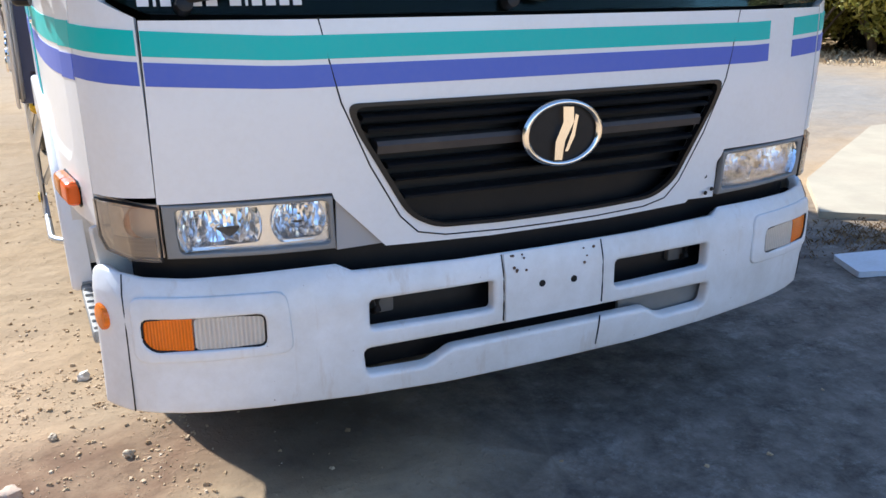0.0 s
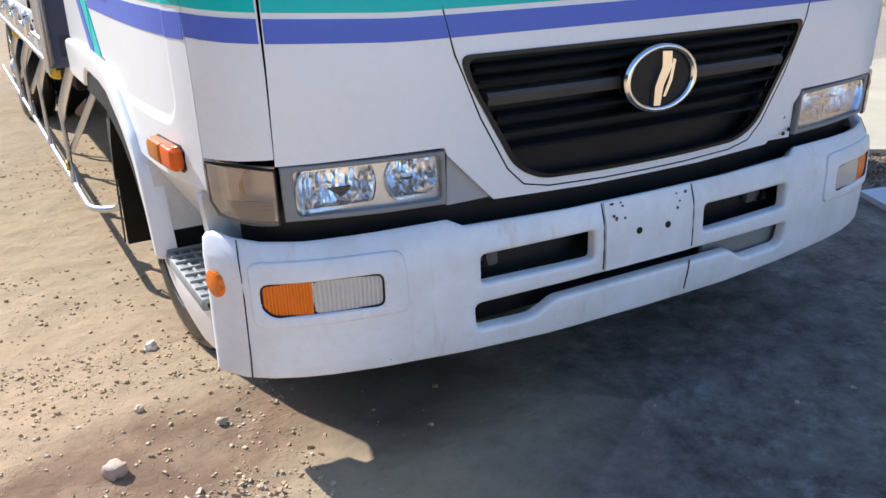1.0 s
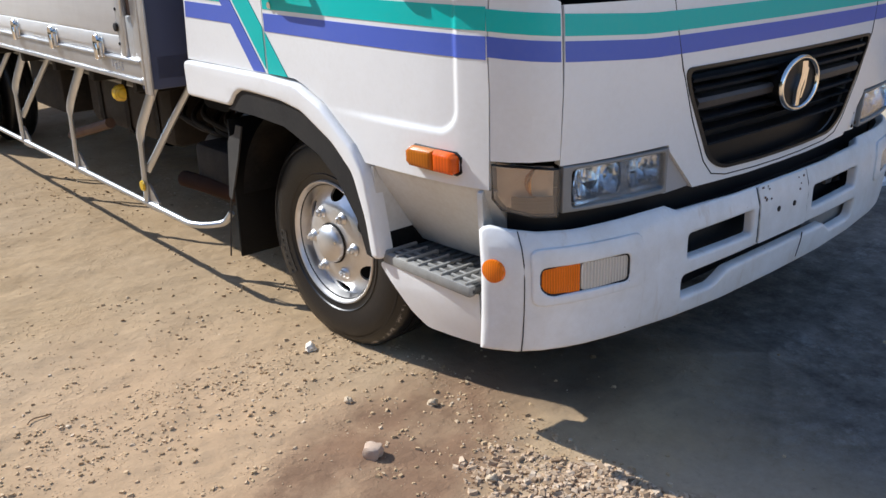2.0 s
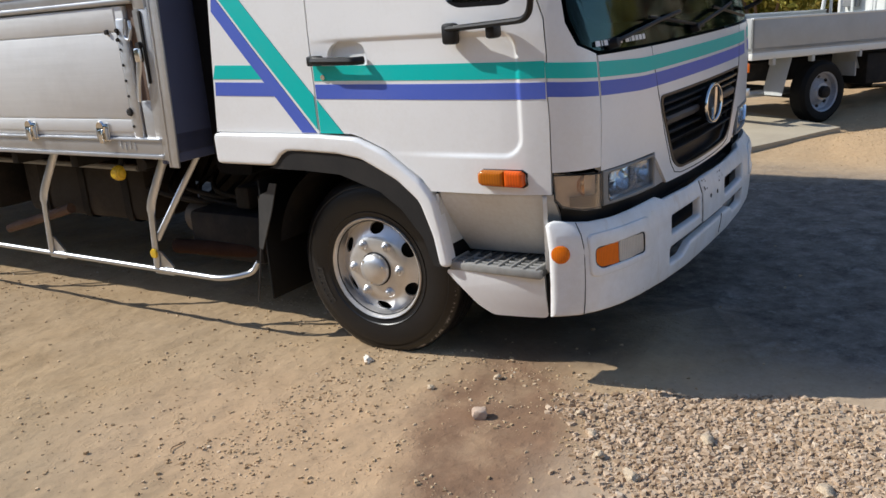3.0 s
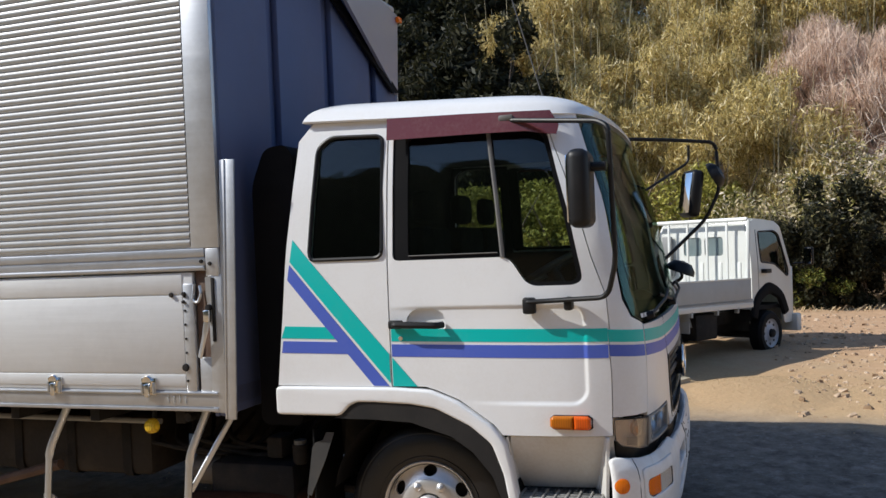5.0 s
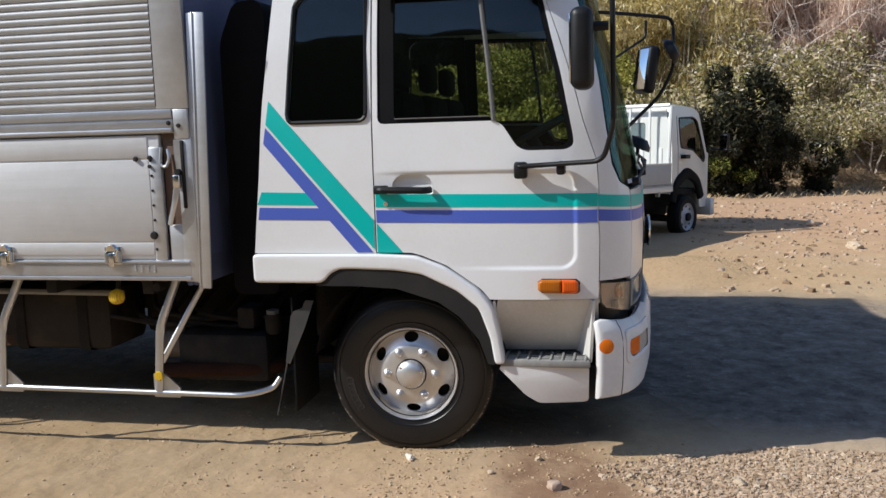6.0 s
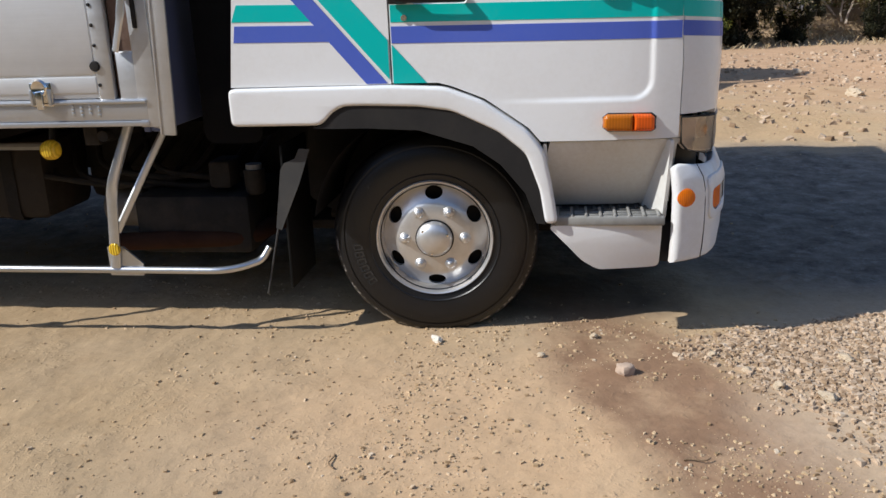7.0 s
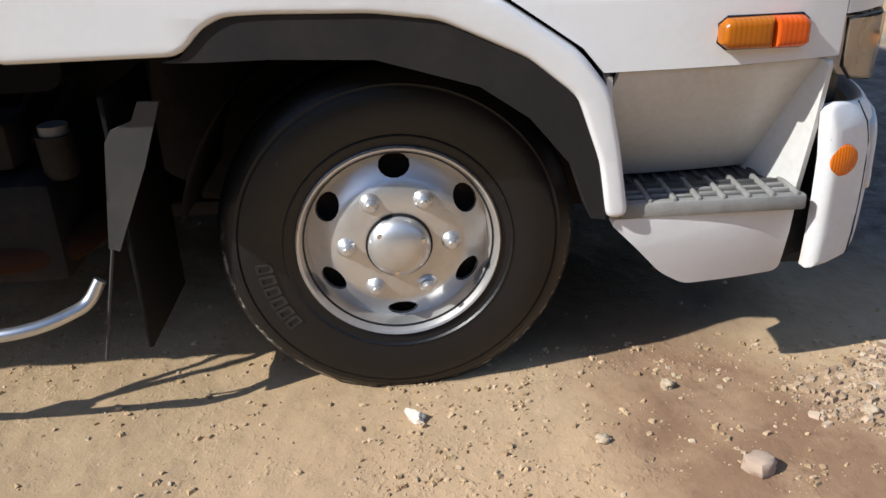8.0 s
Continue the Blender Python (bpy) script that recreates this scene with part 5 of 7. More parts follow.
    part("lock_block", sbox(BX + 0.002, BX + 0.034, 2.222, 2.258, 1.358, 1.425, 0.010), CHROME, cpost, "chrome lever block")
    part("lock_bar", tube(rounded([(-k * (BX + 0.022), 2.240, 1.37), (-k * (BX + 0.026), 2.256, 1.29), (-k * (BX + 0.012), 2.296, 1.182)], 0.03), 0.013, 8, flat=(0.009, 0.015)), GALV, cpost, "bright locking lever")
    part("lock_hook", tube(rounded([(-k * (BX + 0.004), 2.318, 1.555), (-k * (BX + 0.012), 2.326, 1.47), (-k * (BX + 0.012), 2.296, 1.458), (-k * (BX + 0.012), 2.274, 1.50), (-k * (BX + 0.004), 2.286, 1.545)], 0.02), 0.008, 8), GALV, cpost, "bent catch")
    # the channel leans a little towards the cab
    lean = Matrix.Translation((0, 2.106, 0.866)) @ Matrix.Rotation(0.037, 4, "X") @ Matrix.Translation((0, -2.106, -0.866))
    def leaning(x0, x1, y0, y1, z0, z1):
        a, b = sorted((-k * x0, -k * x1))
        return box((a, y0, z0), (b, y1, z1), 0.002, None, lean)
    pr = part("protector_channel", leaning(BX - 0.006, BX + 0.006, 2.106, 2.164, 0.868, 2.172), ALU, truck, "upright aluminium channel")
    part("channel_bead", leaning(BX - 0.004, BX + 0.010, 2.158, 2.166, 0.868, 2.172), ALU, pr)
    part("channel_web", leaning(BX - 0.022, BX - 0.010, 2.152, 2.200, 0.89, 2.172), ALU, pr)
    part("corner_angle", sbox(BX - 0.03, BX - 0.002, B0 - 0.004, B0 + 0.074, 0.90, 1.60), ALU, cpost)

    # under-run guard: rail with upswept end, bent posts and stays
    rail = [(-k * 1.255, 7.0, 0.328), (-k * 1.255, 2.02, 0.318), (-k * 1.225, 1.945, 0.322), (-k * 1.165, 1.875, 0.335), (-k * 1.146, 1.845, 0.385)]
    guard = part("side_guard", tube(rounded(rail, 0.09, 6), 0.0145, 12), GALV, truck, "galvanised tube side guard")
    for n, y in enumerate((2.455, 3.36, 4.30, 5.05)):
        part("guard_post", tube(rounded([(-k * 1.18, y - 0.10, 0.90), (-k * 1.23, y - 0.06, 0.76), (-k * 1.262, y - 0.03, 0.66), (-k * 1.262, y, 0.33)], 0.05), 0.02, 10, flat=(0.011, 0.022)), GALV, guard)
        if n != 1:
            part("guard_stay", tube([(-k * 1.06, y - 0.20, 0.88), (-k * 1.15, y - 0.115, 0.69), (-k * 1.248, y - 0.02, 0.475)], 0.012, 8, flat=(0.009, 0.016)), GALV, guard)
        part("guard_bracket", sheet([(-0.03, -0.02), (0.11, -0.02), (0.115, 0.03), (0.035, 0.10), (-0.03, 0.10)], lambda a, b: (-k * 1.245, y - a, 0.315 + b), 0.01) if k == 1 else sbox(1.24, 1.25, y - 0.06, y + 0.05, 0.31, 0.38), GALV, guard)
        if n == 0:
            part("guard_reflector", lathe([(0, 0.010), (0.022, 0.008), (0.026, 0), (0, 0)], (-k * 1.275, y - 0.012, 0.41), (-k, 0, 0), 18), YELLOW, guard, "round amber reflector")
    for y in (2.675, 4.75):
        ml = part("bed_marker_lamp", lathe([(0.0, 0.05), (0.022, 0.046), (0.036, 0.030), (0.040, 0.010), (0.040, 0.0), (0, 0)], (-k * 1.215, y, 0.805), (-k, 0, 0), 22), YELLOW, truck, "round yellow marker lamp")
        part("lamp_stalk", rod((-k * 1.215, y, 0.805), (-k * 1.19, y, 0.91), 0.012, 8), BLACK, ml)
        part("sill_plug", rod((-k * 1.20, y - 0.24, 0.86), (-k * 1.25, y - 0.24, 0.86), 0.022, 12), FRAME, truck)

# --- chassis, tank, exhaust and lines under the bed ---
for x in (-0.42, 0.42):
    part("frame_rail", box((x - 0.04, 0.5, 0.58), (x + 0.04, 8.2, 0.80), 0.008), FRAME, truck)
for y in (1.9, 3.2, 4.6, 6.1, 7.6):
    part("cross_member", box((-0.42, y - 0.05, 0.62), (0.42, y + 0.05, 0.76), 0.006), FRAME, truck)
for y in np.arange(2.5, 8.2, 0.55):
    part("bed_bearer", box((-1.22, y - 0.03, 0.82), (1.22, y + 0.03, 0.92), 0.004), FRAME, truck)
part("front_axle", rod((-1.0, 1.188, 0.36), (1.0, 1.188, 0.36), 0.06, 12), FRAME, truck)
part("rear_axle", lathe([(0, 0), (0.07, 0), (0.08, 0.7), (0.2, 0.85), (0.2, 1.15), (0.08, 1.3), (0.07, 2.0), (0, 2.0)], (-1.0, 6.15, 0.39), (1, 0, 0), 20), FRAME, truck)
part("propeller_shaft", rod((0, 2.2, 0.62), (0, 5.9, 0.45), 0.05, 12), FRAME, truck)
part("engine_block", box((-0.38, 0.9, 0.45), (0.38, 2.3, 0.95), 0.08), FRAME, truck)
tank = part("fuel_tank", box((-0.88, 2.95, 0.42), (-0.48, 4.15, 0.78), 0.06), TANK, truck, "dusty brown-black fuel tank")
for y in (3.1, 3.5, 3.9):
    part("tank_strap", box((-0.888, y, 0.414), (-0.475, y + 0.04, 0.786), 0.05), FRAME, tank)
# dark box added to fill the black space below the bed's front
part("lower_dark_box", box((-0.98, 1.98, 0.30), (-0.50, 2.50, 0.56), 0.03), FRAME, truck)
part("exhaust_pipe", tube(rounded([(-0.70, 1.9, 0.40), (-0.95, 2.0, 0.37), (-1.0, 2.6, 0.36)], 0.08), 0.04, 12), DULL_RUST, truck, "dull rusty pipe")
part("silencer", lathe([(0, 0), (0.075, 0.01), (0.095, 0.04), (0.095, 0.34), (0.075, 0.37), (0, 0.38)], (-0.74, 2.36, 0.46), (0, 1, 0), 24), SILENCER, truck, "dull grey exhaust silencer")
part("silencer_flange", lathe([(0, 0), (0.105, 0), (0.105, 0.02), (0, 0.02)], (-0.74, 2.52, 0.46), (0, 1, 0), 24), FRAME, truck)
part("tail_pipe", tube([(-0.99, 4.22, 0.33), (-1.0, 3.86, 0.42), (-1.0, 3.5, 0.51)], 0.03, 10), RUSTY, truck, "brown rusty slanting pipe")
part("air_line", tube([(-1.05, 4.9, 0.80), (-1.05, 3.6, 0.795), (-1.05, 2.75, 0.79)], 0.016, 8), BEZEL, truck, "grey air line")
part("battery_box", box((-0.98, 4.3, 0.45), (-0.55, 4.9, 0.80), 0.02), FRAME, truck)
# unseen far-side tank, added to keep skylight from the ground below
part("fuel_tank", box((0.55, 2.6, 0.42), (1.02, 3.8, 0.80), 0.06), FRAME, truck)
part("air_valve", box((-0.95, 2.06, 0.58), (-0.80, 2.16, 0.70), 0.02), FRAME, truck)
part("filter_bowl", lathe([(0, 0), (0.03, 0.004), (0.042, 0.02), (0.045, 0.11), (0, 0.11)], (-0.92, 1.965, 0.55), (0, 0, 1), 18), FRAME, truck)
part("filter_head", rod((-0.92, 1.965, 0.66), (-0.92, 1.965, 0.682), 0.034, 16), BEZEL, truck, "pale filter cap")
for i in range(6):
    r = random.Random(i)
    y, z = 1.95 + 0.12 * i, 0.55 + 0.05 * r.random()
    part("hose", tube(rounded([(-0.6, y, z + 0.2), (-0.85, y + 0.1, z), (-0.85, y + 0.5, z + 0.05), (-0.5, y + 0.7, z + 0.22)], 0.12), 0.014, 8), FRAME, truck)
# inner wheelhouse walls, sump guard and radiator close the view under the cab
for k in (1, -1):
    part("inner_wing", sheet(soft([(0.55, 0.34), (0.55, 0.92), (0.9, 1.0), (1.75, 1.0), (1.80, 0.5), (1.5, 0.34)], 0.05), lambda a, b: (-k * 0.74, a, b), 0.012 * k), FRAME, truck)
part("radiator", box((-0.60, 0.45, 0.36), (0.60, 0.53, 0.85), 0.02), FRAME, truck)
part("sump_guard", box((-0.62, 0.4, 0.31), (0.62, 2.1, 0.36), 0.02), FRAME, truck)
part("cab_crossbar", box((-0.90, 0.30, 0.40), (0.90, 0.36, 0.66), 0.02), FRAME, truck)
part("gearbox", box((-0.30, 2.1, 0.38), (0.30, 3.1, 0.85), 0.06), FRAME, truck)
part("spare_carrier", lathe([(0.2, 0), (0.38, 0.02), (0.39, 0.18), (0.2, 0.2)], (0.1, 4.2, 0.42), (0, 0, 1), 24), RUBBER, truck)
for x in (-0.62, 0.62):
    part("leaf_spring", tube([(x, 0.62 + 0.11 * i, 0.40 - 0.05 * math.sin(math.pi * i / 10)) for i in range(11)], 0.03, 8, flat=(0.035, 0.03)), FRAME, truck)

# tall air intake between cab and box
part("air_intake", sheet(soft([(-0.14, 0.8), (0.10, 0.8), (0.10, 2.20), (0.06, 2.25), (-0.06, 2.24), (-0.14, 2.05)], 0.05, 4), lambda a, b: (-0.90, 1.945 - a, b), 0.20, (), 0.2), MATT, truck, "tall black air intake")

# --- mirrors ---


def mirror_set(k):
    def P(x, y, z):
        return Vector((-k * x, y, z))
    arm = part("mirror_arm", tube(rounded([P(1.235, 0.62, 1.435), P(1.262, 0.61, 1.425), P(1.270, 0.50, 1.43), P(1.34, 0.235, 1.445), P(1.39, 0.19, 1.60), P(1.42, 0.195, 2.165), P(1.39, 0.24, 2.195), P(1.17, 0.68, 2.262)], 0.05, 6), 0.0115, 10), BLACK, truck, "black mirror arm")
    part("arm_foot", box(tuple(P(1.25, 0.60, 1.40) - Vector((0.02, 0.03, 0.03))), tuple(P(1.25, 0.60, 1.40) + Vector((0.02, 0.03, 0.045))), 0.012), BLACK, arm)
    part("arm_foot", box(tuple(P(1.255, 0.42, 1.415) - Vector((0.03, 0.02, 0.03))), tuple(P(1.255, 0.42, 1.415) + Vector((0.03, 0.02, 0.03))), 0.012), BLACK, arm)
    part("arm_foot", box(tuple(P(1.165, 0.69, 2.272) - Vector((0.025, 0.035, 0.014))), tuple(P(1.165, 0.69, 2.272) + Vector((0.025, 0.035, 0.014))), 0.008), GREYPL, arm)
    part("arm_clamp", rod(P(1.42, 0.21, 2.0), P(1.42, 0.30, 2.0), 0.02, 10), BLACK, arm)
    hs = box((-0.10, -0.055, -0.165), (0.10, 0.04, 0.165), 0.038, None, Matrix.Translation(P(1.42, 0.325, 1.91)), 4)
    h = part("mirror_housing", hs, BLACK, truck, "black door mirror housing")
    part("mirror_glass", box((-0.082, 0.036, -0.14), (0.082, 0.042, 0.14), 0.002, None, Matrix.Translation(P(1.42, 0.325, 1.91))), MIRROR, h)
    return arm


mirror_set(1)
# passenger's side: two mirrors on a long hoop and a low round one at the corner
arm = part("mirror_arm", tube(rounded([(1.05, 0.44, 2.385), (1.22, 0.15, 2.375), (1.43, -0.21, 2.350), (1.43, -0.22, 2.0), (1.42, -0.12, 1.80), (1.25, 0.25, 1.45)], 0.07, 6), 0.013, 10), BLACK, truck, "black hoop mirror arm")
part("arm_stay", tube(rounded([(1.40, -0.02, 2.34), (1.41, -0.02, 2.22), (1.13, 0.30, 2.0)], 0.05), 0.010, 8), BLACK, arm)
h = part("mirror_housing", box((-0.10, -0.055, -0.17), (0.10, 0.04, 0.17), 0.036, None, pose(1.42, -0.02, 1.99, 9, 0, 27), 4), BLACK, truck, "black mirror housing on the hoop")
part("mirror_glass", box((-0.082, 0.036, -0.145), (0.082, 0.042, 0.145), 0.002, None, pose(1.42, -0.02, 1.99, 9, 0, 27)), MIRROR, h)
h = part("mirror_housing", lathe([(0, -0.05), (0.06, -0.04), (0.095, -0.005), (0.10, 0.02), (0, 0.02)], (1.44, -0.20, 2.12), (0.2, 1, -0.5), 24), BLACK, truck)
u = part("under_mirror", lathe([(0, -0.06), (0.06, -0.05), (0.095, -0.01), (0.10, 0.02), (0, 0.02)], (1.05, 0.05, 1.46), (0, 0.4, -1), 24), BLACK, truck, "round black nearside under-mirror")
part("mirror_arm", tube(rounded([(1.0, 0.12, 1.36), (1.04, 0.04, 1.40), (1.05, 0.05, 1.46)], 0.04), 0.012, 8), BLACK, u)

# slanting fairing plate at the top corner of the box front, its long edge standing clear of the wall
A, B, C = Vector((1.235, 2.155, 2.885)), Vector((-0.49, 1.995, BTOP)), Vector((1.30, 2.155, BTOP - 0.03))
bm = bmesh.new()
thick = (B - A).cross(C - A).normalized() * 0.012
lo, hi = [[bm.verts.new(p + d) for p in (A, B, C)] for d in (-thick, thick)]
bm.faces.new(lo[::-1]), bm.faces.new(hi)
for n in range(3):
    bm.faces.new((lo[n], lo[(n + 1) % 3], hi[(n + 1) % 3], hi[n]))
bmesh.ops.recalc_face_normals(bm, faces=bm.faces)
part("fairing_plate", bm, painted("grey_fairing", (0.27, 0.27, 0.33), 0.4, 0.2), body, "grey corner fairing")
# black strip on the wall stands in for the shade behind the plate
part("fairing_shade", sheet([(1.235, 2.90), (1.10, 2.88), (-0.42, BTOP), (-0.20, BTOP)], lambda a, b: (a, B0 - 0.02, b), 0.02, (), 0.3), MATT, body, "dark strip painting the shade behind the fairing")
part("clearance_lamp", box((BX - 0.07, B0 - 0.06, 3.455), (BX, B0 - 0.03, 3.50), 0.008), AMBER, body, "orange clearance lamp")


# ---------- the small flatbed behind ----------
F_PAINT = painted("flatbed_white", (0.66, 0.665, 0.62), 0.4, 0.2)
F_GREY = dusty("flatbed_grey_board", (0.40, 0.41, 0.40), 0.6, 0.15, 5, amount=0.2)
F_RIM = painted("flatbed_rim_white", (0.40, 0.42, 0.46), 0.5, 0.5, (0.12, 0.10, 0.08))
flat = thing("flatbed_truck", "small white flatbed lorry with headboard frame, parked on dirt", "truck", at=pose(6.20, 1.20, -0.075, 0, 0, -121) @ pose(0, 0, 0, -1.6, 0, 0))


def fpart(name, bm, mat, parent=None, label=""):
    return part(name, bm, mat, parent or flat, label)


HB, LB0, LB1 = 0.86, -1.05, 1.99
fpart("bed_floor", box((-HB, LB0, 0.84), (HB, LB1, 0.90), 0.005), F_GREY)
for k in (1, -1):
    a, b = sorted((k * HB, k * (HB - 0.03)))
    bd = fpart("side_board", box((a, LB0, 0.86), (b, LB1 - 0.04, 1.18), 0.006), F_GREY, None, "grey-white drop side board")
    a, b = sorted((k * (HB + 0.004), k * (HB - 0.034)))
    fpart("board_rim", box((a, LB0, 1.165), (b, LB1 - 0.04, 1.186), 0.005), F_PAINT, bd)
    a, b = sorted((k * (HB + 0.005), k * (HB - 0.05)))
    fpart("bed_rail", box((a, LB0, 0.78), (b, LB1, 0.85), 0.006), F_PAINT)
    for y in (-0.75, -0.2, 0.5, 1.1, 1.6):
        fpart("board_hinge", box((a, y - 0.02, 0.72), (b, y + 0.02, 0.80), 0.004), F_GREY, bd)
    a, b = sorted((k * (HB - 0.02), k * (HB - 0.32)))
    guard_p = [(-0.62, 0.40), (-0.50, 0.78), (0.42, 0.78), (0.50, 0.60)]
    fpart("mudguard", tube([(k * (HB - 0.13), y, z) for y, z in guard_p], 0.1, 8, flat=(0.13, 0.012)), F_GREY)
    fpart("mudguard_stay", box((a, 0.46, 0.52), (b, 0.48, 0.80), 0.004), F_GREY)
fpart("tail_board", box((-HB, LB0, 0.86), (HB, LB0 + 0.03, 1.18), 0.006), F_GREY)
for k in (1, -1):
    tl = fpart("tail_lamp", box((k * 0.70 - 0.10, LB0 - 0.03, 0.66), (k * 0.70 + 0.10, LB0 + 0.02, 0.76), 0.008), RED, None, "red and amber tail lamp")
    fpart("turn_lens", box((k * 0.80 - 0.05, LB0 - 0.034, 0.664), (k * 0.80 + 0.05, LB0 - 0.01, 0.756), 0.006), AMBER, tl)
# headboard frame
head = fpart("headboard", rod((-HB + 0.06, LB1, 2.0), (HB - 0.06, LB1, 2.0), 0.03, 8), F_PAINT, None, "white tubular headboard frame")
for x in (-0.80, -0.48, -0.16, 0.16, 0.48, 0.80):
    fpart("headboard_bar", box((x - 0.017, LB1 - 0.012, 0.88), (x + 0.017, LB1 + 0.012, 2.0), 0.005), F_PAINT, head)
for k in (1, -1):
    fpart("headboard_brace", rod((k * 0.82, LB1, 1.99), (k * 0.84, LB1 - 0.10, 1.17), 0.026, 8), F_PAINT, head)
# cab: side profile extruded across, windows let in
prof = soft([(2.10, 0.72), (2.10, 1.80), (2.18, 1.97), (2.32, 2.02), (2.85, 1.99), (3.02, 1.91), (3.32, 1.25), (3.36, 1.10), (3.36, 0.50), (2.98, 0.50), (2.95, 0.72), (2.80, 0.90), (2.55, 0.96), (2.28, 0.90), (2.16, 0.72)], 0.06, 3)
win = soft([(2.36, 1.40), (2.36, 1.83), (2.80, 1.85), (2.93, 1.80), (3.17, 1.27), (3.16, 1.18), (3.06, 1.20), (2.72, 1.37)], 0.04, 3)
CW = 0.785
for k in (1, -1):
    fn = (lambda kk: (lambda a, b: (kk * (CW - 0.10 * max(0, b - 1.35) - 0.06 * max(0, a - 3.0) / 0.36), a if kk < 0 else a, b)))(k)
    P_, W_ = (prof, win)
    if k == 1:
        P_, W_ = [(-a, b) for a, b in prof], [(-a, b) for a, b in win]
        fn = lambda a, b: (CW - 0.10 * max(0, b - 1.35) - 0.06 * max(0, -a - 3.0) / 0.36, -a, b)
    cs = fpart("cab_side", sheet(P_, fn, 0.04, [W_], 0.2), F_PAINT, None, "white cab side with door")
    fpart("window_glass", sheet(W_, fn, 0.006, (), 0.3, lift=-0.015), GLASS_DARK, cs)
    fpart("window_seal", tube([fn(a, b) for a, b in W_ + W_[:1]], 0.012, 6), BLACK, cs)
    fpart("door_handle", box((k * 0.795 - 0.02, 2.36, 1.24), (k * 0.85 + 0.02, 2.50, 1.30), 0.008), BLACK, cs)
    arch = [(2.13, 0.62), (2.22, 0.88), (2.50, 1.02), (2.62, 1.02), (2.88, 0.92), (3.02, 0.66)]
    fpart("wheel_arch", tube(rounded([(k * 0.785, y, z) for y, z in arch], 0.15), 0.05, 8, flat=(0.04, 0.085)), MATT, cs)
    fpart("door_seam", tube([fn(*(p if k == -1 else (-p[0], p[1]))) for p in ((2.28, 0.92), (2.28, 1.4), (2.30, 1.86))], 0.006, 5), BLACK, cs)
    mr = fpart("mirror", box((k * 1.02 - 0.07, 3.26, 1.34), (k * 1.02 + 0.07, 3.33, 1.60), 0.03, None, None, 3), BLACK, None, "door mirror on a tubular arm")
    fpart("mirror_glass", box((k * 1.02 - 0.058, 3.252, 1.36), (k * 1.02 + 0.058, 3.259, 1.58)), MIRROR, mr)
    fpart("mirror_arm", tube(rounded([(k * 0.80, 3.22, 1.36), (k * 1.02, 3.30, 1.38), (k * 1.02, 3.30, 1.44)], 0.05), 0.012, 8), BLACK, mr)
bk_win = [soft([(x - 0.15, 1.50), (x + 0.15, 1.50), (x + 0.15, 1.77), (x - 0.15, 1.77)], 0.05, 3) for x in (-0.20, 0.15)]
bk = fpart("cab_back", sheet([(-0.75, 0.74), (0.75, 0.74), (0.75, 1.5), (0.67, 1.95), (-0.67, 1.95), (-0.75, 1.5)][::-1], lambda a, b: (-a, 2.10 + 0.1 * max(0, b - 1.80), b), 0.03, bk_win, 0.4), F_PAINT)
for wq in bk_win:
    fpart("window_glass", sheet(wq, lambda a, b: (-a, 2.115, b), 0.006, (), 0.4), OPAQUE_GLASS, bk)
fpart("air_cleaner", box((-0.66, 2.02, 1.20), (-0.44, 2.082, 1.42), 0.02), BEZEL, None, "grey air cleaner box")
fpart("air_duct", box((-0.64, 2.03, 1.43), (-0.47, 2.082, 1.80), 0.02), BEZEL)
for x in (-0.6, -0.3, 0.0, 0.3, 0.6):
    fpart("pressed_rib", box((x - 0.03, 2.088, 0.9), (x + 0.03, 2.11, 1.40), 0.01), F_PAINT, bk)
up = [(2.16, 1.88), (2.20, 1.98), (2.32, 2.022), (2.6, 2.015), (2.85, 1.99), (2.98, 1.93), (3.04, 1.86)]
bm = bmesh.new()
rows_ = [[bm.verts.new((x * (0.69 if z > 1.95 else 0.715), y, z + 0.015 * (1 - x * x))) for x in np.linspace(-1, 1, 9)] for y, z in up]
for a, b in zip(rows_, rows_[1:]):
    for j in range(8):
        bm.faces.new((a[j], a[j + 1], b[j + 1], b[j]))
bmesh.ops.solidify(bm, geom=bm.faces[:], thickness=0.03)
fpart("cab_roof", bm, F_PAINT)
fpart("windscreen", sheet([(-0.70, 1.28), (0.70, 1.28), (0.64, 1.86), (-0.64, 1.86)], lambda a, b: (-a, 3.32 - 0.45 * (b - 1.25), b), 0.008, (), 0.3), GLASS_FRONT)
fpart("cab_front", box((-0.74, 3.28, 0.50), (0.74, 3.36, 1.33), 0.03), F_PAINT)
fpart("front_bumper", box((-0.82, 3.30, 0.36), (0.82, 3.44, 0.62), 0.03), F_PAINT)
fpart("cab_floor", box((-0.73, 2.12, 0.72), (0.73, 3.3, 0.78)), DASH)
for x in (-0.45, 0.30):
    fpart("seat_back", box((x - 0.24, 2.25, 0.9), (x + 0.24, 2.40, 1.40), 0.06), FABRIC)
for x in (-0.36, 0.36):
    fpart("frame_rail", box((x - 0.03, -0.95, 0.52), (x + 0.03, 3.2, 0.70), 0.005), FRAME)
fpart("gearbox", box((-0.3, 1.3, 0.35), (0.3, 2.9, 0.72), 0.05), FRAME)
fpart("fuel_tank", box((-0.78, 0.65, 0.38), (-0.42, 1.35, 0.72), 0.05), FRAME)
fpart("tool_box", box((0.42, 0.75, 0.40), (0.76, 1.25, 0.74), 0.03), FRAME)
fpart("exhaust_pipe", tube(rounded([(0.2, 1.2, 0.45), (0.55, 0.3, 0.40), (0.60, -0.9, 0.42)], 0.2), 0.035, 8), GALV)
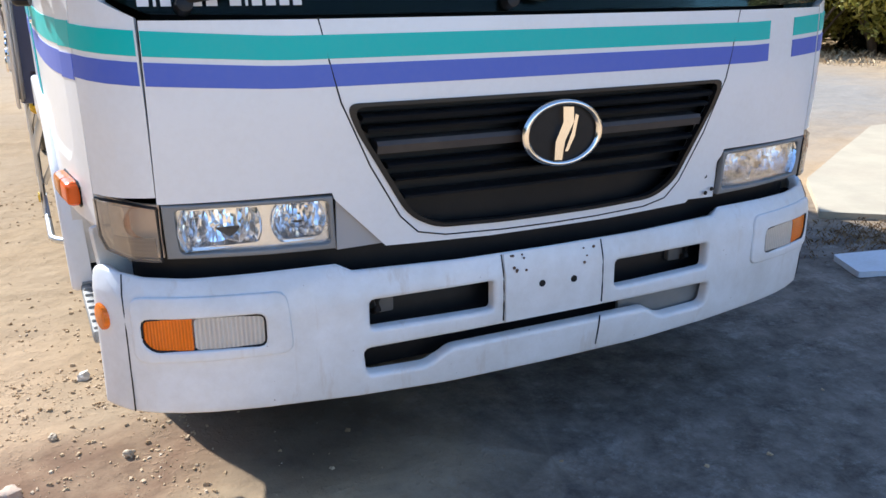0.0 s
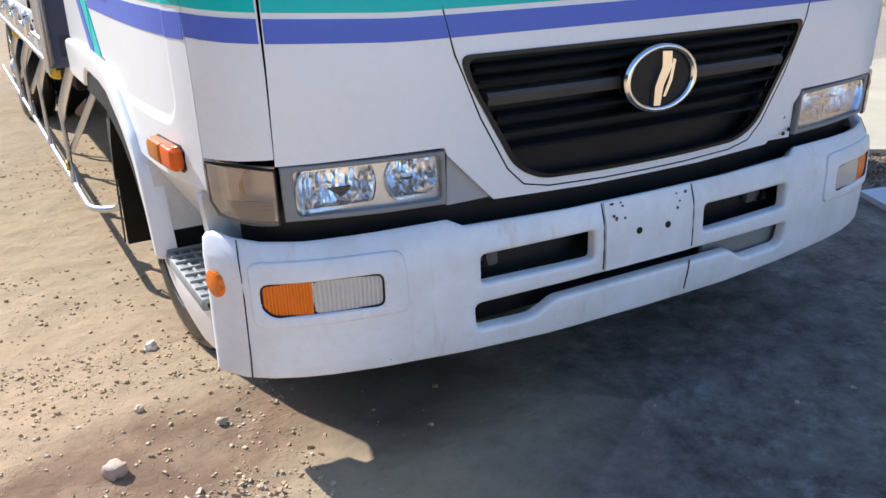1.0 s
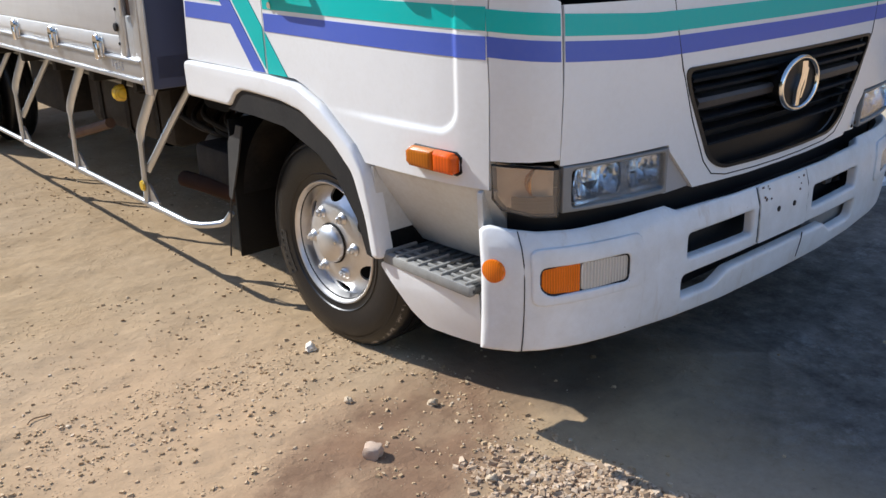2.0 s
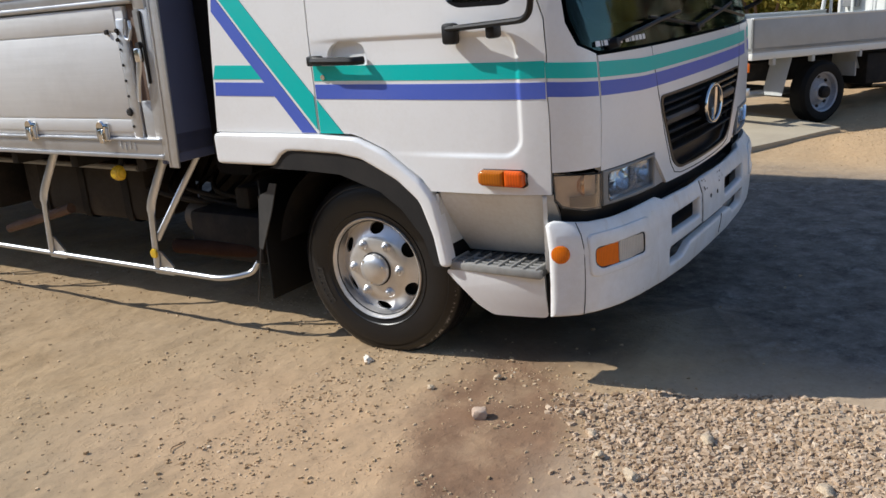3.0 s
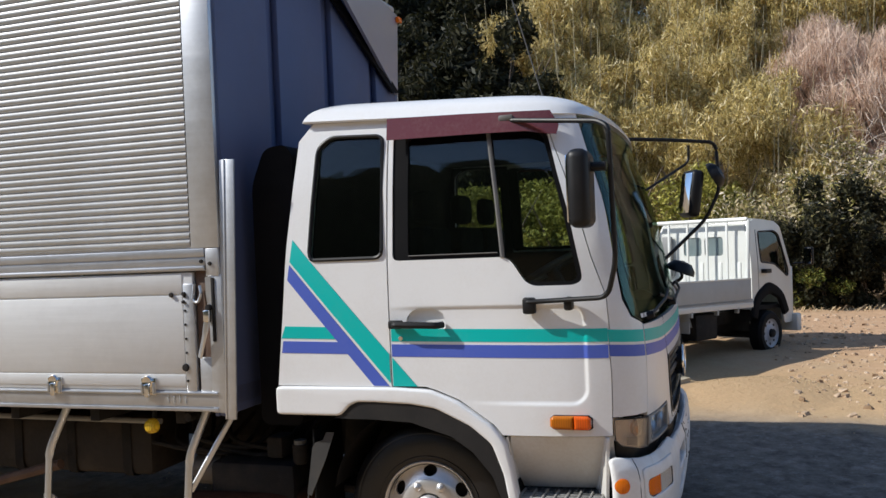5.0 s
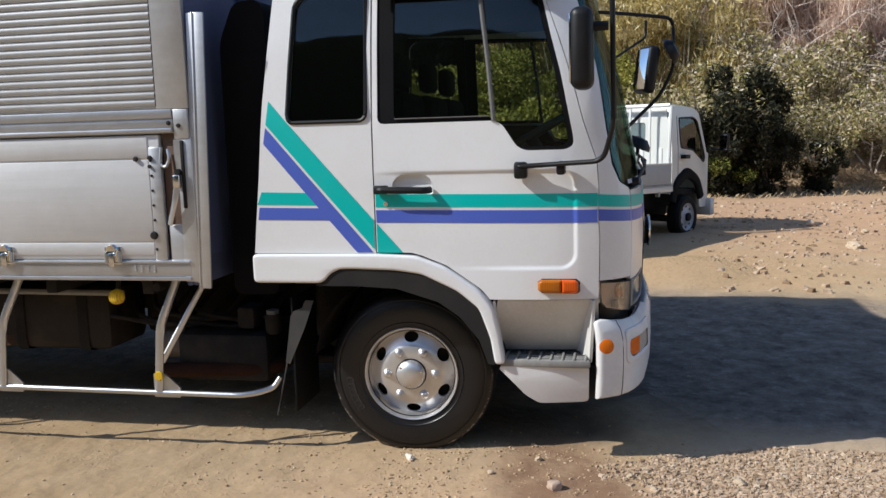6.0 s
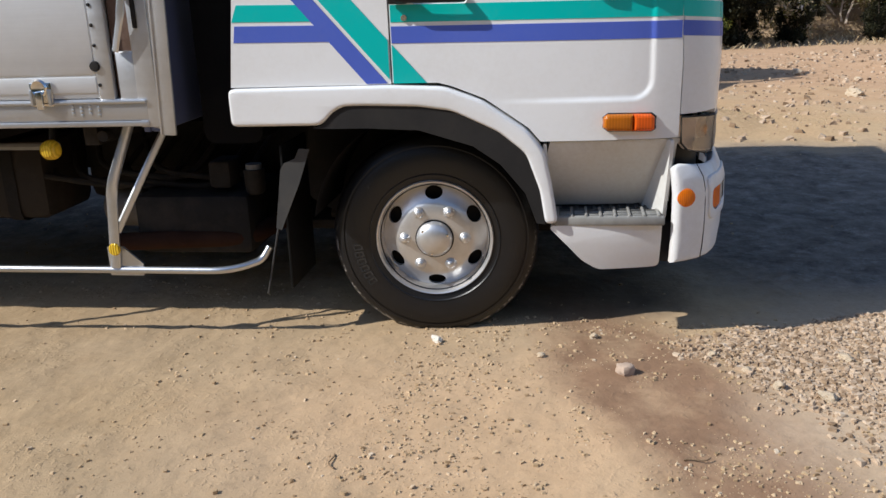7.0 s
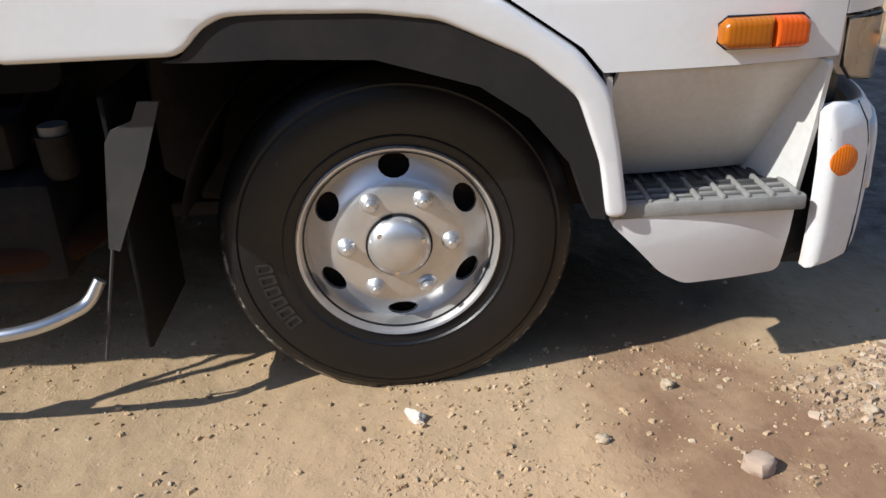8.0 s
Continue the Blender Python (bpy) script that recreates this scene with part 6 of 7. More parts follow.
fpart("rear_under_bar", box((-0.75, LB0 + 0.05, 0.42), (0.75, LB0 + 0.11, 0.50), 0.01), GALV)
fpart("axle", rod((-0.7, 0, 0.36), (0.7, 0, 0.36), 0.06, 10), FRAME)
fpart("axle", rod((-0.7, 2.5, 0.35), (0.7, 2.5, 0.35), 0.05, 10), FRAME)


def small_wheel(r, x, y, k, twin):
    root = fpart("wheel", lathe([(r * 0.64, 0.0), (r * 0.75, -0.012), (r * 0.9, -0.008), (r, 0.03), (r, 0.16), (r * 0.9, 0.19), (r * 0.6, 0.19)], (0, 0, 0), (1, 0, 0), 40), RUBBER)
    d = 0.09 if twin else 0.03
    fpart("rim", lathe([(r * 0.65, 0.0), (r * 0.60, 0.01), (r * 0.57, d * 0.7), (r * 0.45, d), (r * 0.30, d * 0.4), (r * 0.28, d * 0.2), (0, d * 0.2)], (0, 0, 0), (1, 0, 0), 40), F_RIM, root, "dusty white steel rim")
    fpart("hub", lathe([(r * 0.20, 0.05), (r * 0.19, -0.03), (r * 0.12, -0.045), (0, -0.045)], (0, 0, 0), (1, 0, 0), 20), FRAME, root)
    for i in range(8):
        a = i * math.tau / 8
        fpart("rim_hole", lathe([(0, -0.003), (r * 0.06, -0.003), (r * 0.06, 0.01), (0, 0.01)], (d * 0.86, r * 0.485 * math.cos(a), r * 0.485 * math.sin(a)), (1, 0, 0), 10), BLACK, root)
    root.matrix_basis = pose(x, y, r + 0.070, 0, 0, 0 if k < 0 else 180)
    return root


for k in (1, -1):
    small_wheel(0.322, k * 0.85, 0.0, k, True)
    small_wheel(0.317, k * 0.84, 2.5, k, False)

# ---------- slab, board, stones ----------
slab_poly = [(3.85, 0.86), (5.15, 0.20), (6.1, 1.2), (8.2, 3.6), (6.0, 3.6), (3.62, 2.25), (2.95, 1.56)]
me2 = sheet(slab_poly, lambda a, b: (a, b, 0.045 + 0.01 * noise.noise(Vector((a, b, 0)))), -0.12, (), 0.25)
tagged(new("concrete_slab", finish(me2, CONCRETE, "concrete_slab")), "pale cracked concrete slab flush with the dirt", "slab", kind="structure")
BOARD = painted("pale_board", (0.66, 0.68, 0.72), 0.5, 0.3)
me2 = sheet(soft([(2.34, 0.95), (2.78, 0.86), (2.52, 0.60), (2.22, 0.70)], 0.02, 2), lambda a, b: (a, b, 0.035), -0.03, (), 0.2)
tagged(new("loose_board", finish(me2, BOARD, "loose_board")), "pale flat board lying on the ground beside the lorry", "board")


def rock_mesh(seed, flat=0.7):
    bm = bmesh.new()
    bmesh.ops.create_icosphere(bm, subdivisions=3, radius=1)
    o = Vector((seed * 7.3, seed * 1.7, 0))
    for v in bm.verts:
        d = 1 + 0.55 * noise.noise(v.co * 1.1 + o) + 0.3 * noise.noise(v.co * 2.6 + o) + 0.12 * noise.noise(v.co * 6.0 + o)
        v.co = Vector((v.co.x * d, v.co.y * d * 0.8, v.co.z * d * flat))
    return finish(bm, STONE, "stone", 50)


ROCKS = [rock_mesh(i, 0.6 + 0.05 * (i % 4)) for i in range(6)]
WHITE_STONE = dusty("white_stone", (0.80, 0.72, 0.60), 0.8, 0.2, 20, amount=0.1, bump=0.4)


def stone(x, y, r, i, mat=None, label="pale rough stone lying on the dirt"):
    mesh = ROCKS[i % 6]
    if mat:
        mesh = mesh.copy()
        mesh.materials[0] = mat
    ob = new("stone", mesh)
    ob.matrix_basis = pose(x, y, ground_height(x, y) + r * 0.35, 0, 0, 53 * i) @ Matrix.Diagonal((r, r, r, 1))
    return tagged(ob, label, "stone", "loose stones")


PINK_STONE = dusty("pinkish_stone", (0.50, 0.37, 0.275), 0.85, 0.25, 20, amount=0.15, bump=0.4)
bm = bmesh.new()
bmesh.ops.create_cube(bm, size=1.5)
bmesh.ops.subdivide_edges(bm, edges=bm.edges[:], cuts=4, use_grid_fill=True)
for v in bm.verts:
    v.co = v.co * 0.42 + v.co.normalized() * 0.56
    v.co *= 1 + 0.28 * noise.noise(v.co * 1.6 + Vector((4, 1, 7))) + 0.10 * noise.noise(v.co * 5.0)
    v.co.z *= 0.75
ob = new("stone", finish(bm, PINK_STONE, "stone", 40))
ob.matrix_basis = pose(-1.472, 0.45, ground_height(-1.472, 0.45) + 0.014, 0, 8, 35) @ Matrix.Scale(0.034, 4)
tagged(ob, "blocky pinkish stone lying on the dirt", "stone", "loose stones")
stone(-1.228, 1.165, 0.024, 1, WHITE_STONE, "small white stone beside the front wheel")
r_ = random.Random(11)
for x, y, r in ((-1.30, 0.12, 0.018), (-1.42, 0.02, 0.020), (-1.55, -0.06, 0.022), (-2.0, -0.35, 0.035), (-1.75, -0.62, 0.04), (-1.45, -0.75, 0.03), (-2.35, -0.1, 0.022), (-1.62, -0.2, 0.03), (-1.3, -0.35, 0.028), (-1.15, 0.55, 0.018), (-1.35, 0.75, 0.016), (-2.1, -0.8, 0.03), (-1.2, -1.1, 0.03), (-2.5, -0.5, 0.025)):
    stone(x, y, r, r_.randrange(6))
# rubble on the rise beyond
stone(9.4, -4.3, 0.22, 2)
for n in range(26):
    x, y = r_.uniform(6.0, 12.0), r_.uniform(-8.0, -2.6)
    stone(x, y, r_.uniform(0.035, 0.10) * (1.4 if r_.random() < 0.12 else 1), r_.randrange(6))


TWIG = dusty("dry_twig", (0.20, 0.13, 0.07), 0.85, 0.4, 20, amount=0.1, bump=0.4)
for x, y, ln, turn in ((-2.05, 0.28, 0.08, 110), (-2.15, 1.35, 0.08, 20), (-2.30, 0.75, 0.07, 80)):
    z = ground_height(x, y)
    c, s = math.cos(radians(turn)), math.sin(radians(turn))
    bm = tube([Vector((x + c * ln * (u - 0.5) - s * 0.012 * math.sin(5 * u), y + s * ln * (u - 0.5) + c * 0.012 * math.sin(5 * u), z + 0.006 + 0.008 * u * (1 - u))) for u in np.linspace(0, 1, 6)], 0.0024, 6)
    tagged(new("twig", finish(bm, TWIG, "twig")), "thin dry brown twig lying on the dirt", "twig", "loose twigs")


def pebble_field(name, n, pick, size, mat, label, seed):
    """Many small deformed stones in one mesh."""
    g = np.random.RandomState(seed)
    base = np.array([(-0.8, -0.7, -0.5), (0.8, -0.7, -0.5), (0.8, 0.7, -0.5), (-0.8, 0.7, -0.5), (-0.55, -0.45, 0.5), (0.55, -0.45, 0.5), (0.55, 0.45, 0.5), (-0.55, 0.45, 0.5)])
    tri = np.array([(0, 3, 2, 1), (4, 5, 6, 7), (0, 1, 5, 4), (1, 2, 6, 5), (2, 3, 7, 6), (3, 0, 4, 7)])
    at = np.array([pick(g) for _ in range(n)])
    r = np.array([size(g) for _ in range(n)])
    b = base[None] * (r[:, None, None] * g.uniform(0.65, 1.25, (n, 8, 1)))
    b[:, :, 1] *= g.uniform(0.6, 1.0, (n, 1))
    b[:, :, 2] *= g.uniform(0.5, 0.9, (n, 1))
    a = g.uniform(0, math.tau, (n, 1))
    c, s = np.cos(a), np.sin(a)
    b = np.stack([b[:, :, 0] * c - b[:, :, 1] * s, b[:, :, 0] * s + b[:, :, 1] * c, b[:, :, 2]], 2) + g.uniform(-0.18, 0.18, (n, 8, 3)) * r[:, None, None]
    b += np.array([(x, y, ground_height(x, y) + 0.2 * q) for (x, y), q in zip(at, r)])[:, None]
    faces = tri[None] + 8 * np.arange(n)[:, None, None]
    me = bpy.data.meshes.new(name)
    me.from_pydata(b.reshape(-1, 3).tolist(), [], faces.reshape(-1, 4).tolist())
    me.materials.append(mat)
    return tagged(new(name, me), label, name, kind="stuff")


def island_mat(name, stops, rough=0.9, bump=0.0):
    m = Mat(name)
    geo = m.t.nodes.new("ShaderNodeNewGeometry")
    c = m.ramp(geo.outputs["Random Per Island"], stops)
    m.put(Base_Color=m.mix(m.math("MULTIPLY", m.noise(30.0, 4, 0.6), 0.5), c, (0.20, 0.14, 0.08)), Roughness=rough, Specular_IOR_Level=0.25)
    return m.m


PEBBLE = island_mat("mixed_pebbles", [(0.0, (0.26, 0.17, 0.10)), (0.25, (0.44, 0.31, 0.20)), (0.6, (0.56, 0.41, 0.28)), (0.9, (0.63, 0.48, 0.34)), (1.0, (0.70, 0.57, 0.43))])


CLOD = island_mat("dirt_clods", [(0.0, (0.36, 0.24, 0.13)), (0.3, (0.52, 0.37, 0.21)), (0.7, (0.62, 0.45, 0.27)), (0.95, (0.66, 0.50, 0.33)), (1.0, (0.70, 0.58, 0.43))])


def near_pick(g):
    while True:
        u = g.random_sample()
        x, y = (g.uniform(-3.0, -0.9), g.uniform(-1.6, 1.3)) if u < 0.5 else ((g.uniform(-3.6, -0.5), g.uniform(-1.6, 5)) if u < 0.8 else (g.uniform(-6, 4), g.uniform(-4, 9)))
        if x > -0.95 and y < 1.2 and g.random_sample() < 0.9:
            continue
        if noise.noise(Vector((x * 0.9, y * 0.9, 5.0))) + 0.5 * noise.noise(Vector((x * 3.1, y * 3.1, 9.0))) + 0.7 * noise.noise(Vector((x * 9.0, y * 9.0, 1.0))) > g.uniform(-0.55, 0.8):
            return x, y


def patch_pick(g):
    while True:
        x, y = g.uniform(-2.9, -0.82), g.uniform(-1.7, 0.34)
        if x < -1.5 and g.random_sample() < (-1.5 - x) / 0.6:
            continue
        if y > 0.05 - 2.4 * (x + 1.06) - 0.10 * noise.noise(Vector((x * 6, y * 6, 8.0))):
            continue
        if y < 0.20 + 0.35 * (x + 1.20) + 0.16 * noise.noise(Vector((x * 3.5, y * 3.5, 2.0))) - 0.30 * g.random_sample() ** 2 and noise.noise(Vector((x * 2.6, y * 2.6, 4.0))) > g.uniform(-0.7, 0.25):
            return x, y


pebble_field("gravel", 32000, near_pick, lambda g: 0.0020 + 0.010 * g.random_sample() ** 5, CLOD, "scattered small gravel on dry dirt", 3)
pebble_field("rubble_gravel", 29000, patch_pick, lambda g: 0.0035 + 0.015 * g.random_sample() ** 3.2, PEBBLE, "patch of pale loose rubble and gravel", 4)
pebble_field("spoil_gravel", 3600, lambda g: (g.uniform(3.2, 13), g.uniform(-9, -0.8)), lambda g: 0.01 + 0.05 * g.random_sample() ** 3, PEBBLE, "loose stones on reddish soil", 6)


# ---------- dry grass ----------
def blades(name, n, pick, hgt, mat, label, seed):
    g = np.random.RandomState(seed)
    P, Fc = [], []
    for i in range(n):
        x, y = pick(g)
        a, l, h = g.uniform(0, math.tau), g.uniform(0.3, 1.2), hgt * g.uniform(0.4, 1.2)
        z = ground_height(x, y) - 0.01
        w = (0.03 + 0.05 * g.random_sample()) * min(hgt, 0.15) + 0.001
        dx, dy = math.cos(a), math.sin(a)
        P += [(x - dy * w, y + dx * w, z), (x + dy * w, y - dx * w, z), (x + dx * l * h * 0.5, y + dy * l * h * 0.5, z + h * 0.7), (x + dx * l * h, y + dy * l * h, z + h * 0.85)]
        Fc += [(4 * i, 4 * i + 1, 4 * i + 2), (4 * i + 1, 4 * i + 3, 4 * i + 2)]
    me = bpy.data.meshes.new(name)
    me.from_pydata(P, [], Fc)
    me.materials.append(mat)
    return tagged(new(name, me), label, "grass", kind="stuff")


STRAW = island_mat("dry_straw", [(0.0, (0.40, 0.28, 0.15)), (0.5, (0.62, 0.47, 0.27)), (1.0, (0.76, 0.62, 0.40))])
blades("dry_grass", 16000, lambda g: (g.normal(4.8, 0.7), g.normal(-0.85, 0.8)), 0.018, STRAW, "flattened dry straw on the dirt", 8)
blades("bank_grass", 9000, lambda g: (lambda y: (g.uniform(13.0, 17.5) - 0.25 * y, y))(g.uniform(-16, 12)), 0.13, STRAW, "dry grass at the foot of the bank", 9)


LITTER = island_mat("leaf_litter", [(0.0, (0.10, 0.055, 0.025)), (0.5, (0.22, 0.13, 0.06)), (1.0, (0.36, 0.24, 0.12))])
blades("leaf_litter", 1500, lambda g: (g.normal(2.95, 0.28), g.normal(1.12, 0.16)), 0.035, LITTER, "brown leaf litter beside the concrete slab", 15)


# ---------- shrubs and thicket on the bank ----------
def leaf_mat(name, stops):
    m = Mat(name)
    geo = m.t.nodes.new("ShaderNodeNewGeometry")
    c = m.ramp(geo.outputs["Random Per Island"], stops)
    m.put(Base_Color=c, Roughness=0.6, Specular_IOR_Level=0.3)
    tr = m.node("ShaderNodeBsdfTranslucent")
    m.link(c, tr.inputs[0])
    mx = m.node("ShaderNodeMixShader", Fac=0.3)
    m.link(m.b.outputs[0], mx.inputs[1])
    m.link(tr.outputs[0], mx.inputs[2])
    m.link(mx.outputs[0], m.t.nodes["Material Output"].inputs[0])
    return m.m


LEAVES = {
    "olive": leaf_mat("olive_leaves", [(0.0, (0.11, 0.11, 0.015)), (0.4, (0.30, 0.285, 0.048)), (0.8, (0.50, 0.455, 0.10)), (1.0, (0.66, 0.58, 0.18))]),
    "green": leaf_mat("dark_green_leaves", [(0.0, (0.03, 0.045, 0.01)), (0.5, (0.15, 0.18, 0.03)), (0.9, (0.33, 0.33, 0.07)), (1.0, (0.50, 0.45, 0.17))]),
    "reed": leaf_mat("dry_bamboo_leaves", [(0.0, (0.15, 0.115, 0.035)), (0.4, (0.55, 0.43, 0.145)), (0.8, (0.78, 0.63, 0.27)), (1.0, (0.92, 0.80, 0.52))]),
    "mixed": leaf_mat("mixed_scrub_leaves", [(0.0, (0.05, 0.045, 0.018)), (0.3, (0.24, 0.23, 0.06)), (0.55, (0.50, 0.42, 0.17)), (0.8, (0.70, 0.57, 0.36)), (1.0, (0.88, 0.78, 0.63))]),
    "pale": leaf_mat("withered_twigs", [(0.0, (0.28, 0.18, 0.12)), (0.5, (0.76, 0.56, 0.42)), (1.0, (0.94, 0.79, 0.65))]),
    # nearly black leaf colours paint the deep shade within the thicket
    "shadowed": leaf_mat("shade_dark_leaves", [(0.0, (0.010, 0.011, 0.006)), (0.6, (0.032, 0.034, 0.014)), (1.0, (0.085, 0.075, 0.034))]),
}
BARK = dusty("bark", (0.16, 0.12, 0.085), 0.9, 0.4, 10, amount=0.1, bump=0.6)
CANE = dusty("pale_cane", (0.42, 0.36, 0.22), 0.7, 0.25, 10, amount=0.1)


def crown_mesh(seed, kind, n, size, leaf):
    """Leaves in uneven clumps; thin hanging twigs for the withered kind."""
    g = np.random.RandomState(seed)
    R = np.array(size)
    k = 26
    cen = g.normal(0, 0.42, (k, 3))
    cen /= np.maximum(1, np.linalg.norm(cen, axis=1, keepdims=True) / 0.8)
    rad = g.uniform(0.12, 0.36, k)
    ids = g.choice(k, n, p=rad ** 2 / np.sum(rad ** 2))
    d = g.normal(0, 1, (n, 3))
    d /= np.linalg.norm(d, axis=1, keepdims=True)
    p = (cen[ids] + d * (rad[ids] * g.uniform(0.45, 1.1, n))[:, None]) * R
    p[:, 2] += R[2] * 0.95
    p[:, 2] = np.maximum(p[:, 2], 0.05)
    u = g.normal(0, 1, (n, 3))
    if kind in ("reed", "pale"):
        u[:, 2] = u[:, 2] * 1.5 - (2.0 if kind == "pale" else 1.1)
    u /= np.linalg.norm(u, axis=1, keepdims=True)
    v = np.cross(u, g.normal(0, 1, (n, 3)))
    v /= np.linalg.norm(v, axis=1, keepdims=True)
    L = leaf * g.uniform(0.6, 1.5, n)[:, None]
    w = {"shadowed": 0.30, "mixed": 0.34, "olive": 0.42, "green": 0.45, "reed": 0.13, "pale": 0.032}[kind]
    L = L * {"shadowed": 1.3, "mixed": 1, "olive": 1, "green": 1, "reed": 1.7, "pale": 3.2}[kind]
    q = np.stack([p - u * L, p + v * L * w + u * L * 0.1, p + u * L, p - v * L * w + u * L * 0.1], 1).reshape(-1, 3)
    me = bpy.data.meshes.new("crown")
    me.from_pydata(q.tolist(), [], np.arange(4 * n).reshape(-1, 4).tolist())
    me.materials.append(LEAVES[kind])
    return me


def limb_mesh(seed, size, mat, canes):
    g = random.Random(seed)
    bm = bmesh.new()
    for i in range(canes):
        a, b = g.uniform(0, math.tau), g.uniform(0.2, 0.8) if canes < 12 else g.uniform(0.05, 0.3)
        h = size[2] * g.uniform(1.2, 2.1)
        wide = 0.15 if canes < 12 else 0.75
        x, y = wide * size[0] * math.cos(a) * g.random(), wide * size[1] * math.sin(a) * g.random()
        pts = [Vector((x + size[0] * b * math.cos(a) * t ** 1.6, y + size[1] * b * math.sin(a) * t ** 1.6, h * t - 0.3)) for t in np.linspace(0, 1, 6)]
        rings = []
        for j, p in enumerate(pts):
            r = (0.055 if canes < 9 else 0.022) * (1 - 0.8 * j / 5)
            rings.append([bm.verts.new(p + Vector((r * math.cos(t), r * math.sin(t), 0))) for t in np.linspace(0, math.tau, 6)[:-1]])
        for c, d in zip(rings, rings[1:]):
            for j in range(5):
                bm.faces.new((c[j], c[(j + 1) % 5], d[(j + 1) % 5], d[j]))
    return finish(bm, mat, "trunk")


KINDS = []
for i, (kind, n, size, leaf, canes) in enumerate((("olive", 11000, (1.7, 1.7, 1.3), 0.055, 7), ("green", 11000, (1.6, 1.6, 1.2), 0.05, 7), ("reed", 15000, (1.4, 1.4, 2.2), 0.050, 20),
                                                 ("pale", 14000, (1.9, 1.9, 1.7), 0.07, 8), ("olive", 11000, (2.0, 1.5, 1.7), 0.052, 8), ("reed", 15000, (1.7, 1.5, 1.8), 0.050, 22), ("green", 11000, (1.9, 1.7, 1.0), 0.048, 6), ("mixed", 9000, (1.8, 1.7, 1.4), 0.048, 9), ("shadowed", 12000, (1.8, 1.8, 2.4), 0.075, 5))):
    KINDS.append((kind, crown_mesh(20 + i, kind, n, size, leaf), limb_mesh(i, size, CANE if kind == "reed" else BARK, canes)))
LABELS = {"shadowed": "tree on the bank with deep shade painted into its leaves", "mixed": "brown and green scrub with small leaves", "olive": "olive-yellow leafy shrub on the bank", "green": "dark green leafy shrub on the bank", "reed": "tall dry bamboo thicket on the bank", "pale": "withered pinkish shrub with hanging twigs"}


def shrub(x, y, i, s, turn):
    kind, crown, limbs = KINDS[i]
    e = thing({"reed": "bamboo_clump", "shadowed": "shadowed_tree"}.get(kind, "shrub"), LABELS[kind], "tree" if kind == "shadowed" else "shrub", "thicket on the bank", pose(x, y, ground_height(x, y) - 0.1, 0, 0, turn) @ Matrix.Scale(s, 4))
    if kind == "reed":
        tagged(part("cane_thicket", limbs, None, e), kind="stuff")
    else:
        part("trunk", limbs, None, e)
    part("crown", crown, None, e)


r_ = random.Random(4)
for row, (d, pool, s0) in enumerate(((15.8, (1, 4, 0, 1), 0.95), (18.0, (0, 4, 1, 0, 4), 1.05), (20.5, (4, 0, 2, 4), 1.15), (23.0, (2, 5, 2, 4), 1.2), (26.0, (2, 5, 2, 5), 1.3), (30.0, (5, 2, 1), 1.5), (35.0, (2, 5, 6), 1.9))):
    y = -24.0
    while y < 16:
        i = r_.choice(pool)
        if row in (2, 3, 4) and -14 < y < -2.2 and r_.random() < 0.85:
            i = 3
        if row >= 2 and -2.0 < y < 5.0:
            i = r_.choice((2, 5, 2, 5, 2))
        if row <= 1 and -1.9 < y < 4.6:
            i = r_.choice((0, 4, 0))
        if row == 0 and y < -1.8:
            i = r_.choice((7, 6, 7)) if y > -3.4 else r_.choice((7, 7, 3, 7))
        if row == 1 and y < -2.4:
            i = r_.choice((7, 7, 3))
        if row > 0 and 0.21 * d + 1.3 < y < 14:
            i = 8
        shrub(d - 0.25 * y + r_.uniform(-0.8, 0.8), y, i, s0 * r_.uniform(0.8, 1.25), r_.uniform(0, 360))
        y += r_.uniform(1.9, 2.9) * (0.8 + 0.25 * s0)
# dark growth at the foot of the bank; the lowest is added for its shadow band
for x, y, i, s in ((14.6, -2.0, 1, 0.6), (14.3, -1.3, 8, 0.50), (14.3, -2.3, 8, 0.46), (14.9, -2.4, 8, 0.72), (14.7, -3.1, 8, 0.40), (15.2, -4.3, 8, 0.30), (15.9, -6.2, 8, 0.30)):
    shrub(x, y, i, s, 70 * x)


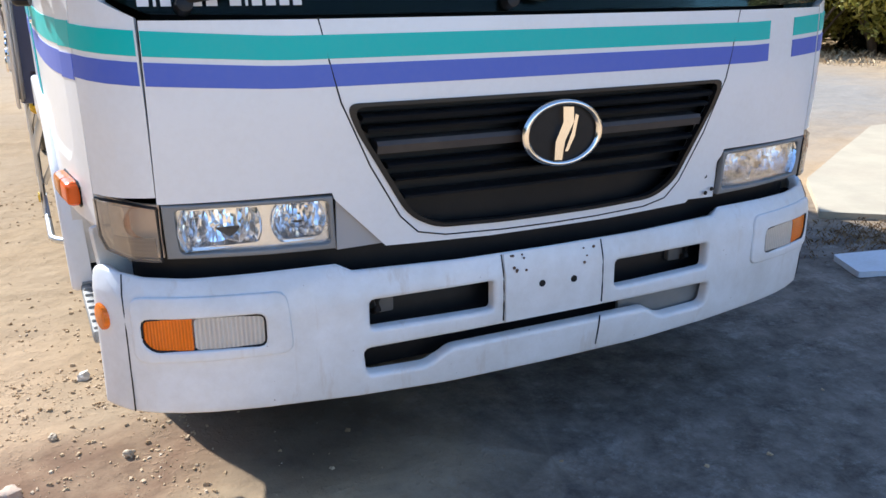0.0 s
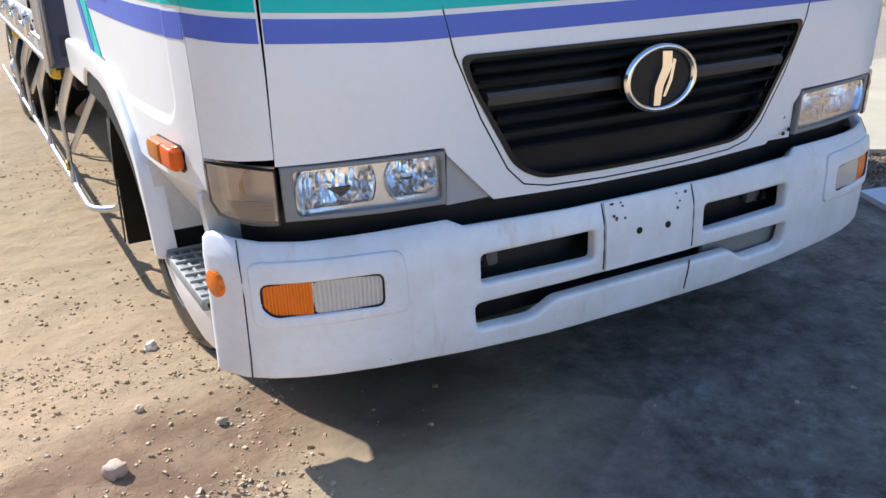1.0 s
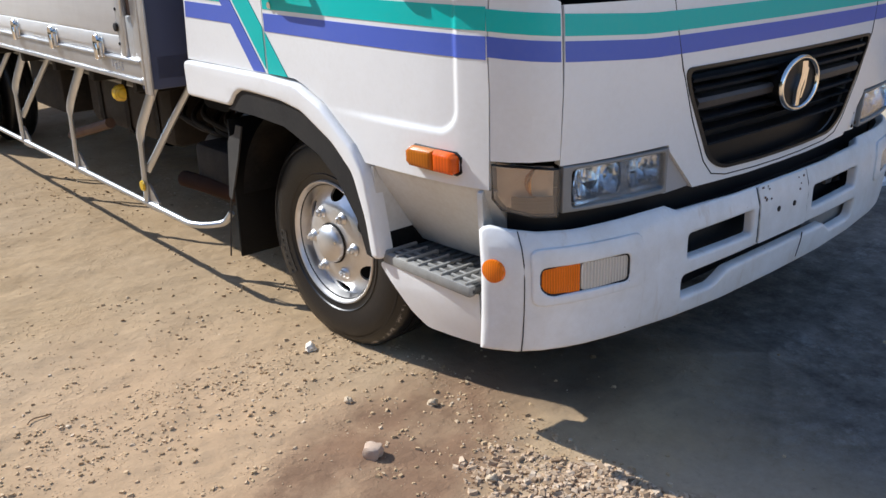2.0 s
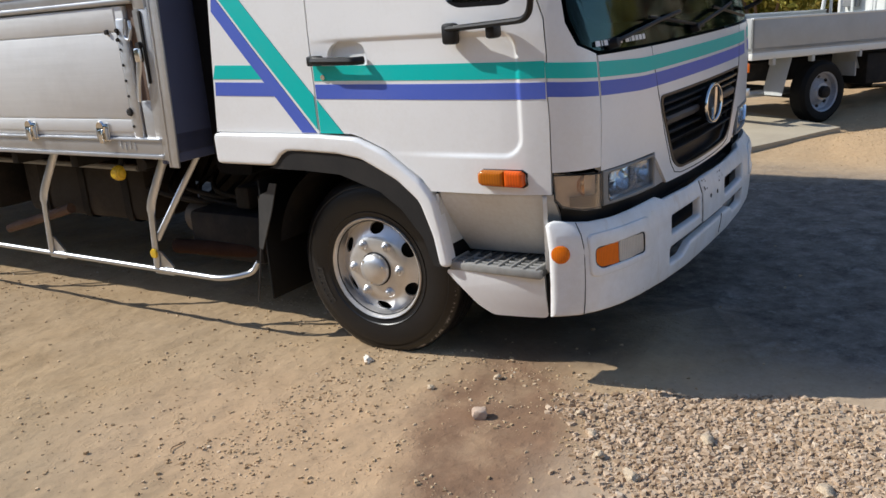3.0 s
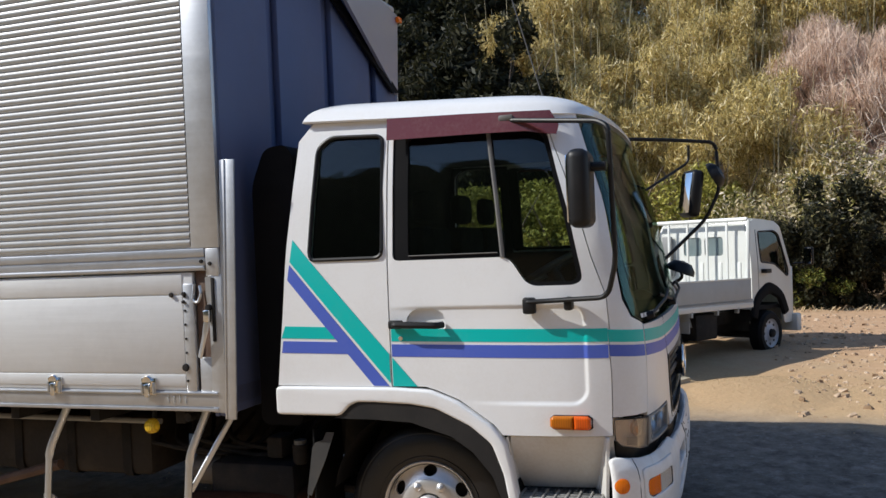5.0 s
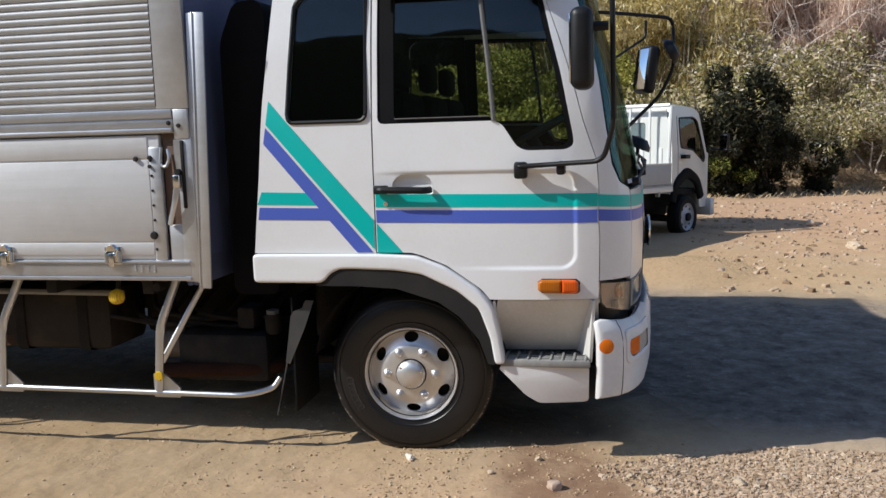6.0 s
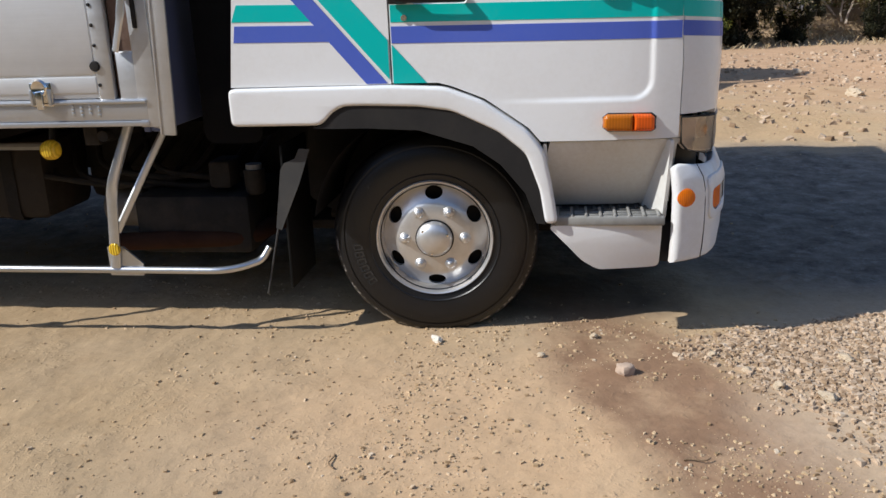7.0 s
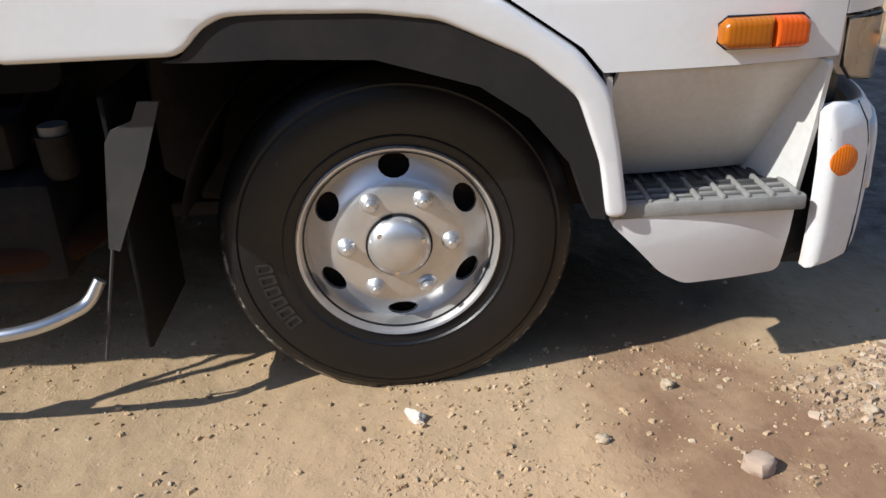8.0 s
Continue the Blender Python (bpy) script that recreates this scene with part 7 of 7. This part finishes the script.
def bare_mesh(seed):
    """Leafless forked branches."""
    g = random.Random(seed)
    bm = bmesh.new()

    def grow(p, way, ln, r, level):
        pts = [p]
        for j in range(4):
            way = (way + Vector((g.uniform(-0.35, 0.35), g.uniform(-0.35, 0.35), g.uniform(-0.25, 0.2)))).normalized()
            pts.append(pts[-1] + way * ln / 4)
        rings = []
        for j, q in enumerate(pts):
            w = max(0.004, r * (1 - 0.18 * j))
            e1 = way.orthogonal().normalized()
            e2 = way.cross(e1)
            rings.append([bm.verts.new(q + e1 * w * math.cos(t) + e2 * w * math.sin(t)) for t in (0, 1.57, 3.14, 4.71)])
        for a, b in zip(rings, rings[1:]):
            for j in range(4):
                bm.faces.new((a[j], a[(j + 1) % 4], b[(j + 1) % 4], b[j]))
        if level < 4:
            for j in range(3 if level < 3 else 2):
                side_way = Vector((g.uniform(-1, 1), g.uniform(-1, 1), g.uniform(-0.5, 0.7)))
                grow(pts[g.randint(2, 4)], (way * 0.7 + side_way).normalized(), ln * g.uniform(0.55, 0.8), r * 0.55, level + 1)
    for i in range(3):
        grow(Vector((0, 0, -0.2)), Vector((g.uniform(-0.6, 0.3), g.uniform(-0.6, 0.6), 1)).normalized(), 1.6, 0.035, 0)
    return finish(bm, BARE, "bough")


BARE = dusty("bleached_branches", (0.72, 0.60, 0.50), 0.85, 0.3, 12, amount=0.1, bump=0.3)
BARES = [bare_mesh(i) for i in range(3)]
for n, (x, y, s) in enumerate(((19.2, -3.0, 1.1), (19.4, -4.6, 1.3), (18.6, -6.2, 1.2), (20.2, -6.8, 1.6), (21.4, -5.4, 1.5), (18.4, -8.0, 1.2), (21.5, -8.6, 1.5))):
    e = thing("bare_bush", "leafless bleached branches among withered creepers", "bush", "thicket on the bank", pose(x, y, ground_height(x, y), 0, 0, 80 * n) @ Matrix.Scale(s, 4))
    part("bough", BARES[n % 3], None, e)
# greenery round the yard's other edges
for x, y, i, s in ((12.5, 10.5, 0, 1.0), (14.5, 12.5, 1, 1.2), (10.0, 14.5, 1, 1.1), (16.5, 13.5, 4, 1.3), (2.0, 36.0, 1, 2.0), (-3.5, 38.0, 6, 2.2), (-8.0, 37.0, 1, 2.0), (7.0, 34.0, 4, 2.0), (-13.0, 33.0, 1, 2.2)):
    shrub(x, y, i, s, 40 * x)
